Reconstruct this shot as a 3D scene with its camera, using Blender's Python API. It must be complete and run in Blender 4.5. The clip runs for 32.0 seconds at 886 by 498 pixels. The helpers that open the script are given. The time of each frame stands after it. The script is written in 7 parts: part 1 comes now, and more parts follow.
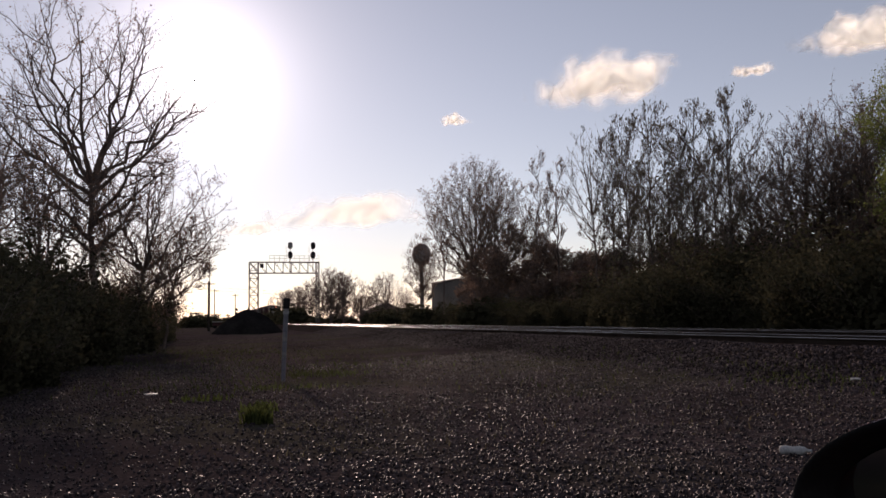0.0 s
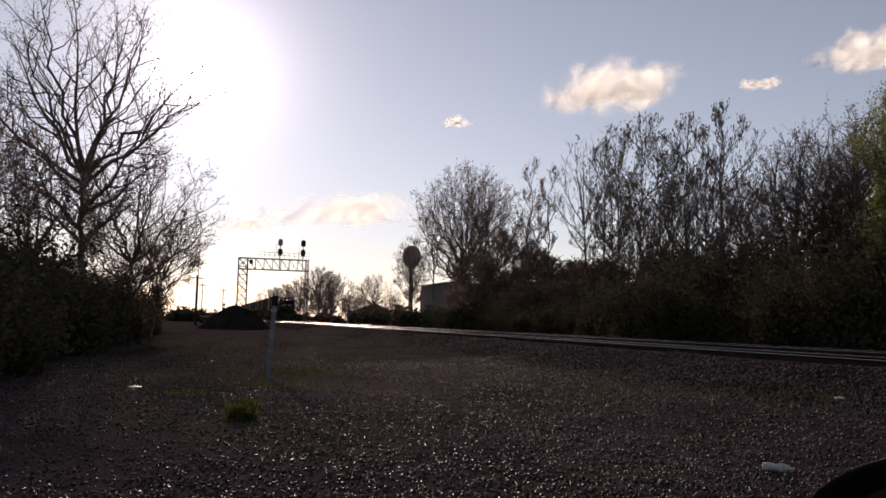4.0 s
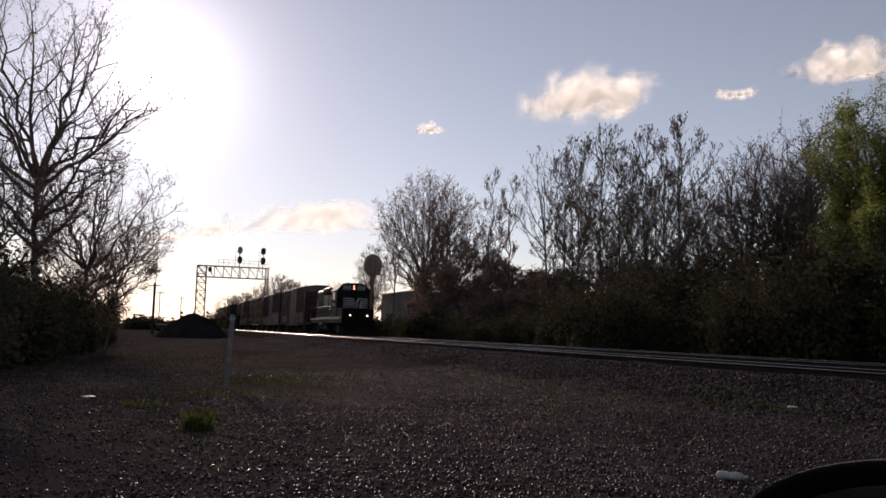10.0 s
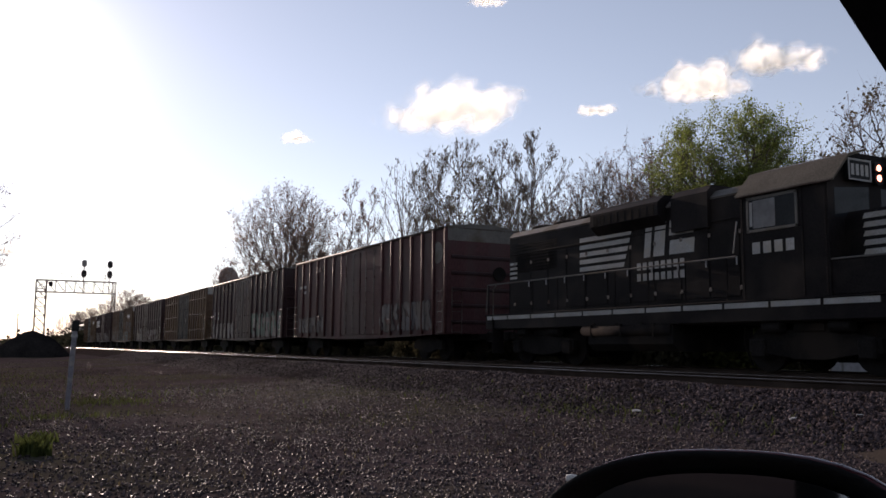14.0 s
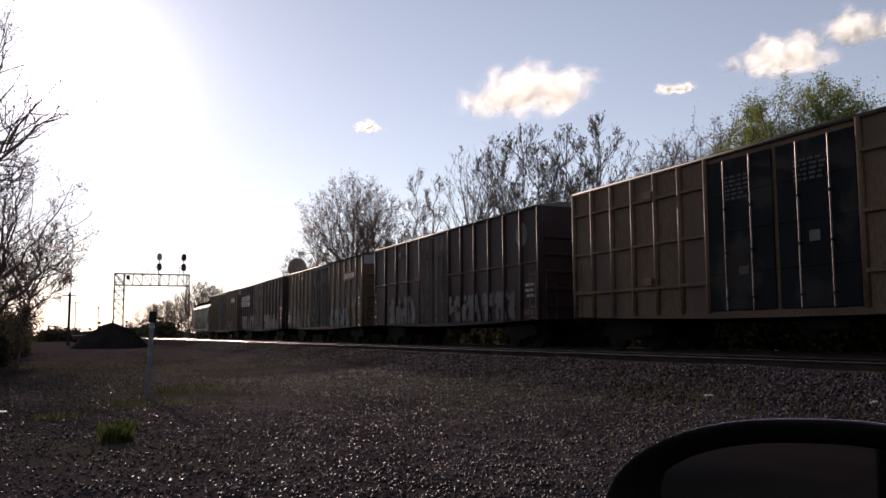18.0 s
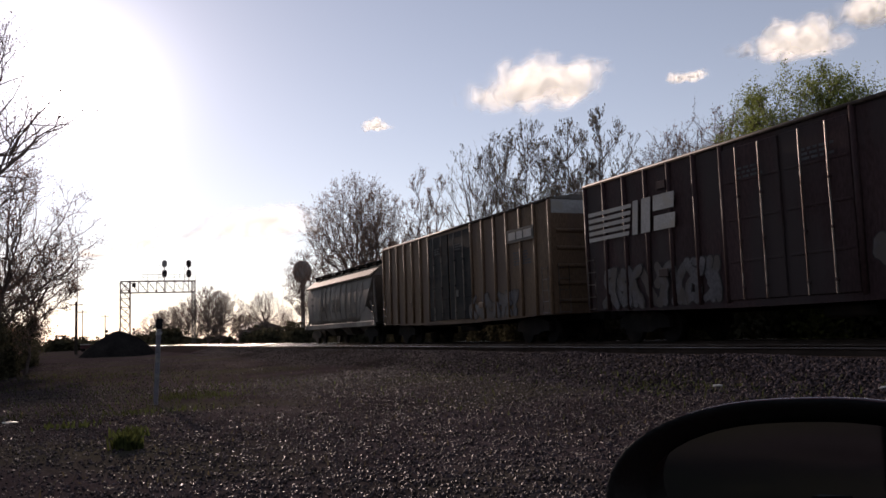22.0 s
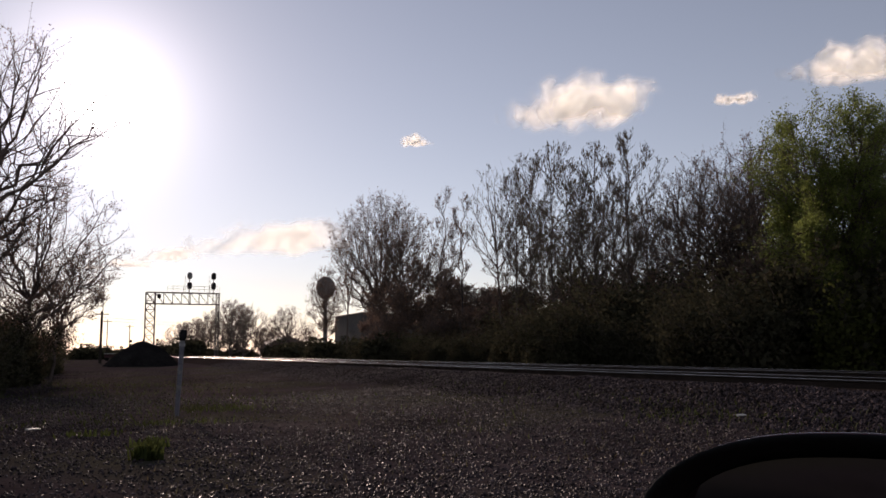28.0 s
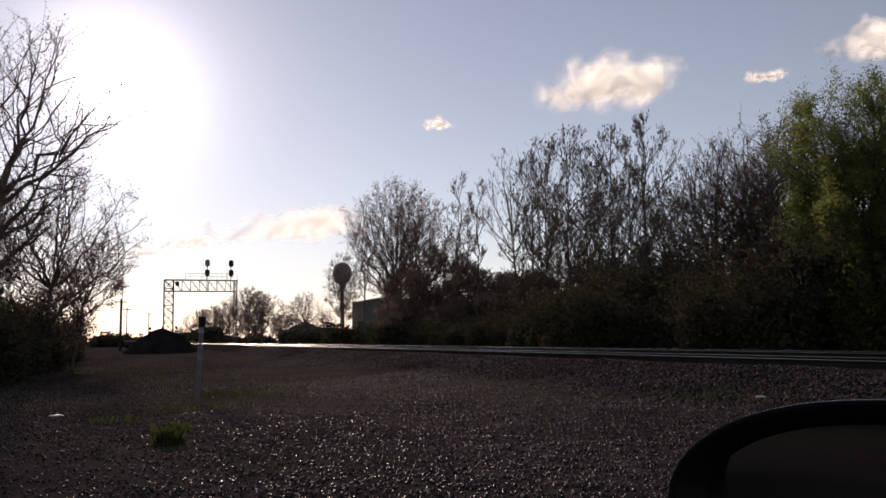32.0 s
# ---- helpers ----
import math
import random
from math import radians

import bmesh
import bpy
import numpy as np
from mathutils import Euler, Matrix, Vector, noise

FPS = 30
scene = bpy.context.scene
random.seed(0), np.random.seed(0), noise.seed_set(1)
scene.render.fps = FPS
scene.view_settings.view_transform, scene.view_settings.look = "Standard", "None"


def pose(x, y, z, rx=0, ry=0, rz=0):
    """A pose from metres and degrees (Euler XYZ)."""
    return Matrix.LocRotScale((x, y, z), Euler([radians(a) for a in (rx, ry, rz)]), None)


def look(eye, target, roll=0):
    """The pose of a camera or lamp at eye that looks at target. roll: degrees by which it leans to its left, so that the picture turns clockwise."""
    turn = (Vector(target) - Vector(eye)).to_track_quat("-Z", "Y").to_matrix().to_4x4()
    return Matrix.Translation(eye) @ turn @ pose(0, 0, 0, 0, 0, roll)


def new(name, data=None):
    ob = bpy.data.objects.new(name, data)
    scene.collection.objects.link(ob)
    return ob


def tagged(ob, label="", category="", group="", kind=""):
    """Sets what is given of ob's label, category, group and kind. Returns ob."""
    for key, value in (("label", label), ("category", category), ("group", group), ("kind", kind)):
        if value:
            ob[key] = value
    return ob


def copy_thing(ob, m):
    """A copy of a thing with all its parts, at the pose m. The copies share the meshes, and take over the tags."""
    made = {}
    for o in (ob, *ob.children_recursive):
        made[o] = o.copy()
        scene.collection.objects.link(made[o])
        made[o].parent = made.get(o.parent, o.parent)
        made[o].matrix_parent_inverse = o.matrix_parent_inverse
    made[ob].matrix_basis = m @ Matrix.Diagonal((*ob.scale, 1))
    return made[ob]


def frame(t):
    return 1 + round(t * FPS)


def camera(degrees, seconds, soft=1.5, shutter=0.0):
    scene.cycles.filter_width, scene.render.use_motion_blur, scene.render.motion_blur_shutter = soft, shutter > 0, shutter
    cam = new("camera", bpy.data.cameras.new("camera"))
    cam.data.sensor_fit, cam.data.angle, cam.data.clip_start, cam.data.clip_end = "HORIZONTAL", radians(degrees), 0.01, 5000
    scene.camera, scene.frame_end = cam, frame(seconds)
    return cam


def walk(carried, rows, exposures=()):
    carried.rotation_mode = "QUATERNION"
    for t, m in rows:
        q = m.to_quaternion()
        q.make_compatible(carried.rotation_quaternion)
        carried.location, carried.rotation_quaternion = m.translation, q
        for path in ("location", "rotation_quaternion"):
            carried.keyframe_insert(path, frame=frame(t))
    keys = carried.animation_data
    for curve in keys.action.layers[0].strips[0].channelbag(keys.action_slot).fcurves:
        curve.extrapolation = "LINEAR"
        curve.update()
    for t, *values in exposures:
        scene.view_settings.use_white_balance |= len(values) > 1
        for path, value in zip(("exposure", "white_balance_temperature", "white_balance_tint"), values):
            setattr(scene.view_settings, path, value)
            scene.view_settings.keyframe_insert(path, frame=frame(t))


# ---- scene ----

EYE = (0.0, 0.0, 0.483)
cam = camera(54.5, 32.0, soft=1.6)
# seconds, tilt, lean, turn; the tracks run along +y, rail tops lie at z = 0
TURNS = [
    (0.0, 94.645, 0.867, -14.996),
    (0.5, 94.369, 0.746, -15.112),
    (1.0, 94.173, 0.266, -14.977),
    (1.5, 93.624, 0.841, -15.724),
    (2.0, 93.716, 0.594, -16.025),
    (2.5, 94.729, 0.378, -15.338),
    (4.5, 94.788, -1.767, -16.277),
    (5.0, 93.367, -1.439, -17.184),
    (5.5, 93.701, -0.968, -17.355),
    (6.0, 95.065, -0.719, -16.712),
    (6.5, 95.817, -0.720, -16.507),
    (7.0, 95.681, -0.565, -16.835),
    (7.5, 95.385, -0.256, -16.933),
    (8.0, 95.353, -0.380, -17.073),
    (8.5, 95.281, 0.084, -17.091),
    (9.0, 95.118, 0.437, -17.060),
    (9.5, 95.117, -0.070, -17.223),
    (10.0, 95.518, -1.479, -18.411),
    (10.5, 95.985, -1.085, -19.665),
    (11.0, 96.267, -0.968, -21.064),
    (11.5, 96.240, -0.672, -22.217),
    (12.0, 96.078, -0.208, -23.181),
    (12.5, 96.163, 0.043, -24.654),
    (13.0, 96.385, -0.849, -26.409),
    (13.5, 96.455, -0.692, -27.383),
    (14.0, 96.485, -0.375, -27.698),
    (14.5, 96.344, -0.142, -27.619),
    (16.5, 95.108, 1.386, -26.369),
    (17.0, 95.204, 0.994, -23.464),
    (17.5, 95.400, 0.634, -23.203),
    (18.0, 95.643, 0.314, -23.234),
    (18.5, 95.931, 0.576, -23.190),
    (19.0, 96.039, 0.590, -23.451),
    (19.5, 96.031, 0.553, -23.645),
    (20.0, 95.833, 0.675, -23.670),
    (20.5, 95.558, 1.067, -23.482),
    (21.0, 95.520, 1.885, -23.136),
    (21.5, 95.442, 1.752, -22.942),
    (22.0, 95.545, 1.998, -22.790),
    (22.5, 95.930, 1.220, -22.966),
    (23.0, 97.213, 1.235, -22.824),
    (23.5, 97.751, 1.691, -22.623),
    (24.0, 97.147, 2.178, -22.529),
    (24.5, 96.402, 2.441, -22.690),
    (25.0, 96.000, 2.041, -21.699),
    (25.5, 95.464, 1.276, -21.033),
    (27.5, 96.286, 0.314, -22.464),
    (28.0, 96.877, 0.251, -21.383),
    (28.5, 96.430, 0.313, -21.136),
    (29.0, 96.138, 0.442, -21.210),
    (29.5, 95.994, 0.157, -21.428),
    (30.0, 96.216, 0.681, -21.990),
    (30.5, 96.242, 0.465, -22.510),
    (31.0, 95.550, 0.734, -23.163),
    (31.5, 95.410, 0.903, -23.293),
    (32.0, 95.886, 0.728, -20.263),
]
SHIFTS = {0: (-0.0260, 0.0266, 0.0057),
          1: (-0.0299, 0.0310, 0.0081),
          2: (-0.0300, 0.0316, 0.0103),
          5: (-0.0381, 0.0420, 0.0197),
          6: (-0.0340, 0.0392, 0.0236),
          7: (-0.0343, 0.0377, 0.0173),
          8: (-0.0313, 0.0353, 0.0189),
          9: (-0.0330, 0.0357, 0.0146),
          10: (-0.0237, 0.0281, 0.0197),
          11: (-0.0135, 0.0177, 0.0174),
          12: (-0.0042, 0.0083, 0.0155),
          13: (0.0021, 0.0037, 0.0214),
          14.5: (0.0002, 0.0036, 0.0143),
          16.5: (-0.0005, 0.0025, 0.0074),
          18: (-0.0005, 0.0021, 0.0061),
          19: (0.0015, 0.0011, 0.0096),
          20: (0.0002, 0.0014, 0.0058),
          22: (0.0035, -0.0032, 0.0005),
          23: (0.0076, -0.0065, 0.0031),
          24: (0.0109, -0.0104, 0.0003),
          25: (-0.0086, 0.0078, -0.0016),
          28: (-0.0019, 0.0023, 0.0017),
          29: (-0.0001, -0.0008, -0.0033),
          32: (-0.0101, 0.0077, -0.0077)}

# the clip's own exposure: seconds, stops, kelvin, tint
LIGHT = [(0.0, -0.02, 7350, 31.5), (9.0, -0.05, 7300, 31.5), (11.0, 0.04, 7200, 30.5), (12.5, 0.3, 7100, 28.5), (14.0, 0.54, 7000, 28.0), (16.5, 0.55, 7050, 28.5), (17.5, 0.42, 7100, 29.0),
         (20.0, 0.3, 7100, 29.5), (23.0, 0.14, 7150, 30.0), (24.5, 0.05, 7250, 30.5), (28.0, -0.05, 7250, 30.5), (32.0, 0.0, 7250, 30.5)]


def eye_at(t):
    """Small sway of the hand that holds the camera, in metres."""
    keys = sorted(SHIFTS)
    if not keys:
        return EYE
    vals = [np.interp(t, keys, [SHIFTS[k][i] for k in keys]) for i in range(3)]
    return tuple(EYE[i] + vals[i] for i in range(3))


walk(cam, [(t, pose(*eye_at(t), a, b, c)) for t, a, b, c in TURNS], exposures=LIGHT)

# ---- sky and sun ----
SUN_AZ, SUN_EL = radians(-1.0), radians(15.8)
SUN_WAY = Vector((math.sin(SUN_AZ) * math.cos(SUN_EL), math.cos(SUN_AZ) * math.cos(SUN_EL), math.sin(SUN_EL)))


def build_world():
    world = bpy.data.worlds.new("sky")
    scene.world = world
    world.use_nodes = True
    nt = world.node_tree
    nt.nodes.clear()
    out = nt.nodes.new("ShaderNodeOutputWorld")
    bg = nt.nodes.new("ShaderNodeBackground")
    bg.inputs["Strength"].default_value = 0.1
    sky = nt.nodes.new("ShaderNodeTexSky")
    sky.sky_type = "NISHITA"
    sky.sun_disc = False
    sky.sun_elevation = SUN_EL
    sky.sun_rotation = SUN_AZ
    sky.air_density, sky.dust_density, sky.ozone_density = 0.9, 0.05, 2.0
    coord = nt.nodes.new("ShaderNodeTexCoord")
    dot = nt.nodes.new("ShaderNodeVectorMath")
    dot.operation = "DOT_PRODUCT"
    dot.inputs[1].default_value = SUN_WAY
    norm = nt.nodes.new("ShaderNodeVectorMath")
    norm.operation = "NORMALIZE"
    nt.links.new(coord.outputs["Generated"], norm.inputs[0])
    nt.links.new(norm.outputs[0], dot.inputs[0])
    clamp = nt.nodes.new("ShaderNodeClamp")
    nt.links.new(dot.outputs["Value"], clamp.inputs["Value"])
    total = None
    # the bright aureole round the sun
    for sharp, gain in ((3000.0, 120.0), (350.0, 4.5), (200.0, 3.4), (60.0, 1.4), (14.0, 0.52)):
        p = nt.nodes.new("ShaderNodeMath")
        p.operation = "POWER"
        p.inputs[1].default_value = sharp
        nt.links.new(clamp.outputs[0], p.inputs[0])
        g = nt.nodes.new("ShaderNodeMath")
        g.operation = "MULTIPLY"
        g.inputs[1].default_value = gain
        nt.links.new(p.outputs[0], g.inputs[0])
        if total is None:
            total = g
        else:
            a = nt.nodes.new("ShaderNodeMath")
            a.operation = "ADD"
            nt.links.new(total.outputs[0], a.inputs[0])
            nt.links.new(g.outputs[0], a.inputs[1])
            total = a
    tint = nt.nodes.new("ShaderNodeMix")
    tint.data_type = "RGBA"
    tint.blend_type = "ADD"
    tint.inputs["Factor"].default_value = 1.0
    col = nt.nodes.new("ShaderNodeVectorMath")
    col.operation = "SCALE"
    col.inputs[0].default_value = (0.955, 0.975, 0.975)
    nt.links.new(total.outputs[0], col.inputs["Scale"])
    pale = nt.nodes.new("ShaderNodeHueSaturation")
    pale.inputs["Saturation"].default_value, pale.inputs["Hue"].default_value = 0.7, 0.486
    nt.links.new(sky.outputs[0], pale.inputs["Color"])
    nt.links.new(pale.outputs[0], tint.inputs["A"])
    nt.links.new(col.outputs[0], tint.inputs["B"])
    nt.links.new(tint.outputs["Result"], bg.inputs["Color"])
    nt.links.new(bg.outputs[0], out.inputs["Surface"])
    lamp = bpy.data.lights.new("sun", "SUN")
    lamp.energy, lamp.angle, lamp.color = 2.6, radians(0.6), (1.0, 0.9, 0.76)
    sun = new("sun", lamp)
    sun.matrix_world = look(SUN_WAY * 100, (0, 0, 0))


build_world()


# ---- materials ----
def mat(name, color, rough=0.7, metal=0.0, scale=3.0, vary=0.25, fine=40.0, bump=0.15, dirt=None, dirt_amount=0.0, dirt_scale=0.8,
        island=0.0, translucent=0.0, glow=None, glow_power=0.0, stretch=(1, 1, 1), spec=0.1):
    """A procedural surface: two scales of colour change, wear patches in a second colour, and fine relief."""
    m = bpy.data.materials.new(name)
    m.use_nodes = True
    nt = m.node_tree
    b = nt.nodes["Principled BSDF"]
    b.inputs["Roughness"].default_value, b.inputs["Metallic"].default_value = rough, metal
    b.inputs["Specular IOR Level"].default_value = spec
    coord = nt.nodes.new("ShaderNodeTexCoord")
    mapping = nt.nodes.new("ShaderNodeMapping")
    mapping.inputs["Scale"].default_value = stretch
    nt.links.new(coord.outputs["Object"], mapping.inputs["Vector"])

    def noise_at(size, detail):
        n = nt.nodes.new("ShaderNodeTexNoise")
        n.inputs["Scale"].default_value, n.inputs["Detail"].default_value = size, detail
        nt.links.new(mapping.outputs[0], n.inputs["Vector"])
        return n.outputs["Fac"]

    def blend(fac, a, c, how="MIX"):
        x = nt.nodes.new("ShaderNodeMix")
        x.data_type, x.blend_type = "RGBA", how
        for key, v in (("Factor", fac), ("A", a), ("B", c)):
            if isinstance(v, (int, float, tuple)):
                x.inputs[key].default_value = v if not isinstance(v, tuple) else (*v, 1)[:4]
            else:
                nt.links.new(v, x.inputs[key])
        return x.outputs["Result"]

    def ramp(fac, lo, hi):
        r = nt.nodes.new("ShaderNodeMapRange")
        r.inputs["From Min"].default_value, r.inputs["From Max"].default_value = lo, hi
        nt.links.new(fac, r.inputs["Value"])
        return r.outputs["Result"]

    big, small = noise_at(scale, 4), noise_at(fine, 3)
    dark = tuple(c * (1 - vary) for c in color)
    light = tuple(min(c * (1 + vary), 0.95) for c in color)
    base = blend(ramp(big, 0.3, 0.7), dark, light)
    base = blend(ramp(small, 0.25, 0.75), base, blend(0.35 + vary * 0.5, base, (0.0, 0.0, 0.0)))
    if dirt:
        patch = noise_at(dirt_scale, 6)
        edge = 0.62 - 0.25 * dirt_amount
        base = blend(ramp(patch, edge, edge + 0.12), base, dirt)
    if island:
        g = nt.nodes.new("ShaderNodeNewGeometry")
        base = blend(ramp(g.outputs["Random Per Island"], 0.0, 1.0), blend(1.0, base, (1 - island,) * 3, "MULTIPLY"), blend(1.0, base, (1 + island,) * 3, "MULTIPLY"))
    nt.links.new(base, b.inputs["Base Color"])
    if bump:
        bp = nt.nodes.new("ShaderNodeBump")
        bp.inputs["Strength"].default_value, bp.inputs["Distance"].default_value = bump, 0.02
        nt.links.new(small, bp.inputs["Height"])
        nt.links.new(bp.outputs[0], b.inputs["Normal"])
    if glow:
        b.inputs["Emission Color"].default_value = (*glow, 1)
        b.inputs["Emission Strength"].default_value = glow_power
    if translucent:
        t = nt.nodes.new("ShaderNodeBsdfTranslucent")
        nt.links.new(base, t.inputs["Color"])
        mix = nt.nodes.new("ShaderNodeMixShader")
        mix.inputs[0].default_value = translucent
        nt.links.new(b.outputs[0], mix.inputs[1])
        nt.links.new(t.outputs[0], mix.inputs[2])
        nt.links.new(mix.outputs[0], nt.nodes["Material Output"].inputs["Surface"])
    return m


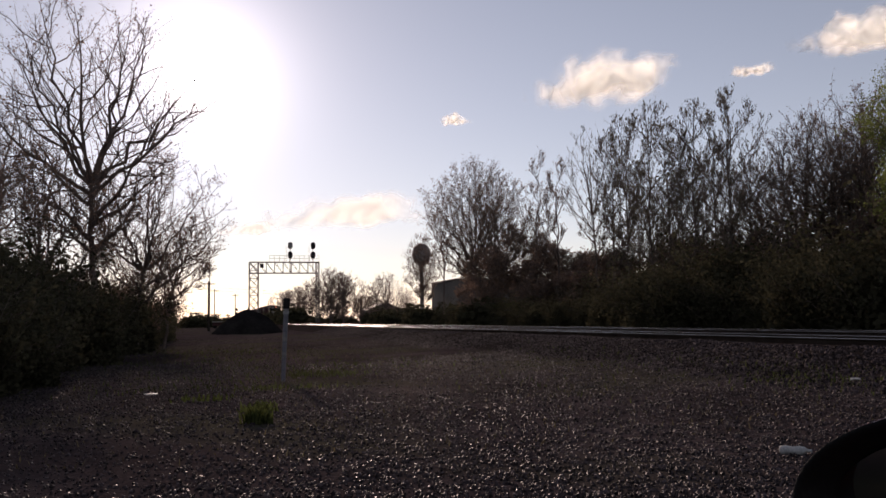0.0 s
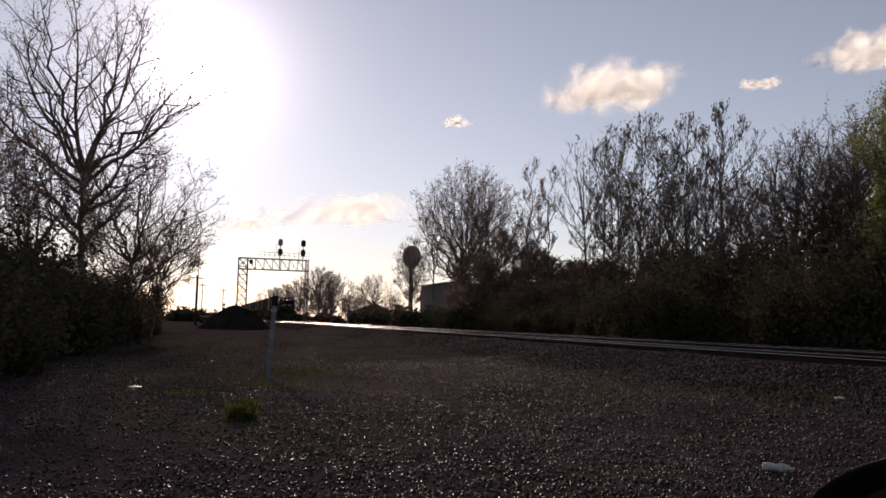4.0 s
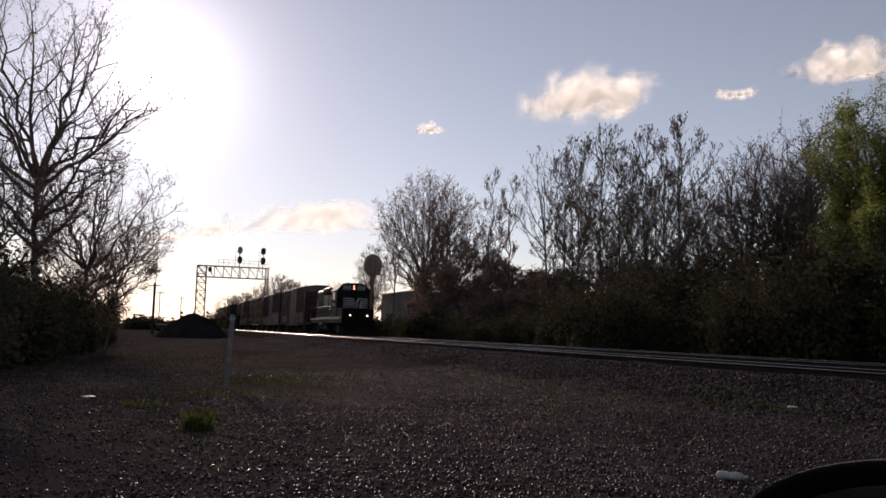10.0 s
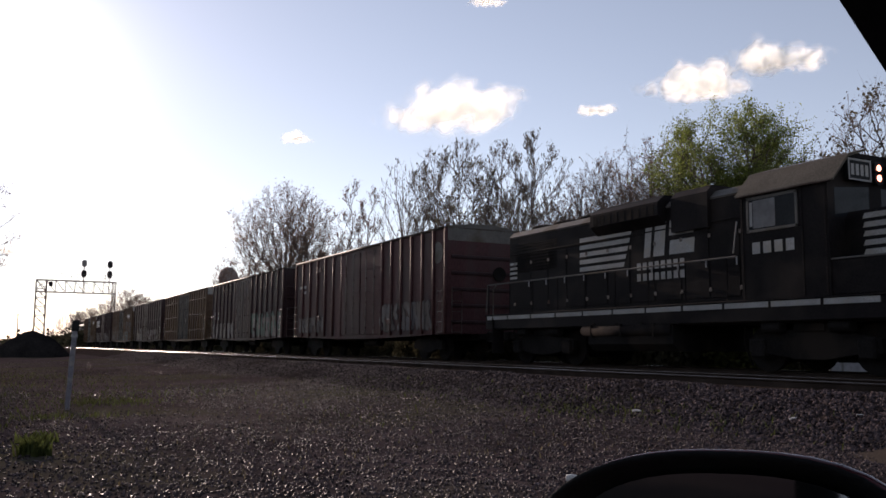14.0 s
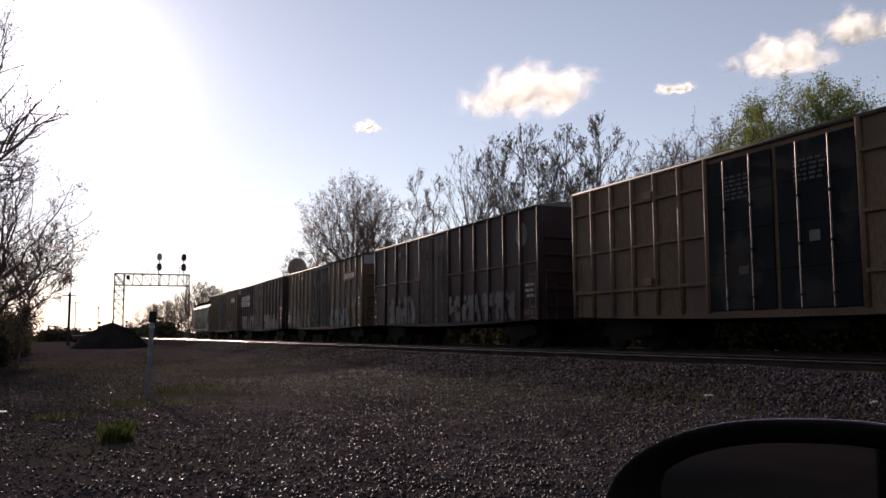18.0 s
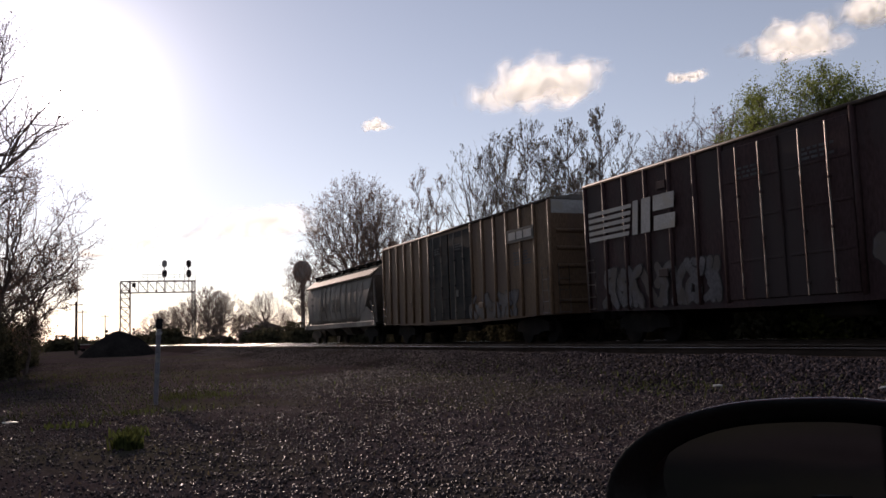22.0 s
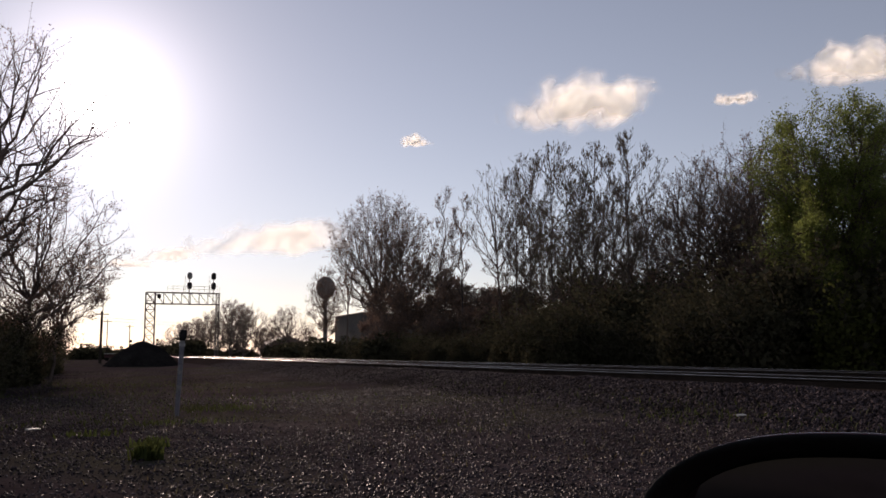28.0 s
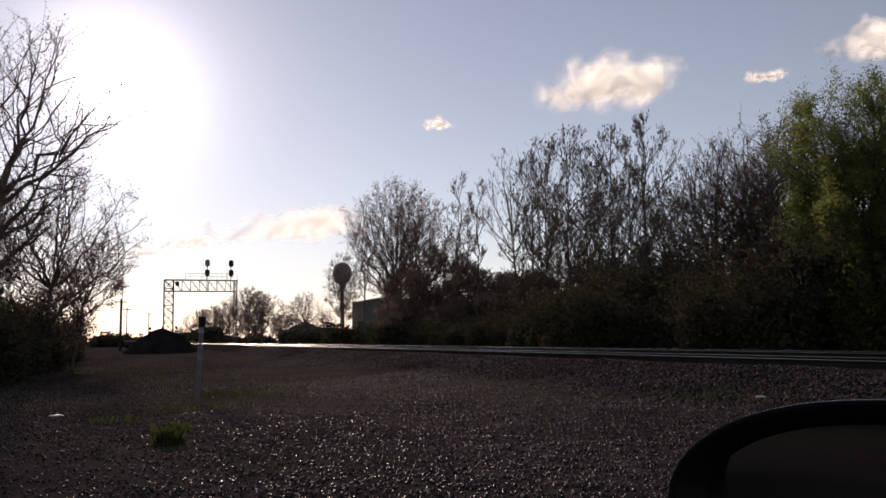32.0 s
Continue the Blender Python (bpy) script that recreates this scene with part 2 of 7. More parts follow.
M = {
    "gravel": mat("dark_gravel", (0.076, 0.058, 0.058), 0.95, scale=0.35, vary=0.35, fine=22, bump=0.9, dirt=(0.06, 0.053, 0.038), dirt_amount=0.5, dirt_scale=0.16, spec=0.0),
    "dull_stone": mat("sooty_ballast_stone", (0.08, 0.062, 0.065), 0.6, scale=6, vary=0.3, fine=60, bump=0.2, island=0.8, spec=0.01),
    "house": mat("brown_house_wall", (0.2, 0.12, 0.08), 0.9, scale=0.4, vary=0.2, fine=6, bump=0.1),
    "bed": mat("sooty_ballast_bed", (0.045, 0.035, 0.033), 0.95, scale=0.5, vary=0.4, fine=24, bump=1.0, dirt=(0.045, 0.032, 0.024), dirt_amount=0.3, dirt_scale=0.3, spec=0.0),
    "stone": mat("ballast_stone", (0.077, 0.059, 0.061), 0.42, scale=6, vary=0.3, fine=60, bump=0.2, island=0.75, spec=0.032),
    "rail": mat("rail_steel", (0.06, 0.044, 0.036), 0.8, 0.0, 2, 0.3, 50, 0.2, spec=0.0),
    "railhead": mat("polished_rail_head", (0.33, 0.29, 0.26), 0.24, 1.0, 1.0, 0.1, 90, 0.01),
    "tie": mat("creosoted_timber", (0.05, 0.04, 0.033), 0.85, scale=2, vary=0.4, fine=30, bump=0.5, stretch=(1, 6, 6), spec=0.0),
    "dirt": mat("heaped_dark_earth", (0.03, 0.026, 0.024), 0.95, scale=0.8, vary=0.3, fine=9, bump=0.8, spec=0.0),
    "bark": mat("grey_brown_bark", (0.17, 0.132, 0.115), 0.9, scale=1.2, vary=0.35, fine=18, bump=0.5, stretch=(3, 3, 0.6)),
    "bud": mat("brown_bud_leaf", (0.3, 0.195, 0.145), 0.7, scale=0.6, vary=0.3, fine=8, bump=0, island=0.4, translucent=0.45),
    "leaf": mat("young_green_leaf", (0.26, 0.31, 0.09), 0.6, scale=0.5, vary=0.3, fine=8, bump=0, island=0.3, translucent=0.66),
    "bush": mat("dark_shrub_leaf", (0.086, 0.08, 0.05), 1.0, scale=0.25, vary=0.3, fine=1.5, bump=0, island=0.3, translucent=0.3, spec=0.0),
    "spring": mat("fresh_shrub_leaf", (0.13, 0.14, 0.045), 1.0, scale=0.25, vary=0.3, fine=1.5, bump=0, island=0.2, translucent=0.4, spec=0.0),
    "grass": mat("spring_grass", (0.085, 0.098, 0.034), 0.8, scale=0.7, vary=0.3, fine=8, bump=0, island=0.4, translucent=0.35),
    "weed_leaf": mat("bright_weed_leaf", (0.10, 0.12, 0.035), 0.7, scale=2.0, vary=0.3, fine=12, bump=0, island=0.4, translucent=0.45),
    "straw": mat("dead_straw", (0.15, 0.12, 0.07), 0.8, scale=0.7, vary=0.3, fine=8, bump=0, island=0.4, translucent=0.3),
    "cab_roof": mat("dusty_brown_cab_roof", (0.13, 0.115, 0.095), 0.7, 0.0, 0.8, 0.25, 25, 0.1, dirt=(0.08, 0.068, 0.055), dirt_amount=0.5, spec=0.05),
    "blind": mat("pale_window_blind", (0.16, 0.155, 0.16), 0.3, 0.0, 1.5, 0.3, 6, 0.0, spec=0.3),
    "loco": mat("black_locomotive_paint", (0.0155, 0.013, 0.0135), 0.6, 0.0, 0.7, 0.3, 25, 0.06, dirt=(0.026, 0.021, 0.019), dirt_amount=0.4, dirt_scale=0.5, spec=0.05),
    "roof_grey": mat("weathered_grey_roof_paint", (0.16, 0.15, 0.14), 0.6, 0.0, 0.8, 0.25, 25, 0.1, dirt=(0.08, 0.065, 0.05), dirt_amount=0.5),
    "white": mat("faded_white_paint", (0.38, 0.37, 0.36), 0.55, scale=1.5, vary=0.15, fine=30, bump=0.05, dirt=(0.3, 0.28, 0.25), dirt_amount=0.4, dirt_scale=2.0),
    "under": mat("greasy_black_iron", (0.018, 0.016, 0.015), 0.8, 0.0, 1.2, 0.35, 20, 0.3, dirt=(0.028, 0.022, 0.018), dirt_amount=0.3, spec=0.04),
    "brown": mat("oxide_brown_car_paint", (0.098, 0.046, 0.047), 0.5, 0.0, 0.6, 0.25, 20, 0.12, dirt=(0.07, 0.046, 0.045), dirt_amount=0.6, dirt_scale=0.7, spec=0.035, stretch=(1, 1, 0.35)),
    # also used on brown boxcars' ends, where it stands in for shade
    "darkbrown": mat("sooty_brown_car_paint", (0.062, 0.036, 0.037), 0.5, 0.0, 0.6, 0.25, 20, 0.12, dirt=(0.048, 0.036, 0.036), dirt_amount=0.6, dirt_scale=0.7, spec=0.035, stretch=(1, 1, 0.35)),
    "tan": mat("dirty_yellow_car_paint", (0.18, 0.116, 0.077), 0.5, 0.0, 0.6, 0.22, 20, 0.12, dirt=(0.11, 0.074, 0.058), dirt_amount=0.6, dirt_scale=0.6, spec=0.035, stretch=(1, 1, 0.3)),
    "door": mat("blue_black_door_paint", (0.013, 0.0135, 0.016), 0.6, 0.0, 0.8, 0.3, 22, 0.1, dirt=(0.03, 0.027, 0.025), dirt_amount=0.35, spec=0.05),
    "hopper": mat("weathered_grey_car_paint", (0.21, 0.185, 0.165), 0.65, 0.0, 0.7, 0.2, 20, 0.1, dirt=(0.11, 0.095, 0.08), dirt_amount=0.6, dirt_scale=0.6, stretch=(1, 1, 0.3)),
    "graffiti": mat("silver_spray_paint", (0.13, 0.118, 0.125), 0.5, scale=1.2, vary=0.25, fine=12, bump=0.0, dirt=(0.085, 0.068, 0.062), dirt_amount=0.8, dirt_scale=1.1),
    "graffiti_blue": mat("pale_blue_spray_paint", (0.12, 0.18, 0.195), 0.5, scale=1.2, vary=0.25, fine=12, bump=0.0, dirt=(0.16, 0.15, 0.13), dirt_amount=0.5, dirt_scale=1.1),
    "stencil": mat("faded_stencil_paint", (0.085, 0.085, 0.095), 0.6, scale=3.0, vary=0.3, fine=20, bump=0.0),
    "graffiti_haze": mat("faded_grey_spray_paint", (0.15, 0.135, 0.125), 0.6, scale=0.9, vary=0.3, fine=10, bump=0.0, dirt=(0.12, 0.085, 0.065), dirt_amount=0.7, dirt_scale=0.9),
    "graffiti_green": mat("dark_green_spray_paint", (0.03, 0.075, 0.06), 0.5, scale=1.2, vary=0.25, fine=12, bump=0.0),
    "graffiti_dark": mat("dark_grey_spray_paint", (0.06, 0.052, 0.052), 0.6, scale=1.2, vary=0.3, fine=12, bump=0.0),
    "black": mat("black_paint", (0.015, 0.015, 0.016), 0.5, scale=2, vary=0.2, fine=20, bump=0.05),
    "glass_dark": mat("dark_window_glass", (0.02, 0.022, 0.025), 0.08, scale=2, vary=0.1, fine=20, bump=0.0),
    "chord": mat("worn_roof_edge_paint", (0.12, 0.095, 0.08), 0.5, 0.0, 1.0, 0.3, 14, 0.1, dirt=(0.05, 0.036, 0.03), dirt_amount=0.6, dirt_scale=0.9, spec=0.07),
    "bridge": mat("weathered_bridge_steel", (0.17, 0.155, 0.145), 0.6, 0.2, 0.6, 0.25, 12, 0.05, dirt=(0.1, 0.07, 0.055), dirt_amount=0.4, dirt_scale=0.5),
    "twig": mat("pale_twig_bark", (0.27, 0.205, 0.175), 0.9, scale=0.8, vary=0.3, fine=6, bump=0.0, spec=0.05),
    "tank": mat("oily_black_tank_paint", (0.022, 0.019, 0.019), 0.95, 0.0, 1.2, 0.3, 20, 0.05, dirt=(0.035, 0.028, 0.024), dirt_amount=0.4, spec=0.02),
    "bar": mat("dull_steel_bar", (0.16, 0.14, 0.13), 0.36, 0.7, 1.0, 0.3, 20, 0.05, dirt=(0.05, 0.03, 0.025), dirt_amount=0.5, dirt_scale=1.5),
    "steel": mat("galvanised_steel", (0.33, 0.33, 0.33), 0.5, 0.6, 1.0, 0.2, 20, 0.05),
    "tower": mat("pale_tower_paint", (0.27, 0.26, 0.25), 0.6, scale=0.3, vary=0.15, fine=6, bump=0.05),
    "concrete": mat("grey_wall_panel", (0.14, 0.125, 0.115), 0.8, scale=0.1, vary=0.2, fine=2, bump=0.1),
    "shed": mat("light_grey_cabinet_paint", (0.50, 0.51, 0.55), 0.5, scale=0.5, vary=0.06, fine=8, bump=0.03, spec=0.3),
    "post": mat("white_marker_plastic", (0.17, 0.165, 0.185), 0.6, scale=3, vary=0.12, fine=30, bump=0.03, dirt=(0.22, 0.21, 0.19), dirt_amount=0.4, dirt_scale=4),
    "car": mat("dark_red_car_paint", (0.06, 0.006, 0.008), 0.14, 0.0, 3, 0.1, 60, 0.0, spec=0.5),
    "trim": mat("black_car_plastic", (0.012, 0.012, 0.013), 0.45, scale=20, vary=0.2, fine=300, bump=0.1),
    "mirror": mat("mirror_silver", (0.34, 0.36, 0.38), 0.04, 1.0, 1, 0.0, 1, 0.0),
    "candle": mat("dark_young_leaf", (0.17, 0.155, 0.105), 0.7, scale=0.6, vary=0.3, fine=8, bump=0, island=0.4, translucent=0.3),
    "sunlit_dusty_roof": mat("sunlit_dusty_tan_roof_paint", (0.34, 0.28, 0.21), 0.65, 0.0, 0.8, 0.2, 25, 0.1, dirt=(0.2, 0.15, 0.1), dirt_amount=0.5),
    "pale_gravel": mat("pale_crushed_stone", (0.16, 0.135, 0.12), 0.95, scale=1.5, vary=0.3, fine=40, bump=0.6, dirt=(0.07, 0.055, 0.045), dirt_amount=0.5, dirt_scale=0.9, spec=0.0),
    "litter": mat("crumpled_pale_plastic", (0.55, 0.54, 0.52), 0.5, scale=12, vary=0.2, fine=60, bump=0.2),
    "lamp": mat("lit_headlamp", (0.9, 0.85, 0.8), 0.3, glow=(1.0, 0.5, 0.4), glow_power=8.0, bump=0),
    "redlamp": mat("lit_marker_lamp", (0.9, 0.4, 0.3), 0.3, glow=(1.0, 0.32, 0.2), glow_power=5.0, bump=0),
}


# ---- mesh tools ----
class Shape:
    """Collects vertices and faces of one mesh."""

    def __init__(self):
        self.v, self.f = [], []

    def add(self, verts, faces):
        n = len(self.v)
        self.v += [tuple(p) for p in verts]
        self.f += [tuple(i + n for i in q) for q in faces]
        return self

    def box(self, x0, x1, y0, y1, z0, z1, b=0.0):
        """A box; b chamfers its edges."""
        if b <= 0 or min(x1 - x0, y1 - y0, z1 - z0) < 2.2 * b:
            v = [(x, y, z) for x in (x0, x1) for y in (y0, y1) for z in (z0, z1)]
            return self.add(v, [(0, 1, 3, 2), (4, 6, 7, 5), (0, 4, 5, 1), (2, 3, 7, 6), (0, 2, 6, 4), (1, 5, 7, 3)])
        c, h = ((x0 + x1) / 2, (y0 + y1) / 2, (z0 + z1) / 2), ((x1 - x0) / 2, (y1 - y0) / 2, (z1 - z0) / 2)
        idx, verts = {}, []
        for sx in (-1, 1):
            for sy in (-1, 1):
                for sz in (-1, 1):
                    for ax in range(3):
                        s = (sx, sy, sz)
                        idx[s, ax] = len(verts)
                        verts.append(tuple(c[i] + s[i] * (h[i] - (0 if i == ax else b)) for i in range(3)))
        faces = []
        for ax in range(3):
            o = [i for i in range(3) if i != ax]
            for s in (-1, 1):
                ring = []
                for a, d in ((-1, -1), (1, -1), (1, 1), (-1, 1)):
                    k = [0, 0, 0]
                    k[ax], k[o[0]], k[o[1]] = s, a, d
                    ring.append(idx[tuple(k), ax])
                faces.append(ring if (s > 0) == (ax != 1) else ring[::-1])
            for a in (-1, 1):
                for d in (-1, 1):
                    k0, k1 = [0, 0, 0], [0, 0, 0]
                    k0[ax], k1[ax] = -1, 1
                    for k in (k0, k1):
                        k[o[0]], k[o[1]] = a, d
                    k0, k1 = tuple(k0), tuple(k1)
                    ring = [idx[k0, o[0]], idx[k1, o[0]], idx[k1, o[1]], idx[k0, o[1]]]
                    faces.append(ring if (a * d > 0) == (ax != 1) else ring[::-1])
        for sx in (-1, 1):
            for sy in (-1, 1):
                for sz in (-1, 1):
                    ring = [idx[(sx, sy, sz), i] for i in range(3)]
                    faces.append(ring if sx * sy * sz > 0 else ring[::-1])
        return self.add(verts, faces)

    def tube(self, a, b, r0, r1=None, n=8, caps=True):
        a, b, r1 = Vector(a), Vector(b), r0 if r1 is None else r1
        d = (b - a).normalized()
        u = d.orthogonal().normalized()
        w = d.cross(u)
        ring = [u * math.cos(2 * math.pi * k / n) + w * math.sin(2 * math.pi * k / n) for k in range(n)]
        v = [a + q * r0 for q in ring] + [b + q * r1 for q in ring]
        f = [(k, (k + 1) % n, n + (k + 1) % n, n + k) for k in range(n)]
        if caps:
            f += [tuple(range(n - 1, -1, -1)), tuple(range(n, 2 * n))]
        return self.add(v, f)

    def pipe(self, points, r, n=6):
        for a, b in zip(points, points[1:]):
            self.tube(a, b, r, n=n)
        return self

    def sweep(self, profile, y0, y1):
        """A closed (x, z) profile drawn along y."""
        n = len(profile)
        v = [(x, y, z) for y in (y0, y1) for x, z in profile]
        f = [(k, k + n, (k + 1) % n + n, (k + 1) % n) for k in range(n)] + [tuple(range(n)), tuple(range(2 * n - 1, n - 1, -1))]
        return self.add(v, f)

    def loft(self, rings):
        """Rings of equal length joined one to the next, capped."""
        n = len(rings[0])
        v = [p for r in rings for p in r]
        f = [(i * n + k, i * n + (k + 1) % n, (i + 1) * n + (k + 1) % n, (i + 1) * n + k) for i in range(len(rings) - 1) for k in range(n)]
        f += [tuple(range(n - 1, -1, -1)), tuple(range((len(rings) - 1) * n, len(rings) * n))]
        return self.add(v, f)

    def lathe(self, profile, n=16, at=(0, 0, 0)):
        """A profile of (radius, height) turned round the upright axis."""
        rings = [[(at[0] + r * math.cos(2 * math.pi * k / n), at[1] + r * math.sin(2 * math.pi * k / n), at[2] + z) for k in range(n)] for r, z in profile]
        return self.loft(rings)

    def mesh(self, name, material):
        me = bpy.data.meshes.new(name)
        me.from_pydata(self.v, [], self.f)
        bm = bmesh.new()
        bm.from_mesh(me)
        bmesh.ops.recalc_face_normals(bm, faces=bm.faces)
        bm.to_mesh(me)
        bm.free()
        me.materials.append(material)
        return me


def mesh_np(name, verts, faces, material):
    """A mesh from arrays, all faces with the same number of corners."""
    me = bpy.data.meshes.new(name)
    nf, k = faces.shape
    me.vertices.add(len(verts))
    me.vertices.foreach_set("co", np.asarray(verts, np.float32).ravel())
    me.loops.add(nf * k)
    me.loops.foreach_set("vertex_index", faces.astype(np.int32).ravel())
    me.polygons.add(nf)
    me.polygons.foreach_set("loop_start", np.arange(0, nf * k, k, dtype=np.int32))
    me.update(calc_edges=True)
    me.materials.append(material)
    return me


def part(name, shape, material, parent, label=""):
    """One mesh object under a thing or a part; a list of shapes makes one part each."""
    if isinstance(shape, list):
        return [part(name, s, material, parent, label) for s in shape][-1]
    me = shape if isinstance(shape, bpy.types.Mesh) else shape.mesh(name, M[material])
    ob = new(name, me)
    ob.parent = parent
    return tagged(ob, label)


def thing(name, label, category, group="", kind="", m=None, shape=None, material=None):
    """A top-level thing: an Empty for parts, or one mesh."""
    me = None if shape is None else shape if isinstance(shape, bpy.types.Mesh) else shape.mesh(name, M[material])
    ob = new(name, me)
    if m is not None:
        ob.matrix_basis = m
    return tagged(ob, label, category, group, kind)


def smooth(me):
    me.polygons.foreach_set("use_smooth", [True] * len(me.polygons))
    return me


# ---- ground and tracks ----
TRACK_NEAR, TRACK_FAR, GAUGE = 12.41, 16.66, 1.435
GROUND_Z = -0.75


def bend(y):
    """How far the line has swung to the left at y."""
    return -((y - 430.0) ** 2) / 1700.0 if y > 430 else 0.0


def ground_height(x, y):
    """Yard level, the ballast shoulder, the track bed and the land beyond."""
    s = lambda a, b, v: max(0.0, min(1.0, (v - a) / (b - a)))
    x = x - bend(y)
    bed = s(8.7, 10.9, x) * (1 - s(18.7, 20.6, x))
    z = GROUND_Z + 0.12 * s(5.0, 8.7, x) + bed * (0.60 - 0.12 * s(5.0, 8.7, x))
    z -= 0.1 * s(20, 24, x)
    rough = 0.035 * noise.noise(Vector((x * 0.5, y * 0.5, 0.3))) + 0.018 * noise.noise(Vector((x * 2.3, y * 2.3, 4.0)))
    return z + rough * (1 + 0.5 * bed)


def build_ground():
    xs = np.concatenate([[-3000, -1200, -500, -200, -90, -45, -28], np.arange(-18, 26, 0.35), [28, 32, 40, 55, 90, 200, 500, 1200, 3000]])
    ys = np.concatenate([[-3000, -1000, -400, -150, -60, -30], np.arange(-14, 50, 0.45), np.arange(50, 130, 0.8), np.arange(130, 430, 6), np.arange(430, 1000, 20), [1100, 1400, 1900, 2600, 4000]])
    v = np.array([(x, y, ground_height(x, y)) for y in ys for x in xs])
    nx, ny = len(xs), len(ys)
    i, j = np.meshgrid(np.arange(nx - 1), np.arange(ny - 1))
    a = (j * nx + i).ravel()
    f = np.stack([a, a + 1, a + nx + 1, a + nx], 1)
    me = smooth(mesh_np("ground", v, f, M["gravel"]))
    me.materials.append(M["bed"])
    xs_mid = (xs[:-1] + xs[1:]) / 2
    me.polygons.foreach_set("material_index", np.tile((xs_mid > 8.9) & (xs_mid < 20.6), ny - 1).astype(np.int32))
    return thing("ground", "dark gravel yard with sparse dry grass beside the tracks", "ground", kind="structure", shape=me)


build_ground()


def scatter_stones(name, label, count, x0, x1, y0, y1, lo, hi, seed, far_bias=1.0, thin=0.25, rock="stone"):
    """Loose stones lying on the ground, as one mesh of small angular pieces."""
    rng = np.random.default_rng(seed)
    octa = np.array([(1, 0, 0), (-1, 0, 0), (0, 1, 0), (0, -1, 0), (0, 0, 1), (0, 0, -1)], float)
    tri = np.array([(0, 2, 4), (2, 1, 4), (1, 3, 4), (3, 0, 4), (2, 0, 5), (1, 2, 5), (3, 1, 5), (0, 3, 5)])
    x = rng.uniform(x0, x1, count)
    y = y0 + (y1 - y0) * rng.uniform(0, 1, count) ** far_bias
    bare = np.array([noise.noise(Vector((a * 0.22, b * 0.16, 9.0))) for a, b in zip(x, y)])
    stays = bare + rng.uniform(-0.35, 0.35, count) < thin
    x, y = x[stays], y[stays]
    count = len(x)
    z = np.array([ground_height(a, b) for a, b in zip(x, y)])
    size = rng.uniform(lo, hi, count) ** 1.0
    v = octa[None] * (size[:, None, None] * rng.uniform(0.55, 1.2, (count, 1, 3))) + rng.normal(0, 1, (count, 6, 3)) * size[:, None, None] * 0.18
    a, b = rng.uniform(0, 6.28, count), rng.uniform(-0.7, 0.7, count)
    ca, sa, cb, sb = np.cos(a), np.sin(a), np.cos(b), np.sin(b)
    r = np.zeros((count, 3, 3))
    r[:, 0, 0], r[:, 0, 1], r[:, 0, 2] = ca, -sa * cb, sa * sb
    r[:, 1, 0], r[:, 1, 1], r[:, 1, 2] = sa, ca * cb, -ca * sb
    r[:, 2, 1], r[:, 2, 2] = sb, cb
    v = np.einsum("nij,nkj->nki", r, v) + np.stack([x, y, z + size * 0.25], 1)[:, None]
    f = (tri[None] + 6 * np.arange(count)[:, None, None]).reshape(-1, 3)
    return thing(name, label, "gravel", kind="stuff", shape=mesh_np(name, v.reshape(-1, 3), f, M[rock]))


RAIL_PROFILE = [(-0.07, -0.17), (0.07, -0.17), (0.07, -0.155), (0.012, -0.135), (0.012, -0.04), (0.036, -0.03), (0.036, -0.004), (-0.036, -0.004), (-0.036, -0.03), (-0.012, -0.04), (-0.012, -0.135), (-0.07, -0.155)]


def build_track(x, label):
    track = thing("railway_track", label, "railway track", "tracks", kind="structure")
    ys = [-260.0, 430.0] + [430.0 + 30 * k for k in range(1, 22)]
    for side in (-1, 1):
        s, h = Shape(), Shape()
        c = x + side * GAUGE / 2
        s.loft([[(c + bend(y) + px, y, pz) for px, pz in RAIL_PROFILE] for y in ys])
        rail = part("rail", s, "rail", track)
        crown = [(0.042 * math.sin(q), 0.004 + 0.016 * (math.cos(q) - 1)) for q in [radians(-65 + 13 * k) for k in range(11)]] + [(0.03, -0.014), (-0.03, -0.014)]
        h.loft([[(c + bend(y) + px, y, pz) for px, pz in crown] for y in ys])
        part("rail_head", h, "railhead", rail, "polished bright running surface")
    return track


TRACKS = [build_track(TRACK_NEAR, "empty railway track with polished rails on dark ballast"),
          build_track(TRACK_FAR, "railway track that carries the freight train on dark ballast")]


# ---- the train ----
def wheel_shape(x0, x1, y, r=0.46):
    s = Shape()
    s.tube((x0, y, r), (x1, y, r), r, n=20)
    s.tube((x0 - 0.03 if x0 < 0 else x1, y, r), (x0 if x0 < 0 else x1 + 0.03, y, r), r + 0.025, n=20)
    return s


def add_truck(parent, y, base=1.83, r=0.46):
    """A two-axle truck: side frames, bolster and four wheels."""
    truck = part("truck", Shape().box(-0.95, 0.95, y - 0.2, y + 0.2, 0.5, 0.85, 0.03), "under", parent)
    for side in (-1, 1):
        x0, x1 = sorted((side * 1.02, side * 1.16))
        s = Shape()
        prof = [(y - base / 2 - 0.3, 0.42), (y - base / 2 - 0.3, 0.72), (y - 0.5, 0.92), (y + 0.5, 0.92), (y + base / 2 + 0.3, 0.72), (y + base / 2 + 0.3, 0.42), (y + base / 2 - 0.25, 0.4), (y + 0.35, 0.28), (y - 0.35, 0.28), (y - base / 2 + 0.25, 0.4)]
        s.loft([[(x, a, b) for a, b in prof] for x in (x0, x1)])
        part("side_frame", s, "under", truck)
        for k in (-1, 1):
            x0w, x1w = sorted((side * 0.7, side * 0.84))
            part("wheel", wheel_shape(x0w, x1w, y + k * base / 2, r), "under", truck)
    return truck


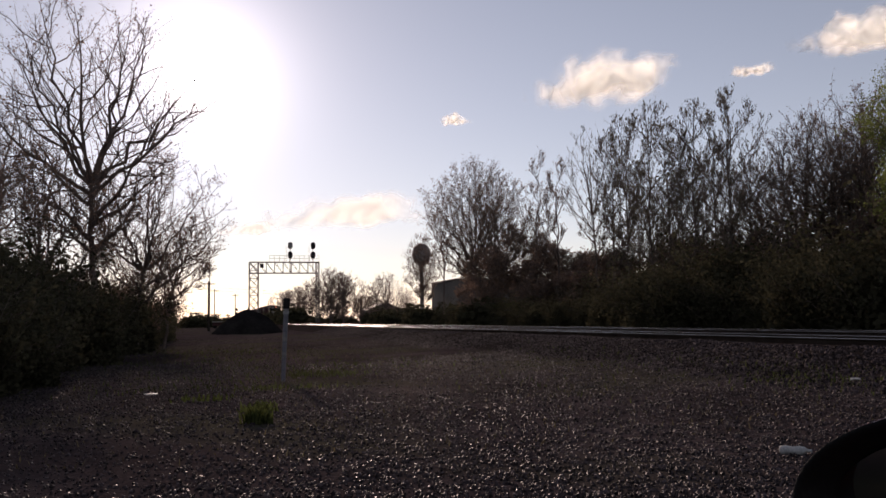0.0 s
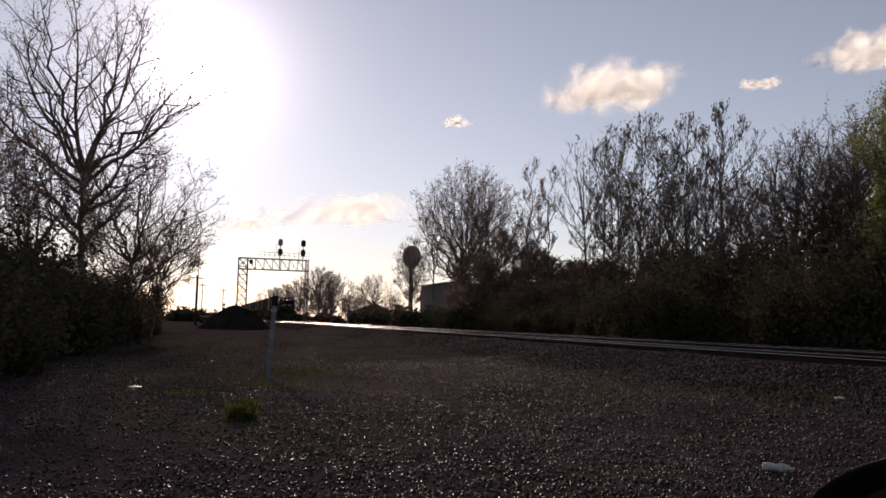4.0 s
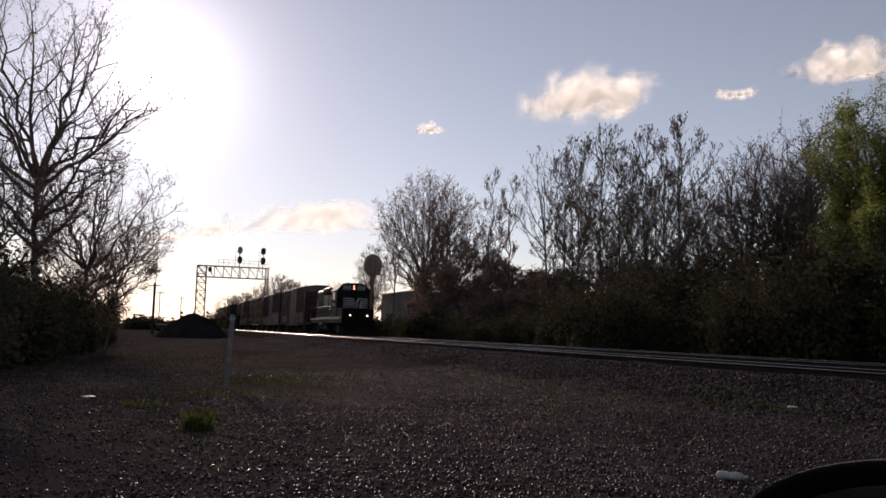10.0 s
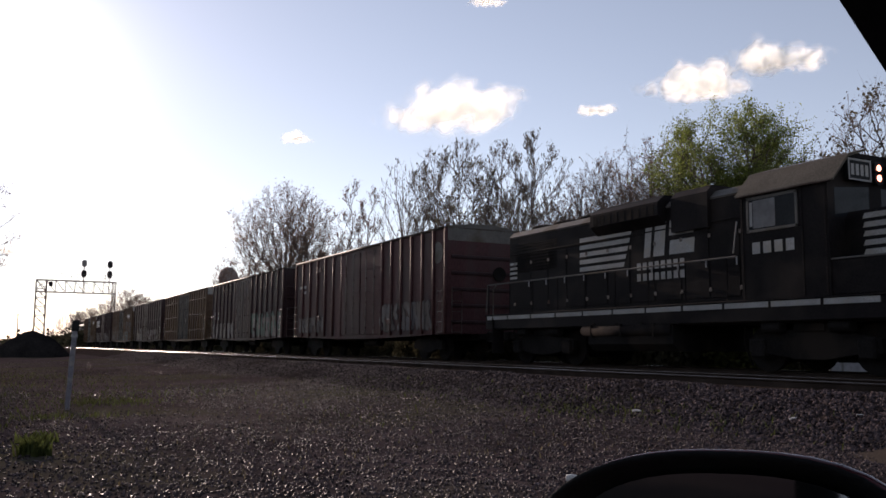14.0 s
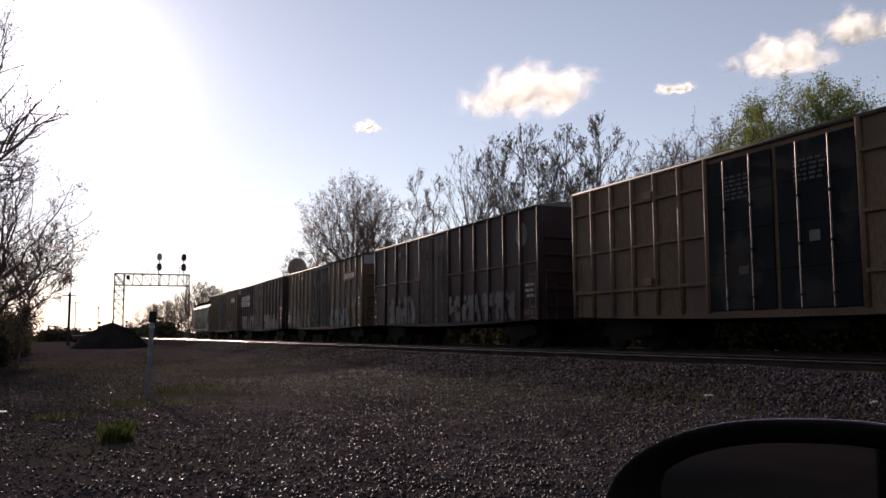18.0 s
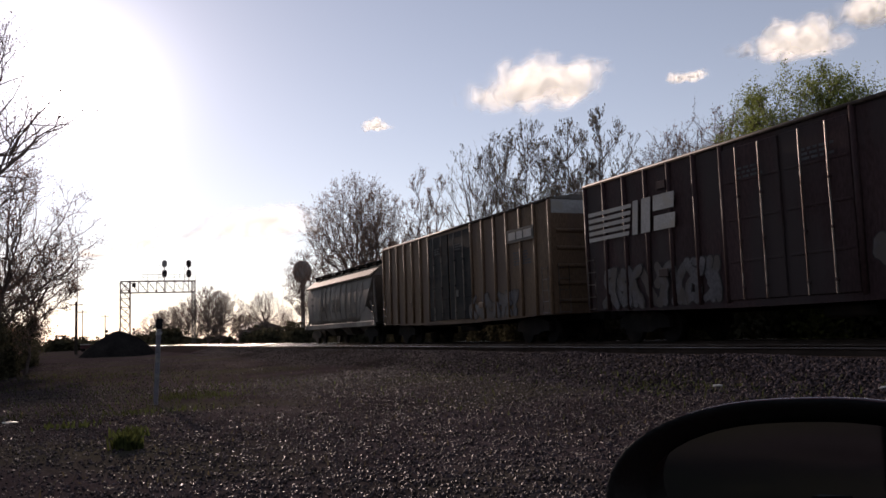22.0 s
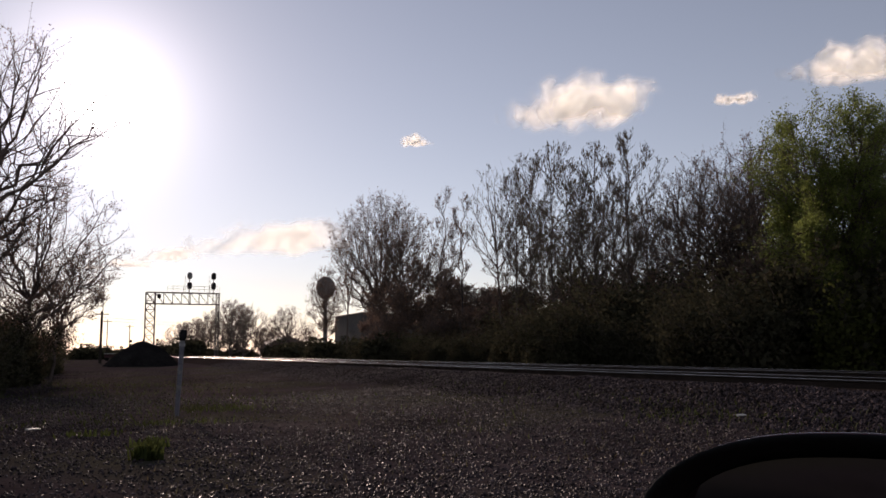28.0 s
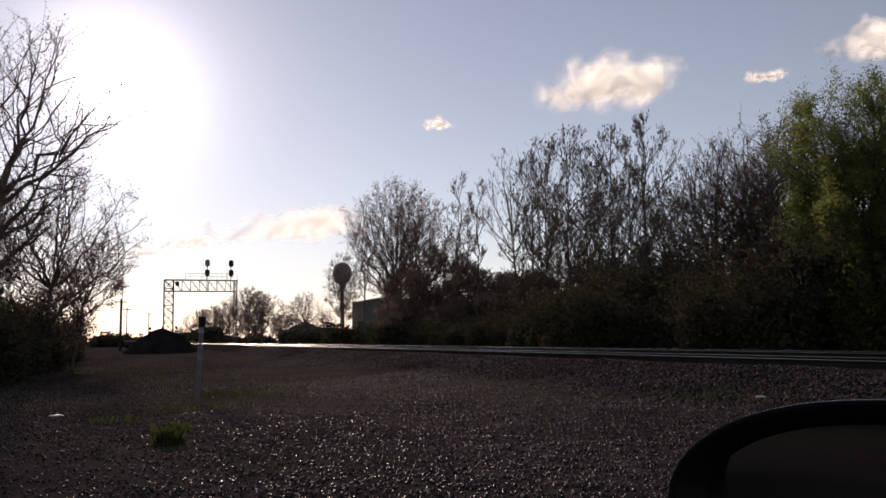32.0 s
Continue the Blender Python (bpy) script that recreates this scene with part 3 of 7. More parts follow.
def add_coupler(parent, y, way):
    s = Shape().box(-0.1, 0.1, min(y, y + way * 0.75), max(y, y + way * 0.75), 0.78, 1.0, 0.02)
    s.box(-0.17, 0.17, min(y + way * 0.6, y + way * 0.95), max(y + way * 0.6, y + way * 0.95), 0.72, 1.06, 0.04)
    part("coupler", s, "under", parent)


def ribbon(pts, x, wide):
    """A flat brush stroke with round ends through (y, z) points."""
    n = len(pts)
    (y, z), (y1, z1), (ya, za), (yb, zb) = pts[0], pts[-1], pts[1], pts[-2]
    lead, tail = math.hypot(ya - y, za - z) or 1.0, math.hypot(y1 - yb, z1 - zb) or 1.0
    grow_by = [0.5, 0.45, 0.3]
    pts = [(y - (ya - y) / lead * wide * q, z - (za - z) / lead * wide * q) for q in grow_by] + pts + [(y1 + (y1 - yb) / tail * wide * q, z1 + (z1 - zb) / tail * wide * q) for q in grow_by[::-1]]
    caps = [0.12, 0.45, 0.82]
    scale = caps + [1 + 0.15 * math.sin(1.7 * k) for k in range(n)] + caps[::-1]
    v, f = [], []
    for k, (y, z) in enumerate(pts):
        (ya, za), (yb, zb) = pts[max(k - 1, 0)], pts[min(k + 1, n + 5)]
        d = math.hypot(yb - ya, zb - za) or 1.0
        dy, dz, w = (yb - ya) / d, (zb - za) / d, wide * scale[k] / 2
        v += [(x - 0.0003 * k, y - dz * w, z + dy * w), (x - 0.0003 * k, y + dz * w, z - dy * w)]
        if k:
            f.append((2 * k - 2, 2 * k - 1, 2 * k + 1, 2 * k))
    return Shape().add(v, f)


def spray(parent, y0, y1, z0, z1, x, rng, material, label, bulge=0.2):
    """A row of unreadable rounded figures in broad curved strokes, dark outlines under pale fills, as sprayed on the car's side."""
    h = z1 - z0
    y, lift = y0, 0.0
    while y < y1 - 0.3 * h:
        w = h * rng.uniform(0.5, 0.75)
        for stroke in range(rng.choice((3, 3, 4))):
            # a bent stroke from one side of the figure to another
            a = (y + w * rng.choice((0.12, 0.5, 0.88)), z0 + h * rng.choice((0.1, 0.9)))
            b = (y + w * rng.choice((0.1, 0.5, 0.9)), z0 + h * rng.choice((0.12, 0.5, 0.88)))
            c = (y + w * rng.uniform(-0.2, 1.2), z0 + h * rng.uniform(0.0, 1.0))
            e = (y + w * rng.uniform(-0.1, 1.1), z0 + h * rng.uniform(0.1, 0.9))
            pts = []
            for k in range(11):
                t = k / 10
                q = [(1 - t) ** 3 * a[i] + 3 * t * (1 - t) ** 2 * c[i] + 3 * t * t * (1 - t) * e[i] + t ** 3 * b[i] for i in (0, 1)]
                pts.append((q[0], min(max(q[1], z0 + 0.1 * h), z1 - 0.1 * h)))
            wide = h * rng.uniform(0.13, 0.2) * (1 + bulge)
            part("graffiti_outline", ribbon(pts, x - lift - 0.005 * stroke, wide + 0.06), "graffiti_dark", parent, "dark sprayed outline")
            part("graffiti_shape", ribbon(pts, x - 0.015 - lift - 0.005 * stroke, wide), material, parent, label)
        y += w * rng.uniform(0.78, 0.95)
        lift = 0.026 if lift == 0.0 else 0.0


def bars(rows, x):
    """Plain bars (y0, y1, z0, z1) that stand for lettering."""
    return [Shape().add([(x, y0, z0), (x, y1, z0), (x, y1, z1), (x, y0, z1)], [(0, 1, 2, 3)]) for y0, y1, z0, z1 in rows]


def text_block(parent, x, y_far, z_top, lines, wide, rng):
    """Short rows of plain pale bars in the place of small stencilled writing."""
    for k in range(lines):
        y, z = y_far, z_top - 0.11 * k
        while y > y_far - wide * rng.uniform(0.75, 1.0):
            w = rng.uniform(0.1, 0.24)
            part("stencil_bar", bars([(y - w, y, z - 0.06, z)], x)[0], "stencil", parent, "faded stencilled bar")
            y -= w + 0.06


def add_ladder(parent, x, y, z0, z1, n, width=0.42, along="y"):
    s = Shape()
    for k in range(n):
        z = z0 + (z1 - z0) * k / (n - 1)
        a, b = ((x, y - width / 2, z), (x, y + width / 2, z)) if along == "y" else ((x - width / 2, y, z), (x + width / 2, y, z))
        s.tube(a, b, 0.013, n=6)
    for e in (-1, 1):
        a = (x, y + e * width / 2) if along == "y" else (x + e * width / 2, y)
        s.tube((*a, z0 - 0.1), (*a, z1 + 0.1), 0.013, n=6)
    part("ladder", s, "bar", parent)


def boxcar(name, label, paint, length, posts, rails, door, door_paint, seed, door_panels=2, eave=5.02, band=True, post_depth=0.09, cat="boxcar"):
    """A boxcar whose front end stands at y = 0; the rail tops are z = 0. posts: bays on each side of the door; rails: heights of horizontal ribs;
    door: its stretch (y0, y1)."""
    car = thing(name, label, cat, "freight cars of the train")
    half, sill = 1.53, 0.98
    s = Shape()
    s.box(-half, half, 0.0, length, sill, eave, 0.02)
    part("body", s, paint, car)
    roof = Shape()
    prof = [(-half - 0.05, eave), (-half - 0.05, eave + 0.05), (-0.5, eave + 0.19), (0.5, eave + 0.19), (half + 0.05, eave + 0.05), (half + 0.05, eave)]
    roof.sweep(prof, -0.04, length + 0.04)
    for k in range(int(length / 1.25)):
        y = 0.6 + k * 1.25
        roof.sweep([(-half - 0.05, eave + 0.05), (-0.5, eave + 0.225), (0.5, eave + 0.225), (half + 0.05, eave + 0.05), (0.5, eave + 0.18), (-0.5, eave + 0.18)], y, y + 0.09)
    part("roof", roof, "roof_grey", car)
    # fish-belly side sills
    for side in (-1, 1):
        x0, x1 = sorted((side * (half - 0.06), side * (half + 0.03)))
        p = [(0.3, sill + 0.02), (2.6, sill - 0.06), (length * 0.38, 0.84), (length * 0.62, 0.84), (length - 2.6, sill - 0.06), (length - 0.3, sill + 0.02)]
        b = Shape().loft([[(x, y, z) for y, z in p] for x in (x0, x1)])
        part("side_sill", b, paint, car)
        xo = side * half
        ring = [(0.0, -0.075), (post_depth * 0.55, -0.06), (post_depth * 0.9, -0.038), (post_depth, 0.0), (post_depth * 0.9, 0.038), (post_depth * 0.55, 0.06), (0.0, 0.075)]
        post = smooth(Shape().loft([[(px, py, z) for px, py in ring] for z in (sill, eave - 0.02)]).mesh("post", M[paint]))
        part("top_chord", smooth(Shape().tube((side * (half + 0.03), 0.0, eave), (side * (half + 0.03), length, eave), 0.055, n=10).mesh("top_chord", M["chord"])), None, car)
        spots = []
        for a, b2, n in ((0.06, door[0], posts[0]), (door[1], length - 0.06, posts[1])):
            spots += [a + (b2 - a) * k / n for k in range(n + 1)]
        for y in spots:
            o = part("post", post, paint, car)
            o.matrix_basis = pose(xo, min(max(y, 0.06), length - 0.06), 0, 0, 0, 0 if side > 0 else 180)
        for z in rails:
            for a, b2 in ((0.06, door[0]), (door[1], length - 0.06)):
                x0, x1 = sorted((xo, xo + side * (post_depth - 0.015)))
                part("rib", Shape().box(x0, x1, a, b2, z - 0.045, z + 0.045, 0.012), paint, car)
        # doors with their locking bars
        w = (door[1] - door[0]) / door_panels
        for k in range(door_panels):
            y0, y1 = door[0] + k * w + 0.09, door[0] + (k + 1) * w - 0.05
            x0, x1 = sorted((xo, xo + side * 0.055))
            d = part("door", Shape().box(x0, x1, y0, y1, sill + 0.05, eave - 0.18, 0.015), door_paint, car, "plug door with locking bars")
            for z in (sill + 1.0, sill + 2.05, sill + 3.0):
                x0, x1 = sorted((xo + side * 0.05, xo + side * 0.075))
                part("door_rib", Shape().box(x0, x1, y0 + 0.05, y1 - 0.05, z - 0.03, z + 0.03, 0.008), door_paint, d)
            for y in (y0 + w * 0.28, y0 + w * 0.66):
                x = xo + side * 0.1
                part("locking_bar", Shape().tube((x, y, sill + 0.05), (x, y, eave - 0.2), 0.02, n=8), "bar", d)
                for z in (sill + 0.35, sill + 1.5, sill + 2.6):
                    x0, x1 = sorted((xo + side * 0.05, xo + side * 0.125))
                    part("bar_guide", Shape().box(x0, x1, y - 0.05, y + 0.05, z - 0.035, z + 0.035, 0.01), door_paint, d)
        add_ladder(car, xo + side * 0.12, 0.36, 1.05, 2.6, 5)
        add_ladder(car, xo + side * 0.12, length - 0.36, 1.05, 2.6, 5)
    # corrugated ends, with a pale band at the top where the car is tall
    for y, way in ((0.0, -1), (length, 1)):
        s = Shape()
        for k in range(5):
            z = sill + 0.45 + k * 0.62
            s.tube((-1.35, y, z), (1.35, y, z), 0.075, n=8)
        # brown cars: the darker paint on the end ribs stands in for shade
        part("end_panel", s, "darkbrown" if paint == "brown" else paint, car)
        if band:
            y0, y1 = sorted((y, y + way * 0.012))
            part("warning_band", Shape().box(-1.5, 1.5, y0, y1, eave - 0.5, eave - 0.02), "white" if paint == "tan" else "roof_grey", car, "dull pale band for tall cars")
        add_coupler(car, y, way)
        add_ladder(car, -1.15, y + way * 0.1, 1.05, 2.6, 5, along="x")
    part("underframe", Shape().box(-0.35, 0.35, 0.2, length - 0.2, 0.75, sill, 0.02), "under", car)
    for y in (2.3, length - 2.3):
        add_truck(car, y)
    for y, z in ((length - 4.1, eave - 0.62), (length - 4.0, sill + 0.95), (door[0] - 0.9, sill + 0.55)):
        part("tack_board", Shape().box(-half - post_depth - 0.03, -half - post_depth + 0.01, y - 0.2, y + 0.2, z - 0.11, z + 0.11, 0.01), paint, car, "small placard board")
    part("hand_brake_wheel", Shape().lathe([(0.2, -0.02), (0.28, -0.02), (0.28, 0.02), (0.2, 0.02)], 16), "under", car).matrix_basis = pose(0.7, -0.14, 3.3, 90, 0, 0)
    part("brake_reservoir", Shape().tube((-0.9, length * 0.42, 0.7), (-0.9, length * 0.5, 0.7), 0.2, n=12), "under", car)
    return car


def stripes_badge(parent, x, y_far, y_near, z0, z1, material="white"):
    """A badge of sloping stripes beside two slanting blocks, as plain shapes (read from far to near)."""
    s = Shape()
    n, w = 5, y_far - y_near
    for k in range(n):
        za, zb = z0 + (z1 - z0) * (k + 0.12) / n, z0 + (z1 - z0) * (k + 0.72) / n
        la, lb = w * 0.05 * (k / n), w * 0.05 * ((k + 0.7) / n)
        s.add([(x, y_far, za), (x, y_near + w * 0.5 - la, za), (x, y_near + w * 0.5 - lb, zb), (x, y_far, zb)], [(0, 1, 2, 3)])
    part("stripe_badge", s, material, parent, "white striped badge")
    t = Shape()
    for u0, u1, v0, v1 in ((0.46, 0.40, 0, 1), (0.36, 0.26, 0, 1), (0.22, 0.0, 0.56, 1), (0.22, 0.0, 0, 0.42)):
        za, zb = z0 + (z1 - z0) * v0, z0 + (z1 - z0) * v1
        ya, yb = y_near + w * u0, y_near + w * u1
        t.add([(x, ya, za), (x, yb, za), (x, yb - 0.1 * (zb - za), zb), (x, ya - 0.1 * (zb - za), zb)], [(0, 1, 2, 3)])
    part("block_badge", t, material, parent, "white block badge")


def build_locomotive():
    loco = thing("locomotive", "black four-axle diesel freight locomotive with white stripes and lit headlights", "locomotive")
    L = 16.7
    # frame with the white edge of the walkway
    part("frame", Shape().box(-1.45, 1.45, 0.75, L, 1.1, 1.56, 0.02), "loco", loco)
    for side in (-1, 1):
        x0, x1 = sorted((side * 1.45, side * 1.47))
        for k in range(11):
            y0 = 1.7 + k * 1.36
            part("walkway_edge", Shape().box(x0, x1, y0, y0 + 1.28, 1.42, 1.545, 0.003), "white", loco, "white painted walkway edge")
    part("walkway", Shape().box(-1.5, 1.5, 0.7, L, 1.56, 1.6, 0.01), "loco", loco)
    # pilot, with steps at the corners
    pil = Shape()
    pil.loft([[(x, y, z) for x, z in ((-1.45, 1.5), (1.45, 1.5), (1.4, 0.25), (-1.4, 0.25))] for y in (0.32, 0.5)])
    part("pilot", pil, "loco", loco)
    plow = Shape().loft([[(-1.35, 0.3, 0.12), (1.35, 0.3, 0.12), (1.35, 0.36, 0.75), (-1.35, 0.36, 0.75)], [(-1.2, 0.06, 0.1), (1.2, 0.06, 0.1), (1.3, 0.3, 0.72), (-1.3, 0.3, 0.72)]])
    part("snow_plough", plow, "under", loco)
    part("anticlimber", Shape().box(-1.1, 1.1, 0.1, 0.4, 1.3, 1.52, 0.03), "loco", loco)
    for y, way in ((0.55, 1), (L - 0.5, -1)):
        for side in (-1, 1):
            x0, x1 = sorted((side * 1.05, side * 1.5))
            st = Shape()
            for k in range(4):
                st.box(x0, x1, y, y + 0.3, 0.35 + k * 0.33, 0.38 + k * 0.33)
            st.box(x0, x1, y - 0.02, y, 0.3, 1.5)
            part("steps", st, "loco", loco)
            rail = Shape()
            xx = side * 1.46
            rail.pipe([(xx, y, 0.55), (xx, y, 2.45), (xx, y + way * 0.25, 2.62)], 0.02)
            part("grab_rail", rail, "roof_grey", loco)
    # short nose with its striped front
    nose = Shape()
    prof = [(-0.98, 1.6), (0.98, 1.6), (0.98, 3.2), (0.86, 3.36), (-0.86, 3.36), (-0.98, 3.2)]
    nose.sweep(prof, 1.35, 2.9)
    part("nose", nose, "loco", loco)
    st = Shape()
    for k in range(5):
        z = 2.42 + k * 0.185
        st.add([(-0.96, 1.344, z), (0.0 - k * 0.05, 1.344, z), (-0.05 - k * 0.05, 1.344, z + 0.11), (-0.96, 1.344, z + 0.11)], [(0, 1, 2, 3)])
        st.add([(0.5, 1.344, z), (0.96, 1.344, z), (0.96, 1.344, z + 0.11), (0.45, 1.344, z + 0.11)], [(0, 1, 2, 3)])
        st.add([(-0.985, 1.36, z), (-0.985, 2.35, z), (-0.985, 2.3, z + 0.11), (-0.985, 1.36, z + 0.11)], [(0, 1, 2, 3)])
    st.add([(0.05, 1.344, 2.4), (0.55, 1.344, 2.4), (0.42, 1.344, 3.3), (0.1, 1.344, 3.3), (-0.1, 1.344, 2.9)], [(0, 1, 2, 3, 4)])
    part("nose_stripes", st, "white", loco, "white sloping stripes and badge")
    fig = Shape().add([(0.12, 1.341, 2.42), (0.24, 1.341, 2.42), (0.26, 1.341, 2.85), (0.4, 1.341, 3.2), (0.28, 1.341, 3.22), (0.16, 1.341, 2.95), (-0.02, 1.341, 2.86), (0.1, 1.341, 2.8)], [(0, 1, 2, 3, 4, 5, 6, 7)])
    part("nose_badge", fig, "black", loco, "plain black badge shape")
    # cab with a roof that slopes at the sides
    cab = Shape()
    prof = [(-1.5, 1.6), (1.5, 1.6), (1.5, 3.98), (1.02, 4.5), (0.5, 4.66), (-0.5, 4.66), (-1.02, 4.5), (-1.5, 3.98)]
    cab.sweep(prof, 2.75, 5.1)
    part("cab", cab, "loco", loco)
    for side in (-1, 1):
        roof = Shape()
        p = [(side * 1.56, 3.95), (side * 1.56, 4.0), (side * 1.06, 4.55), (side * 0.5, 4.72), (side * 0.5, 4.67), (side * 1.04, 4.5)]
        roof.sweep(p, 2.55, 5.2)
        part("cab_roof_panel", roof, "cab_roof", loco, "dusty brown sloping roof panel")
        win = Shape()
        xw = side * 1.505
        win.add([(xw, 3.55, 3.17), (xw, 4.85, 3.17), (xw, 4.85, 3.85), (xw, 3.55, 3.85)], [(0, 1, 2, 3)])
        w = part("cab_window", win, "glass_dark", loco, "cab side window with a pale blind drawn half across")
        xb0, xb1 = sorted((side * 1.506, side * 1.512))
        part("blind", Shape().box(xb0, xb1, 4.1, 4.72, 3.2, 3.83), "blind", w, "pale window blind")
        # sunlight beside the blind, put in as a strip of white paint
        part("sunlit_strip", Shape().box(xb0, xb1, 4.74, 4.82, 3.25, 3.8), "white", w, "white strip that paints sunlight along the blind")
        fr = Shape()
        for a in ((3.5, 3.56, 3.12, 3.9), (4.84, 4.9, 3.12, 3.9), (3.5, 4.9, 3.85, 3.91), (3.5, 4.9, 3.11, 3.17)):
            x0, x1 = sorted((side * 1.5, side * 1.525))
            fr.box(x0, x1, *a)
        part("window_frame", fr, "roof_grey", w)
        part("number_board", Shape().box(*sorted((side * 0.32, side * 1.0)), 2.60, 2.76, 4.05, 4.45, 0.02), "black", loco, "black number board with pale lettering")
        edge = Shape()
        bx0, bx1 = sorted((side * 0.30, side * 1.02))
        for q in ((bx0, bx1, 4.02, 4.055), (bx0, bx1, 4.445, 4.48), (bx0, bx0 + 0.035, 4.055, 4.445), (bx1 - 0.035, bx1, 4.055, 4.445)):
            edge.box(q[0], q[1], 2.585, 2.6, q[2], q[3])
        part("board_border", edge, "white", loco, "pale border of the number board")
        for k in range(4):
            q = side * 0.66 + (k - 1.5) * 0.15
            part("board_bar", Shape().add([(q - 0.05, 2.594, 4.13), (q + 0.05, 2.594, 4.13), (q + 0.05, 2.594, 4.37), (q - 0.05, 2.594, 4.37)], [(0, 1, 2, 3)]), "white", loco)
        nb = bars([(3.62 + k * 0.31, 3.62 + k * 0.31 + 0.22, 2.62, 2.88) for k in range(4)], side * 1.506)
        part("cab_side_bar", nb, "white", loco, "pale bars of lettering")
        fw = Shape()
        xa, xb = side * 0.2, side * 1.3
        fw.add([(xa, 2.744, 3.42), (xb, 2.744, 3.2), (xb, 2.744, 3.85), (xa, 2.744, 3.95)], [(0, 1, 2, 3)])
        part("windscreen", fw, "glass_dark", loco)
    lamps = Shape()
    for z in (4.14, 4.36):
        lamps.tube((0, 2.62, z), (0, 2.74, z), 0.15, n=14)
    box = part("headlight_box", lamps, "black", loco)
    for z in (4.14, 4.36):
        part("headlight", Shape().tube((0, 2.612, z), (0, 2.625, z), 0.07, n=14), "redlamp", box, "lit twin headlight")
    for side in (-1, 1):
        d = part("ditch_light", Shape().box(side * 0.74 - 0.11, side * 0.74 + 0.11, 0.42, 0.7, 1.62, 1.9, 0.03), "black", loco)
        part("lens", Shape().tube((side * 0.74, 0.412, 1.76), (side * 0.74, 0.425, 1.76), 0.062, n=12), "lamp", d, "lit ditch light")
    # long hood
    hood = Shape()
    prof = [(-0.9, 1.6), (0.9, 1.6), (0.9, 4.22), (0.72, 4.4), (-0.72, 4.4), (-0.9, 4.22)]
    hood.sweep(prof, 5.1, 16.0)
    part("long_hood", hood, "loco", loco)
    # grey ridges paint the sun's thin highlight along the hood roof
    ridge = Shape()
    for side in (-1, 1):
        ridge.sweep([(side * 0.91, 4.2), (side * 0.93, 4.24), (side * 0.73, 4.43), (side * 0.7, 4.41)], 5.2, 16.0)
    part("hood_sunlit_edge", ridge, "roof_grey", loco)
    cabinet = Shape()
    cabinet.sweep([(-1.02, 3.5), (1.02, 3.5), (1.02, 4.4), (0.85, 4.58), (-0.85, 4.58), (-1.02, 4.4)], 6.6, 7.9)
    part("equipment_cabinet", cabinet, "loco", loco)
    bulge = Shape()
    bulge.sweep([(-0.92, 3.75), (-1.2, 4.0), (-1.2, 4.36), (-0.95, 4.56), (0.95, 4.56), (1.2, 4.36), (1.2, 4.0), (0.92, 3.75)], 8.2, 11.1)
    part("brake_housing", bulge, "loco", loco)
    for side in (-1, 1):
        x0, x1 = sorted((side * 1.2, side * 1.21))
        g = Shape()
        for k in range(9):
            g.box(x0, x1, 8.35 + k * 0.3, 8.55 + k * 0.3, 4.02, 4.3)
        part("intake_grille", g, "under", loco)
        x0, x1 = sorted((side * 0.9, side * 0.918))
        for k in range(10):
            d = part("hood_door", Shape().box(x0, x1, 5.7 + k * 1.0, 6.62 + k * 1.0, 1.75, 3.55, 0.006), "loco", loco)
            xh = side * 0.93
            part("door_latch", Shape().box(xh - 0.012, xh + 0.012, 5.76 + k * 1.0, 5.8 + k * 1.0, 2.5, 2.7), "steel", d)
        louv = Shape()
        for k in range(10):
            louv.box(x0, sorted((side * 0.9, side * 0.93))[1] if side > 0 else x1, 13.2, 15.6, 3.0 + k * 0.1, 3.05 + k * 0.1)
        part("radiator_louvres", louv, "under", loco)
    for y in (12.3, 13.6, 14.9):
        part("roof_fan", Shape().lathe([(0.0, 0.0), (0.62, 0.0), (0.62, 0.14), (0.5, 0.2), (0.0, 0.2)], 20, (0, y, 4.38)), "under", loco)
    for y in (7.5, 11.5):
        part("exhaust_stack", Shape().box(-0.16, 0.16, y - 0.3, y + 0.3, 4.4, 4.68, 0.03), "under", loco)
    horn = Shape()
    for k in (-1, 0, 1):
        horn.tube((k * 0.14, 5.6, 4.62), (k * 0.14, 5.05, 4.66), 0.03, 0.08, n=8)
    horn.box(-0.25, 0.25, 5.55, 5.65, 4.38, 4.62)
    part("horn", horn, "steel", loco)
    part("bell", Shape().lathe([(0.0, 0.0), (0.14, 0.0), (0.09, 0.16), (0.0, 0.2)], 12, (0.5, 10.6, 4.56)), "steel", loco)
    xn = -0.924
    stripes = Shape()
    for k in range(5):
        z = 2.78 + k * 0.22
        stripes.add([(xn, 12.0 - k * 0.0, z), (xn, 9.95 - k * 0.08, z), (xn, 9.9 - k * 0.08, z + 0.13), (xn, 11.98, z + 0.13)], [(0, 1, 2, 3)])
    part("hood_stripes", stripes, "white", loco, "white horizontal stripes")
    for side in (-1, 1):
        x = side * 0.925
        t = Shape()
        # a badge of plain slanting blocks
        for y0, y1, za, zb in ((9.1, 8.84, 2.95, 3.85), (8.72, 8.3, 2.95, 3.85), (8.1, 7.2, 3.45, 3.85), (8.1, 7.2, 2.95, 3.32)):
            t.add([(x, y0, za), (x, y1, za), (x, y1 - 0.12 * (zb - za), zb), (x, y0 - 0.12 * (zb - za), zb)], [(0, 1, 2, 3)])
        part("hood_badge", t, "white", loco, "white block badge")
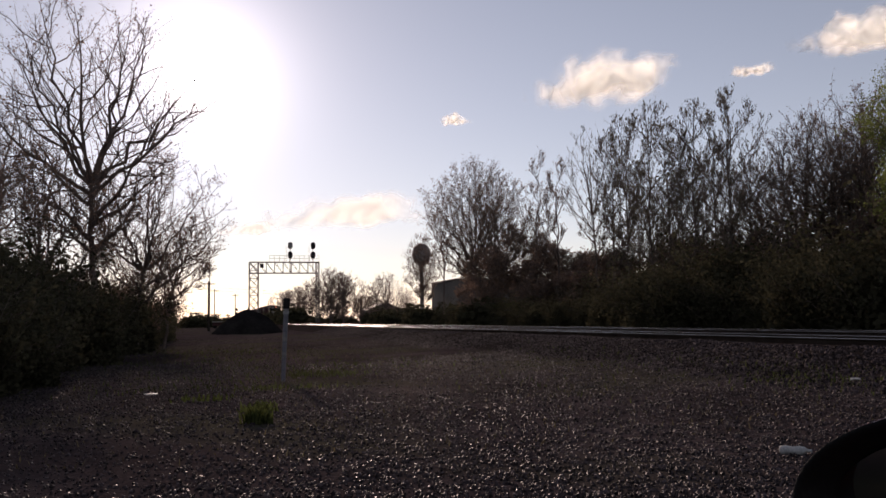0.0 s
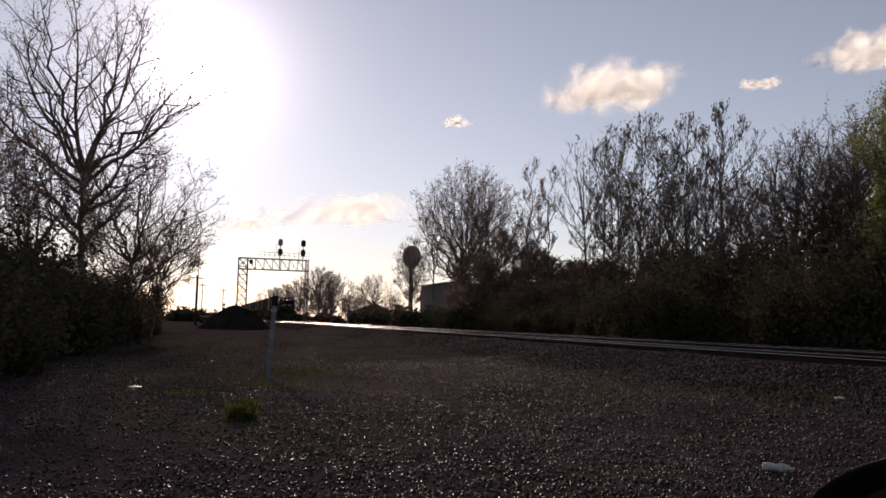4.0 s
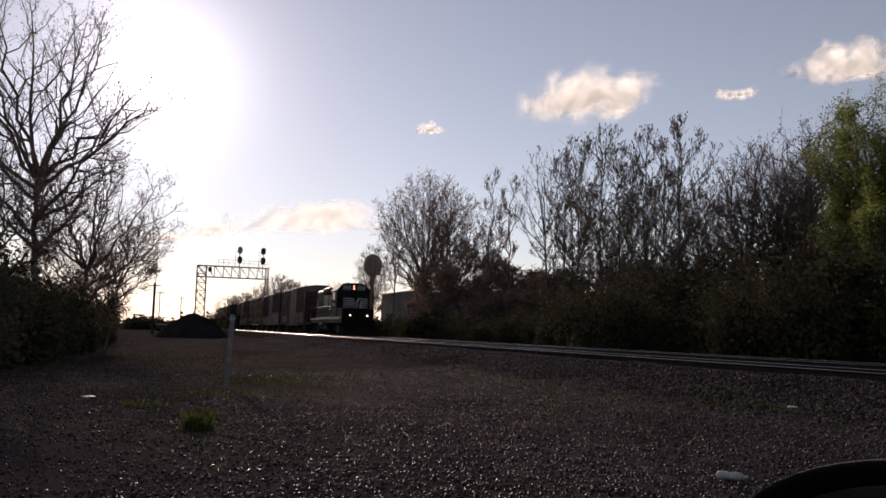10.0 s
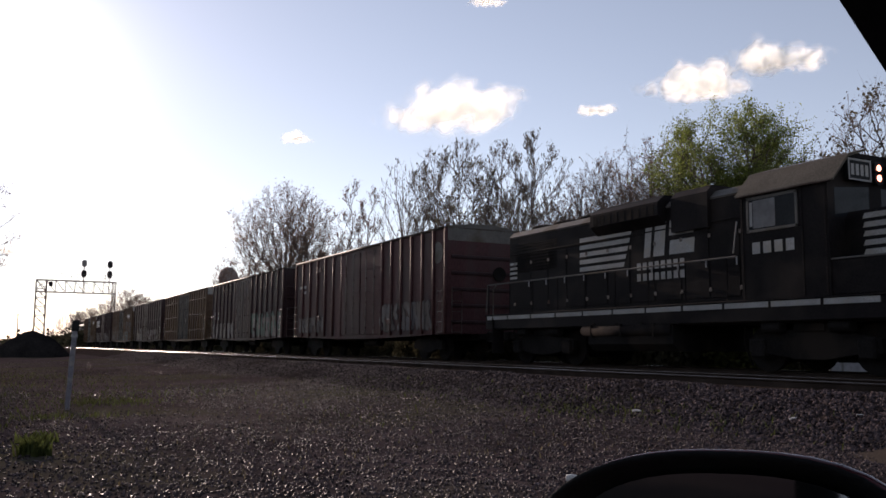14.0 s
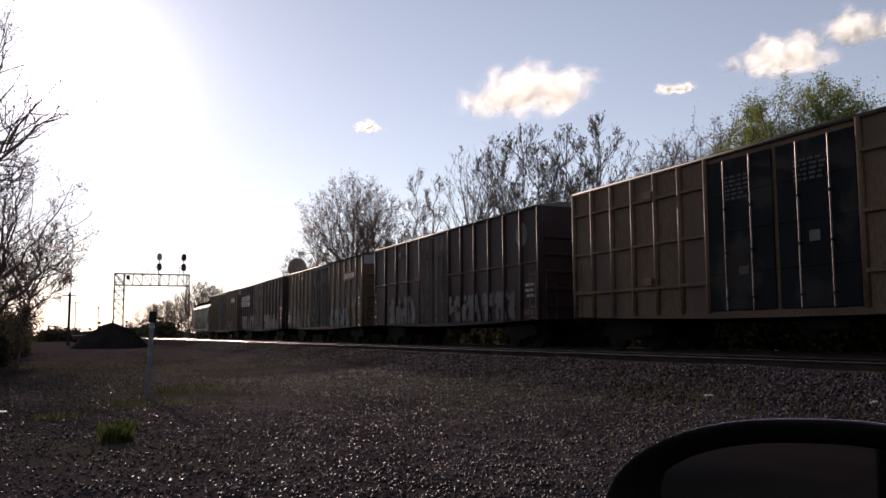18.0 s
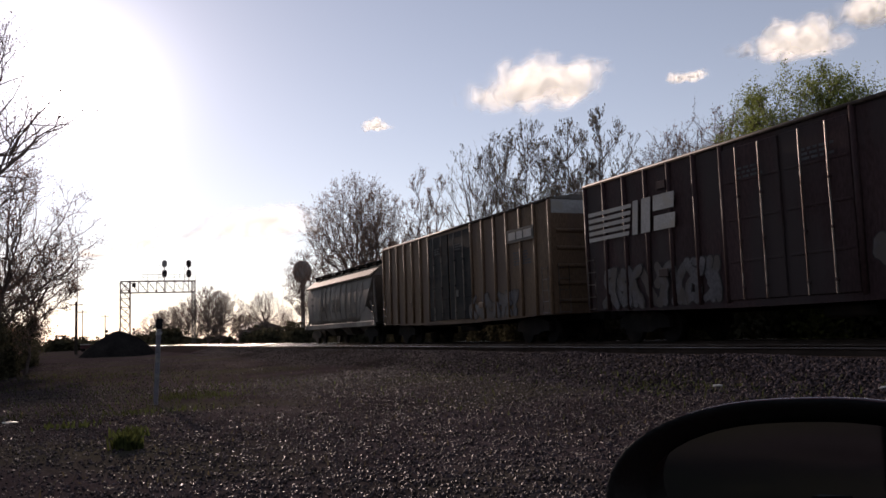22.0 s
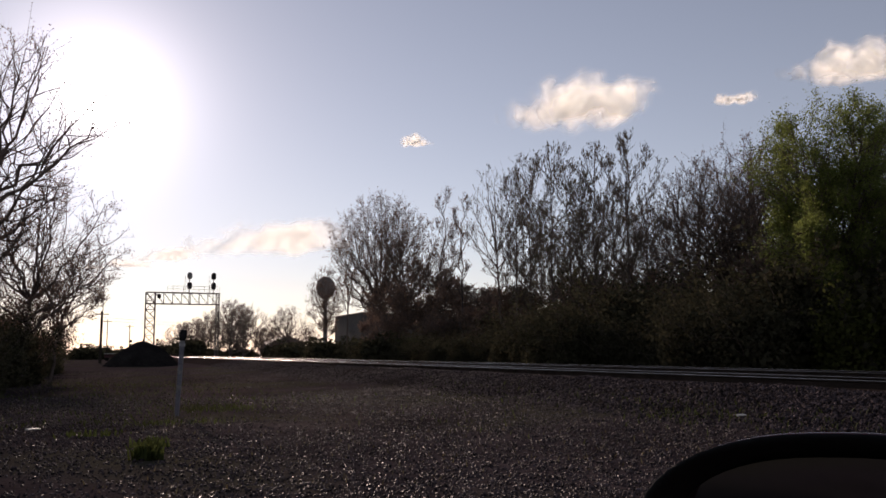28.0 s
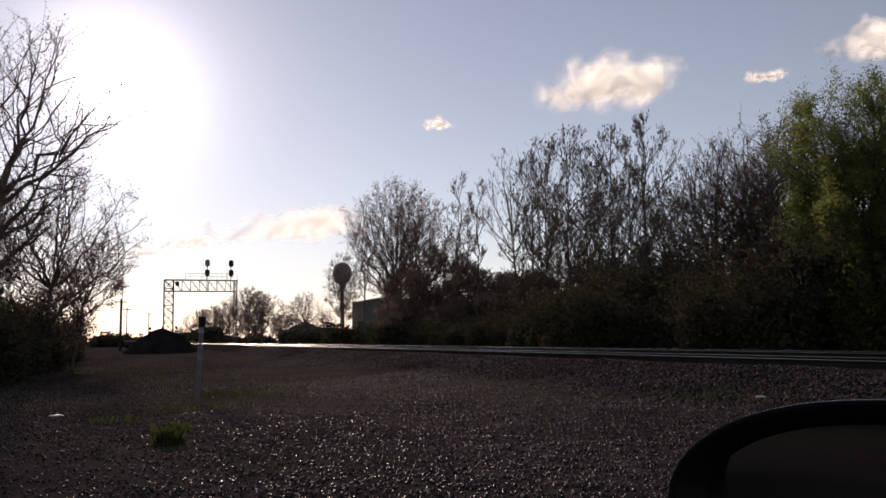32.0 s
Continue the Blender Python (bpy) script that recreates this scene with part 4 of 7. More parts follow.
        words = [(7.55 + k * 0.24, 7.55 + k * 0.24 + 0.16, 2.62, 2.82) for k in range(8)] + [(7.55 + k * 0.24, 7.55 + k * 0.24 + 0.16, 2.32, 2.52) for k in range(8)]
        part("lettering_bar", bars(words, x), "white", loco, "two rows of faded white lettering bars")
        part("end_bar", bars([(15.5, 15.95, 2.8 + j * 0.16, 2.88 + j * 0.16) for j in range(4)], x), "white", loco)
    # hood seams, drip rails and hinges
    for side in (-1, 1):
        x0, x1 = sorted((side * 0.9, side * 0.935))
        part("drip_rail", Shape().box(x0, x1, 5.2, 15.95, 3.62, 3.66, 0.006), "loco", loco)
        for k in range(11):
            y = 5.66 + k * 1.0
            for z in (1.95, 3.3):
                part("door_hinge", Shape().box(x0, x1, y - 0.05, y + 0.05, z - 0.05, z + 0.05, 0.008), "bar", loco)
        x0, x1 = sorted((side * 1.5, side * 1.516))
        for y in (2.82, 3.4, 5.04):
            part("cab_seam", Shape().box(x0, x1, y - 0.02, y + 0.02, 1.62, 3.95, 0.004), "loco", loco)
        part("cab_gutter", Shape().box(*sorted((side * 1.5, side * 1.6)), 2.6, 5.15, 3.94, 3.985, 0.01), "chord", loco, "worn pale gutter")
        for y in (8.6, 9.6, 10.6):
            x0, x1 = sorted((side * 1.4, side * 1.47))
            part("frame_bracket", Shape().box(x0, x1, y, y + 0.12, 1.0, 1.2, 0.01), "under", loco)
    # handrails
    for side in (-1, 1):
        x = side * 1.46
        for k in range(9):
            y = 5.6 + k * 1.36
            part("handrail_post", Shape().tube((x, y, 1.58), (x, y, 2.62), 0.02, n=6), "loco", loco)
        part("handrail", Shape().pipe([(x, 5.3, 2.62), (x, 16.55, 2.62), (x, 16.65, 1.7)], 0.022), "roof_grey", loco)
        part("front_handrail", Shape().pipe([(side * 0.4, 0.75, 1.6), (side * 0.4, 0.75, 2.5), (side * 1.35, 0.75, 2.5), (side * 1.35, 0.75, 1.6)], 0.02), "loco", loco)
        part("mirror_arm", Shape().tube((side * 1.5, 5.35, 2.7), (side * 1.62, 5.1, 3.4), 0.018, n=6), "white", loco)
        x0, x1 = sorted((side * 1.44, side * 1.46))
        part("walkway_guard", Shape().box(x0, x1, 0.85, 2.9, 1.62, 2.3, 0.01), "loco", loco)
        part("guard_rail", Shape().tube((side * 1.46, 0.85, 2.34), (side * 1.46, 2.9, 2.34), 0.02, n=6), "roof_grey", loco)
    # fuel tank, air tanks and trucks
    tank = Shape()
    tank.sweep([(-1.2, 0.42), (1.2, 0.42), (1.4, 0.6), (1.4, 1.08), (-1.4, 1.08), (-1.4, 0.6)], 7.5, 11.0)
    part("fuel_tank", tank, "under", loco)
    for side in (-1, 1):
        part("air_tank", smooth(Shape().tube((side * 1.36, 7.6, 0.98), (side * 1.36, 11.2, 0.98), 0.16, n=16).mesh("air_tank", M["tank"])), None, loco)
        for y in (8.1, 9.4, 10.7):
            x0, x1 = sorted((side * 1.18, side * 1.53))
            part("tank_strap", Shape().box(x0, x1, y, y + 0.05, 0.8, 1.15, 0.01), "under", loco)
    for y in (3.6, 13.7):
        truck = add_truck(loco, y, 2.75, 0.51)
        for k in (-1, 1):
            part("traction_motor", Shape().box(-0.66, 0.66, y + k * 0.8 - 0.62, y + k * 0.8 + 0.62, 0.22, 1.1, 0.06), "under", truck)
            for side in (-1, 1):
                x0, x1 = sorted((side * 1.0, side * 1.26))
                part("journal_box", Shape().box(x0, x1, y + k * 1.375 - 0.2, y + k * 1.375 + 0.2, 0.3, 0.72, 0.04), "under", truck)
                part("brake_cylinder", Shape().tube((side * 1.26, y + k * 0.62, 0.98), (side * 1.26, y + k * 1.12, 0.98), 0.13, n=12), "under", truck)
                part("sand_pipe", Shape().pipe([(side * 0.95, y + k * 1.95, 1.2), (side * 0.95, y + k * 2.0, 0.6), (side * 0.8, y + k * 1.9, 0.12)], 0.025), "under", truck)
        for side in (-1, 1):
            x0, x1 = sorted((side * 0.96, side * 1.2))
            part("spring_seat", Shape().box(x0, x1, y - 0.42, y + 0.42, 0.86, 1.14, 0.04), "under", truck)
    for side in (-1, 1):
        x0, x1 = sorted((side * 1.1, side * 1.3))
        for y0, y1 in ((1.5, 7.4), (11.1, 16.2)):
            part("underframe_skirt", Shape().box(x0, x1, y0, y1, 1.06, 1.3, 0.02), "under", loco)
    add_coupler(loco, 0.2, -1)
    add_coupler(loco, L, 1)
    return loco


def hopper_ring(y, top, bottom, bulge, tuck=0.0):
    """Cross-section of the hopper's body: bellied sides under a sloping roof; tuck draws the foot inwards along the car."""
    pts = []
    for k in range(9):
        u = k / 8
        z = bottom + (top - bottom) * u
        x = 1.12 + bulge * math.sin(math.pi * min(1, 0.22 + u * 0.6)) ** 0.8
        pts.append((x, y + tuck * (1 - u) ** 1.3, z))
    pts += [(0.75, y, top + 0.62), (0.0, y, top + 0.7)]
    return pts + [(-x, y, z) for x, y, z in pts[-2::-1]]


def build_hopper():
    car = thing("covered_hopper", "weathered grey covered hopper car at the train's tail", "hopper car", "freight cars of the train")
    L = 16.2
    body = Shape()
    rings = []
    dents = [(2.6 + 0.32 * k, 0.55 if k == 0 else 0.3 if k == 1 else 0.12 if k == 2 else 0.0) for k in range(34)]
    for y, tuck in [(0.6, 1.9), (1.1, 1.7), (2.2, 0.9)] + dents + [(14.0, -0.2), (15.1, -0.6), (15.5, -0.75)]:
        wave = 0.03 * noise.noise(Vector((y * 1.7, 3.0, 0.5))) if 2.5 < y < 13.5 else 0.0
        rings.append(hopper_ring(y, 3.85, 1.3, 0.42 + wave, tuck))
    body.loft(rings)
    caps = [body.f.pop(), body.f.pop()]
    for cap in caps:
        part("end_sheet", Shape().add([body.v[i] for i in cap], [tuple(range(len(cap)))]), "hopper", car, "sloping end sheet")
    for side in (-1, 1):
        x0, x1 = sorted((side * 1.44, side * 1.5))
        part("bolster_web", Shape().loft([[(x, 0.35, 1.28), (x, 2.9, 1.28), (x, 1.9, 2.25), (x, 0.35, 1.6)] for x in (x0, x1)]), "hopper", car)
    part("tank_body", smooth(body.mesh("tank_body", M["hopper"])), None, car)
    for k in range(11):
        y = 2.2 + k * 1.18
        tuck = 0.9 if k == 0 else 0.15 if k == 1 else -0.35 if k == 10 else 0.0
        ring = hopper_ring(y, 3.85, 1.3, 0.44, tuck)
        part("side_seam", Shape().loft([ring, [(x, yy + 0.07, z) for x, yy, z in ring]]), "hopper", car)
    for side in (-1, 1):
        p = [(side * 1.53, 3.82), (side * 1.56, 3.9), (side * 0.78, 4.52), (side * 0.74, 4.47)]
        # dusty tan, made paler to carry the sunlight on the slope
        part("roof_panel", Shape().sweep(p, 0.6, 15.6), "sunlit_dusty_roof", car, "dusty tan sloping roof panel with sunlight in its colour")
        x0, x1 = sorted((side * 1.42, side * 1.52))
        part("side_sill", Shape().box(x0, x1, 0.1, L - 0.1, 0.98, 1.3, 0.02), "hopper", car)
        add_ladder(car, side * 1.53, 0.3, 1.1, 2.8, 6)
        add_ladder(car, side * 1.53, L - 0.3, 1.1, 2.8, 6)
    for y0, y1, a in ((0.75, 0.35, 1), (15.45, 15.85, -1)):
        for x in (-1.3, 0, 1.3):
            part("end_post", Shape().tube((x, y1, 1.2), (x, y0, 3.8), 0.05, n=6), "hopper", car)
            part("end_brace", Shape().tube((x, y1, 1.2), (x, y0 + a * 1.0, 2.7), 0.04, n=6), "hopper", car)
        part("end_platform", Shape().box(-1.4, 1.4, min(y1, y0) - (0.3 if a > 0 else 0), max(y1, y0) + (0.3 if a < 0 else 0), 1.1, 1.2, 0.01), "under", car)
    marks = [(14.0 - k * 0.16, 14.11 - k * 0.16, z, z + 0.2) for k in range(4) for z in (3.0, 2.55)]
    part("lettering_bar", bars(marks, -1.548), "black", car, "dark lettering bars")
    scrawl = random.Random(4)
    spray(car, 9.7, 11.3, 2.15, 2.65, -1.556, scrawl, "black", "faint dark sprayed scrawl", -0.4)
    spray(car, 6.9, 8.7, 2.0, 2.85, -1.556, scrawl, "black", "dark sprayed scrawl", -0.2)
    part("stencil_bar", bars([(3.6 + 0.5 * k, 4.0 + 0.5 * k, 1.62, 1.82) for k in range(3)] + [(9.0, 10.4, 1.5, 1.56), (11.4, 12.6, 1.5, 1.56)], -1.52), "black", car, "dark stencilled bars")
    # running board on stand-offs
    rb = Shape()
    for x in (-0.9, 0.9):
        rb.box(x - 0.16, x + 0.16, 0.6, 15.6, 4.66, 4.7)
    part("running_board", rb, "under", car, "dark roof running boards")
    for k in range(9):
        y = 1.2 + k * 1.73
        part("stand_off", Shape().box(-0.95, 0.95, y, y + 0.05, 4.42, 4.67), "under", car)
    for k in range(4):
        y = 3.0 + k * 3.4
        part("hatch", Shape().box(-0.45, 0.45, y - 1.1, y + 1.1, 4.5, 4.66, 0.04), "hopper", car)
    for y in (4.2, 8.1, 12.0):
        g = Shape().loft([[(-1.2, y - 1.6, 1.4), (1.2, y - 1.6, 1.4), (1.2, y + 1.6, 1.4), (-1.2, y + 1.6, 1.4)], [(-0.5, y - 0.5, 0.55), (0.5, y - 0.5, 0.55), (0.5, y + 0.5, 0.55), (-0.5, y + 0.5, 0.55)]])
        part("outlet_hopper", g, "hopper", car)
    part("center_sill", Shape().box(-0.3, 0.3, 0.0, L, 0.8, 1.1, 0.02), "under", car)
    add_coupler(car, 0.0, -1)
    add_coupler(car, L, 1)
    for y in (1.9, L - 1.9):
        add_truck(car, y)
    part("tail_light", Shape().box(-0.1, 0.1, L + 0.5, L + 0.62, 1.1, 1.5, 0.02), "black", car)
    return car


XS = -1.53  # the side of a boxcar that faces the yard, in its own space


def build_train():
    """The locomotive, seven boxcars and a covered hopper: each with its distance behind the train's nose."""
    rng = random.Random(11)
    train = [(build_locomotive(), 0.0)]
    g = XS - 0.008

    a = boxcar("boxcar", "oxide-brown boxcar with outside posts and faint sprayed graffiti", "brown", 18.0, (6, 6), (), (6.0, 10.9), "brown", 1)
    spray(a, 1.2, 6.0, 1.15, 2.3, g, rng, "graffiti", "faded silver sprayed shapes")
    spray(a, 13.4, 17.2, 1.2, 2.0, g, rng, "graffiti", "faded silver sprayed shapes")
    part("emblem", Shape().tube((g, 0.75, 4.1), (g - 0.004, 0.75, 4.1), 0.42, n=24), "roof_grey", a, "faded round emblem")
    part("lettering_bar", bars([(16.3, 17.4, 3.6, 3.75), (16.3, 17.0, 3.3, 3.45)], g), "white", a)
    train.append((a, 19.45))

    b = boxcar("boxcar", "sooty brown boxcar with large silver and green graffiti", "darkbrown", 18.0, (6, 6), (), (6.9, 11.2), "darkbrown", 2, band=False)
    spray(b, 0.6, 6.6, 0.98, 2.3, g - 0.004, rng, "graffiti", "bright silver sprayed shapes")
    spray(b, 0.4, 6.9, 1.1, 2.55, g, rng, "graffiti_green", "dark green sprayed outline", 0.3)
    spray(b, 11.6, 17.3, 1.02, 2.1, g, rng, "graffiti", "silver sprayed shapes")
    text_block(b, XS - 0.062, 8.7, 4.3, 4, 1.0, rng)
    text_block(b, XS - 0.062, 10.8, 4.3, 4, 1.0, rng)
    part("lettering_bar", bars([(16.85, 17.35, 2.72, 2.95), (15.95, 16.25, 2.72, 2.95), (16.95, 17.3, 2.4, 2.62), (15.8, 16.3, 2.4, 2.62)], g), "white", b, "white lettering bar")
    train.append((b, 39.75))

    c = boxcar("boxcar", "dirty yellow boxcar with grid ribs and blue-black double doors", "tan", 17.9, (7, 6), (1.75, 3.0, 4.28), (6.6, 11.4), "door", 3, post_depth=0.11)
    text_block(c, XS - 0.08, 10.7, 4.4, 6, 0.9, rng)
    text_block(c, XS - 0.08, 8.4, 4.4, 5, 0.9, rng)
    part("notice_plate", Shape().box(XS - 0.09, XS - 0.055, 7.7, 8.0, 2.5, 2.75, 0.008), "roof_grey", c, "pale notice plate")
    part("notice_plate", Shape().box(XS - 0.09, XS - 0.055, 9.9, 10.25, 1.9, 2.1, 0.008), "roof_grey", c, "pale notice plate")
    train.append((c, 59.95))

    d = boxcar("boxcar", "dark brown boxcar with tall posts, one long rib and silver graffiti", "darkbrown", 18.0, (6, 4), (3.05,), (8.0, 11.4), "darkbrown", 4, band=False)
    spray(d, 1.9, 7.8, 1.0, 2.1, g, rng, "graffiti", "silver sprayed shapes")
    spray(d, 12.0, 15.6, 1.0, 2.35, g, rng, "graffiti", "silver sprayed shapes")
    part("emblem", Shape().tube((g, 1.35, 4.12), (g - 0.004, 1.35, 4.12), 0.45, n=24), "roof_grey", d, "faded round emblem")
    part("lettering_bar", bars([(0.5, 1.1, 2.2, 2.3), (0.5, 1.1, 2.0, 2.1), (0.5, 1.0, 1.8, 1.9)], g), "white", d)
    part("placard", Shape().box(g - 0.01, g, 0.5, 1.2, 1.15, 1.35), "tan", d, "yellow placard")
    train.append((d, 80.15))

    e = boxcar("boxcar", "dirty yellow boxcar with dark doors and pale blue graffiti", "tan", 18.0, (6, 6), (), (6.9, 11.5), "door", 5)
    spray(e, 2.6, 6.8, 1.0, 2.1, g, rng, "graffiti_blue", "pale blue sprayed shapes")
    spray(e, 0.4, 5.0, 1.9, 3.4, g + 0.003, rng, "graffiti", "thin silver sprayed shapes", -0.45)
    spray(e, 12.0, 17.4, 1.05, 2.3, g, rng, "graffiti", "silver sprayed shapes")
    spray(e, 12.8, 17.3, 2.0, 3.1, g + 0.004, rng, "graffiti_haze", "faded grey sprayed shapes", -0.3)
    part("badge_panel", Shape().box(XS - 0.105, XS - 0.09, 1.25, 3.35, 3.72, 4.2), "black", e, "black panel with white bars")
    part("badge_bar", bars([(1.4, 2.0, 3.82, 4.1), (2.1, 2.55, 3.82, 4.1), (2.65, 3.2, 3.82, 4.1)], XS - 0.109), "white", e)
    text_block(e, XS - 0.08, 10.9, 4.35, 5, 0.8, rng)
    text_block(e, XS - 0.08, 8.6, 4.4, 5, 0.8, rng)
    part("notice_plate", Shape().box(XS - 0.09, XS - 0.055, 10.2, 10.4, 1.9, 2.4, 0.008), "roof_grey", e, "pale notice plate")
    train.append((e, 100.35))

    f = boxcar("boxcar", "oxide-brown boxcar with a white striped badge and silver graffiti", "darkbrown", 18.0, (6, 6), (), (7.4, 11.5), "darkbrown", 6, band=False)
    stripes_badge(f, XS - 0.095, 17.7, 13.4, 3.15, 4.15)
    spray(f, 1.4, 7.2, 1.0, 2.2, g, rng, "graffiti", "silver sprayed shapes")
    spray(f, 11.8, 17.2, 1.0, 2.25, g, rng, "graffiti", "silver sprayed shapes")
    text_block(f, XS - 0.08, 10.9, 4.3, 3, 0.9, rng)
    text_block(f, XS - 0.08, 8.8, 4.35, 3, 0.9, rng)
    train.append((f, 120.6))

    h = boxcar("boxcar", "dirty yellow boxcar with dark doors and a black badge panel", "tan", 18.0, (6, 6), (), (6.6, 11.4), "door", 7)
    spray(h, 2.6, 6.6, 1.0, 2.0, g, rng, "graffiti", "silver sprayed shapes")
    part("badge_panel", Shape().box(XS - 0.105, XS - 0.09, 1.1, 3.2, 3.75, 4.25), "black", h, "black panel with white bars")
    part("badge_bar", bars([(1.25, 1.85, 3.86, 4.14), (1.95, 2.4, 3.86, 4.14), (2.5, 3.05, 3.86, 4.14)], XS - 0.109), "white", h)
    text_block(h, g, 2.9, 3.4, 5, 1.3, rng)
    text_block(h, XS - 0.08, 10.8, 4.3, 3, 0.8, rng)
    text_block(h, XS - 0.08, 8.4, 4.3, 3, 0.8, rng)
    part("notice_plate", Shape().box(XS - 0.09, XS - 0.055, 8.0, 8.2, 2.0, 2.3, 0.008), "roof_grey", h, "pale notice plate")
    train.append((h, 140.85))

    train.append((build_hopper(), 160.6))
    return train


TRAIN = build_train()


def nose_at(t):
    """Where along the line the train's nose stands at t seconds; it slows a little."""
    return 236.4 - 16.48 * t + 0.00714 * t * t + 0.000733 * t ** 3


# ---- trees ----
def grow(seed, height, crown, first=0.3, peak=0.6, lead=0.6, limbs=12, side=7, twigs=5, spread=38, rise=0.35, crook=0.05, trunk_r=0.15, stems=1, lean=(0, 0), rough=0.35, round=0.6):
    """Segments (start, end, radii, level) of a bare tree and its outermost twigs (start, end). Limbs leave the stem at about spread degrees and turn upwards, side
    branches leave the limbs in the same way. first: share of the height at which the crown begins; peak: where it is widest; lead: how far the stem runs on."""
    rng = np.random.default_rng(seed)
    segs, tips = [], []
    up = np.array([0.0, 0.0, 1.0])
    bow = math.log(0.5) / math.log(peak)

    def reach(z, a):
        """Half the crown's width at a height, uneven round the tree."""
        s = min(max((z / height - first) / (1 - first), 0.0), 1.0)
        lump = 1 + rough * noise.noise(Vector((math.cos(a) * 1.2, math.sin(a) * 1.2, s * 2.2 + seed * 7.1)))
        return crown * max(math.sin(math.pi * min(max(s, 0.04) ** bow, 0.985)), 0.05) ** round * lump

    def path(a, c, b, n, r0, r1, level):
        prev, pr, out = a, r0, [a]
        shake = crook * np.linalg.norm(b - a) / n
        for k in range(1, n + 1):
            t = k / n
            q = a * (1 - t) ** 2 + c * 2 * t * (1 - t) + b * t * t
            if k < n:
                q = q + rng.normal(0, shake, 3)
            r = r0 + (r1 - r0) * t
            segs.append((prev, q, pr, r, level))
            prev, pr = q, r
            out.append(q)
        return out

    def off(way, degrees, a):
        """A direction that leaves way by an angle, turned round it by a."""
        ref = np.array([1.0, 0, 0]) if abs(way[0]) < 0.8 else np.array([0, 1.0, 0])
        u = np.cross(way, ref)
        u /= np.linalg.norm(u)
        w = np.cross(way, u)
        g = radians(degrees)
        return way * math.cos(g) + (u * math.cos(a) + w * math.sin(a)) * math.sin(g)

    def shoot(start, way, length, r, level, n):
        """A branch that starts along way and bends upwards, kept inside the crown."""
        for _ in range(5):
            end = start + way * length * (1 - 0.35 * rise) + up * length * rise * 0.8
            z = end[2]
            core = np.array([lean[0] * z, lean[1] * z])
            if z < height * 1.02 and np.hypot(*(end[:2] - core)) < reach(z, math.atan2(end[1] - core[1], end[0] - core[0])) * 1.1:
                break
            length *= 0.72
        if length < 0.12:
            return None
        return path(start, start + way * length * 0.55, end, n, r, max(r * 0.35, 0.005), level), length

    def dress(pts, length, r, count, begin, level=2):
        """Side branches along a limb, each with its twigs."""
        n = len(pts) - 1
        a = rng.uniform(0, 6.28)
        for k in range(count):
            t = begin + (0.98 - begin) * (k + rng.uniform(0.1, 0.9)) / count
            i = min(int(t * n), n - 1)
            p = pts[i] + (pts[i + 1] - pts[i]) * (t * n - i)
            way = pts[i + 1] - pts[i]
            way /= np.linalg.norm(way) + 1e-9
            a += 2.4 + rng.normal(0, 0.4)
            got = shoot(p, off(way, spread * rng.uniform(0.7, 1.25), a), length * (0.62 - 0.4 * t) * rng.uniform(0.6, 1.25), max(r * (0.5 - 0.25 * t), 0.01), level, 4)
            if not got:
                continue
            sub, ln = got
            b = rng.uniform(0, 6.28)
            for j in range(twigs):
                u = 0.2 + 0.78 * (j + rng.uniform(0.1, 0.9)) / twigs
                i = min(int(u * 4), 3)
                p = sub[i] + (sub[i + 1] - sub[i]) * (u * 4 - i)
                way = sub[i + 1] - sub[i]
                way /= np.linalg.norm(way) + 1e-9
                b += 2.4
                e = p + (off(way, spread * rng.uniform(0.6, 1.2), b) + up * rise * 0.6) * max(ln * rng.uniform(0.25, 0.5), 0.18)
                segs.append((p, e, 0.008, 0.004, 3))
                tips.append((p, e))
            tips.append((sub[-2], sub[-1]))

    turn = rng.uniform(0, 6.28)
    for s in range(stems):
        foot = rng.normal(0, 0.3, 3) * (stems > 1) * np.array([1, 1, 0])
        high = lead * height * rng.uniform(0.92, 1.0)
        top = np.array([lean[0] * high, lean[1] * high, high]) + foot * (1 + 0.2 * height * (stems > 1))
        r = trunk_r / stems ** 0.4
        trunk = path(foot, (foot + top) / 2 + rng.normal(0, 0.012 * height, 3) * np.array([1, 1, 0]), top, 10, r, max(r * (0.55 - 0.5 * lead), 0.015), 0)
        count = max(3, limbs // stems)
        for k in range(count):
            u = (k + rng.uniform(0.2, 0.8)) / count
            z = height * (first + (1 - first) * (0.12 + 0.87 * u ** 0.85))
            turn += 2.4 + rng.normal(0, 0.25)
            w = reach(z, turn) * rng.uniform(0.72, 1.0)
            target = np.array([lean[0] * z + math.cos(turn) * w, lean[1] * z + math.sin(turn) * w, z]) + foot
            zs = min(max(z - w / math.tan(radians(spread)) * rng.uniform(0.8, 1.2), height * first * rng.uniform(0.6, 1.0)), high * 0.97)
            i = min(int(zs / high * 10), 9)
            start = trunk[i] + (trunk[i + 1] - trunk[i]) * (zs / high * 10 - i)
            d = target - start
            ln = np.linalg.norm(d)
            rl = max(r * 0.62 * (1 - 0.6 * zs / height), 0.022)
            pts = path(start, start + d * np.array([0.6, 0.6, 0.42]), target, 8, rl, 0.012, 1)
            dress(pts, ln, rl, side, 0.22)
        dress(trunk, 0.35 * height * (1 - first), r * 0.5, side, max(first / lead * 0.9, 0.5) if lead > first else 0.8)
    return segs, tips


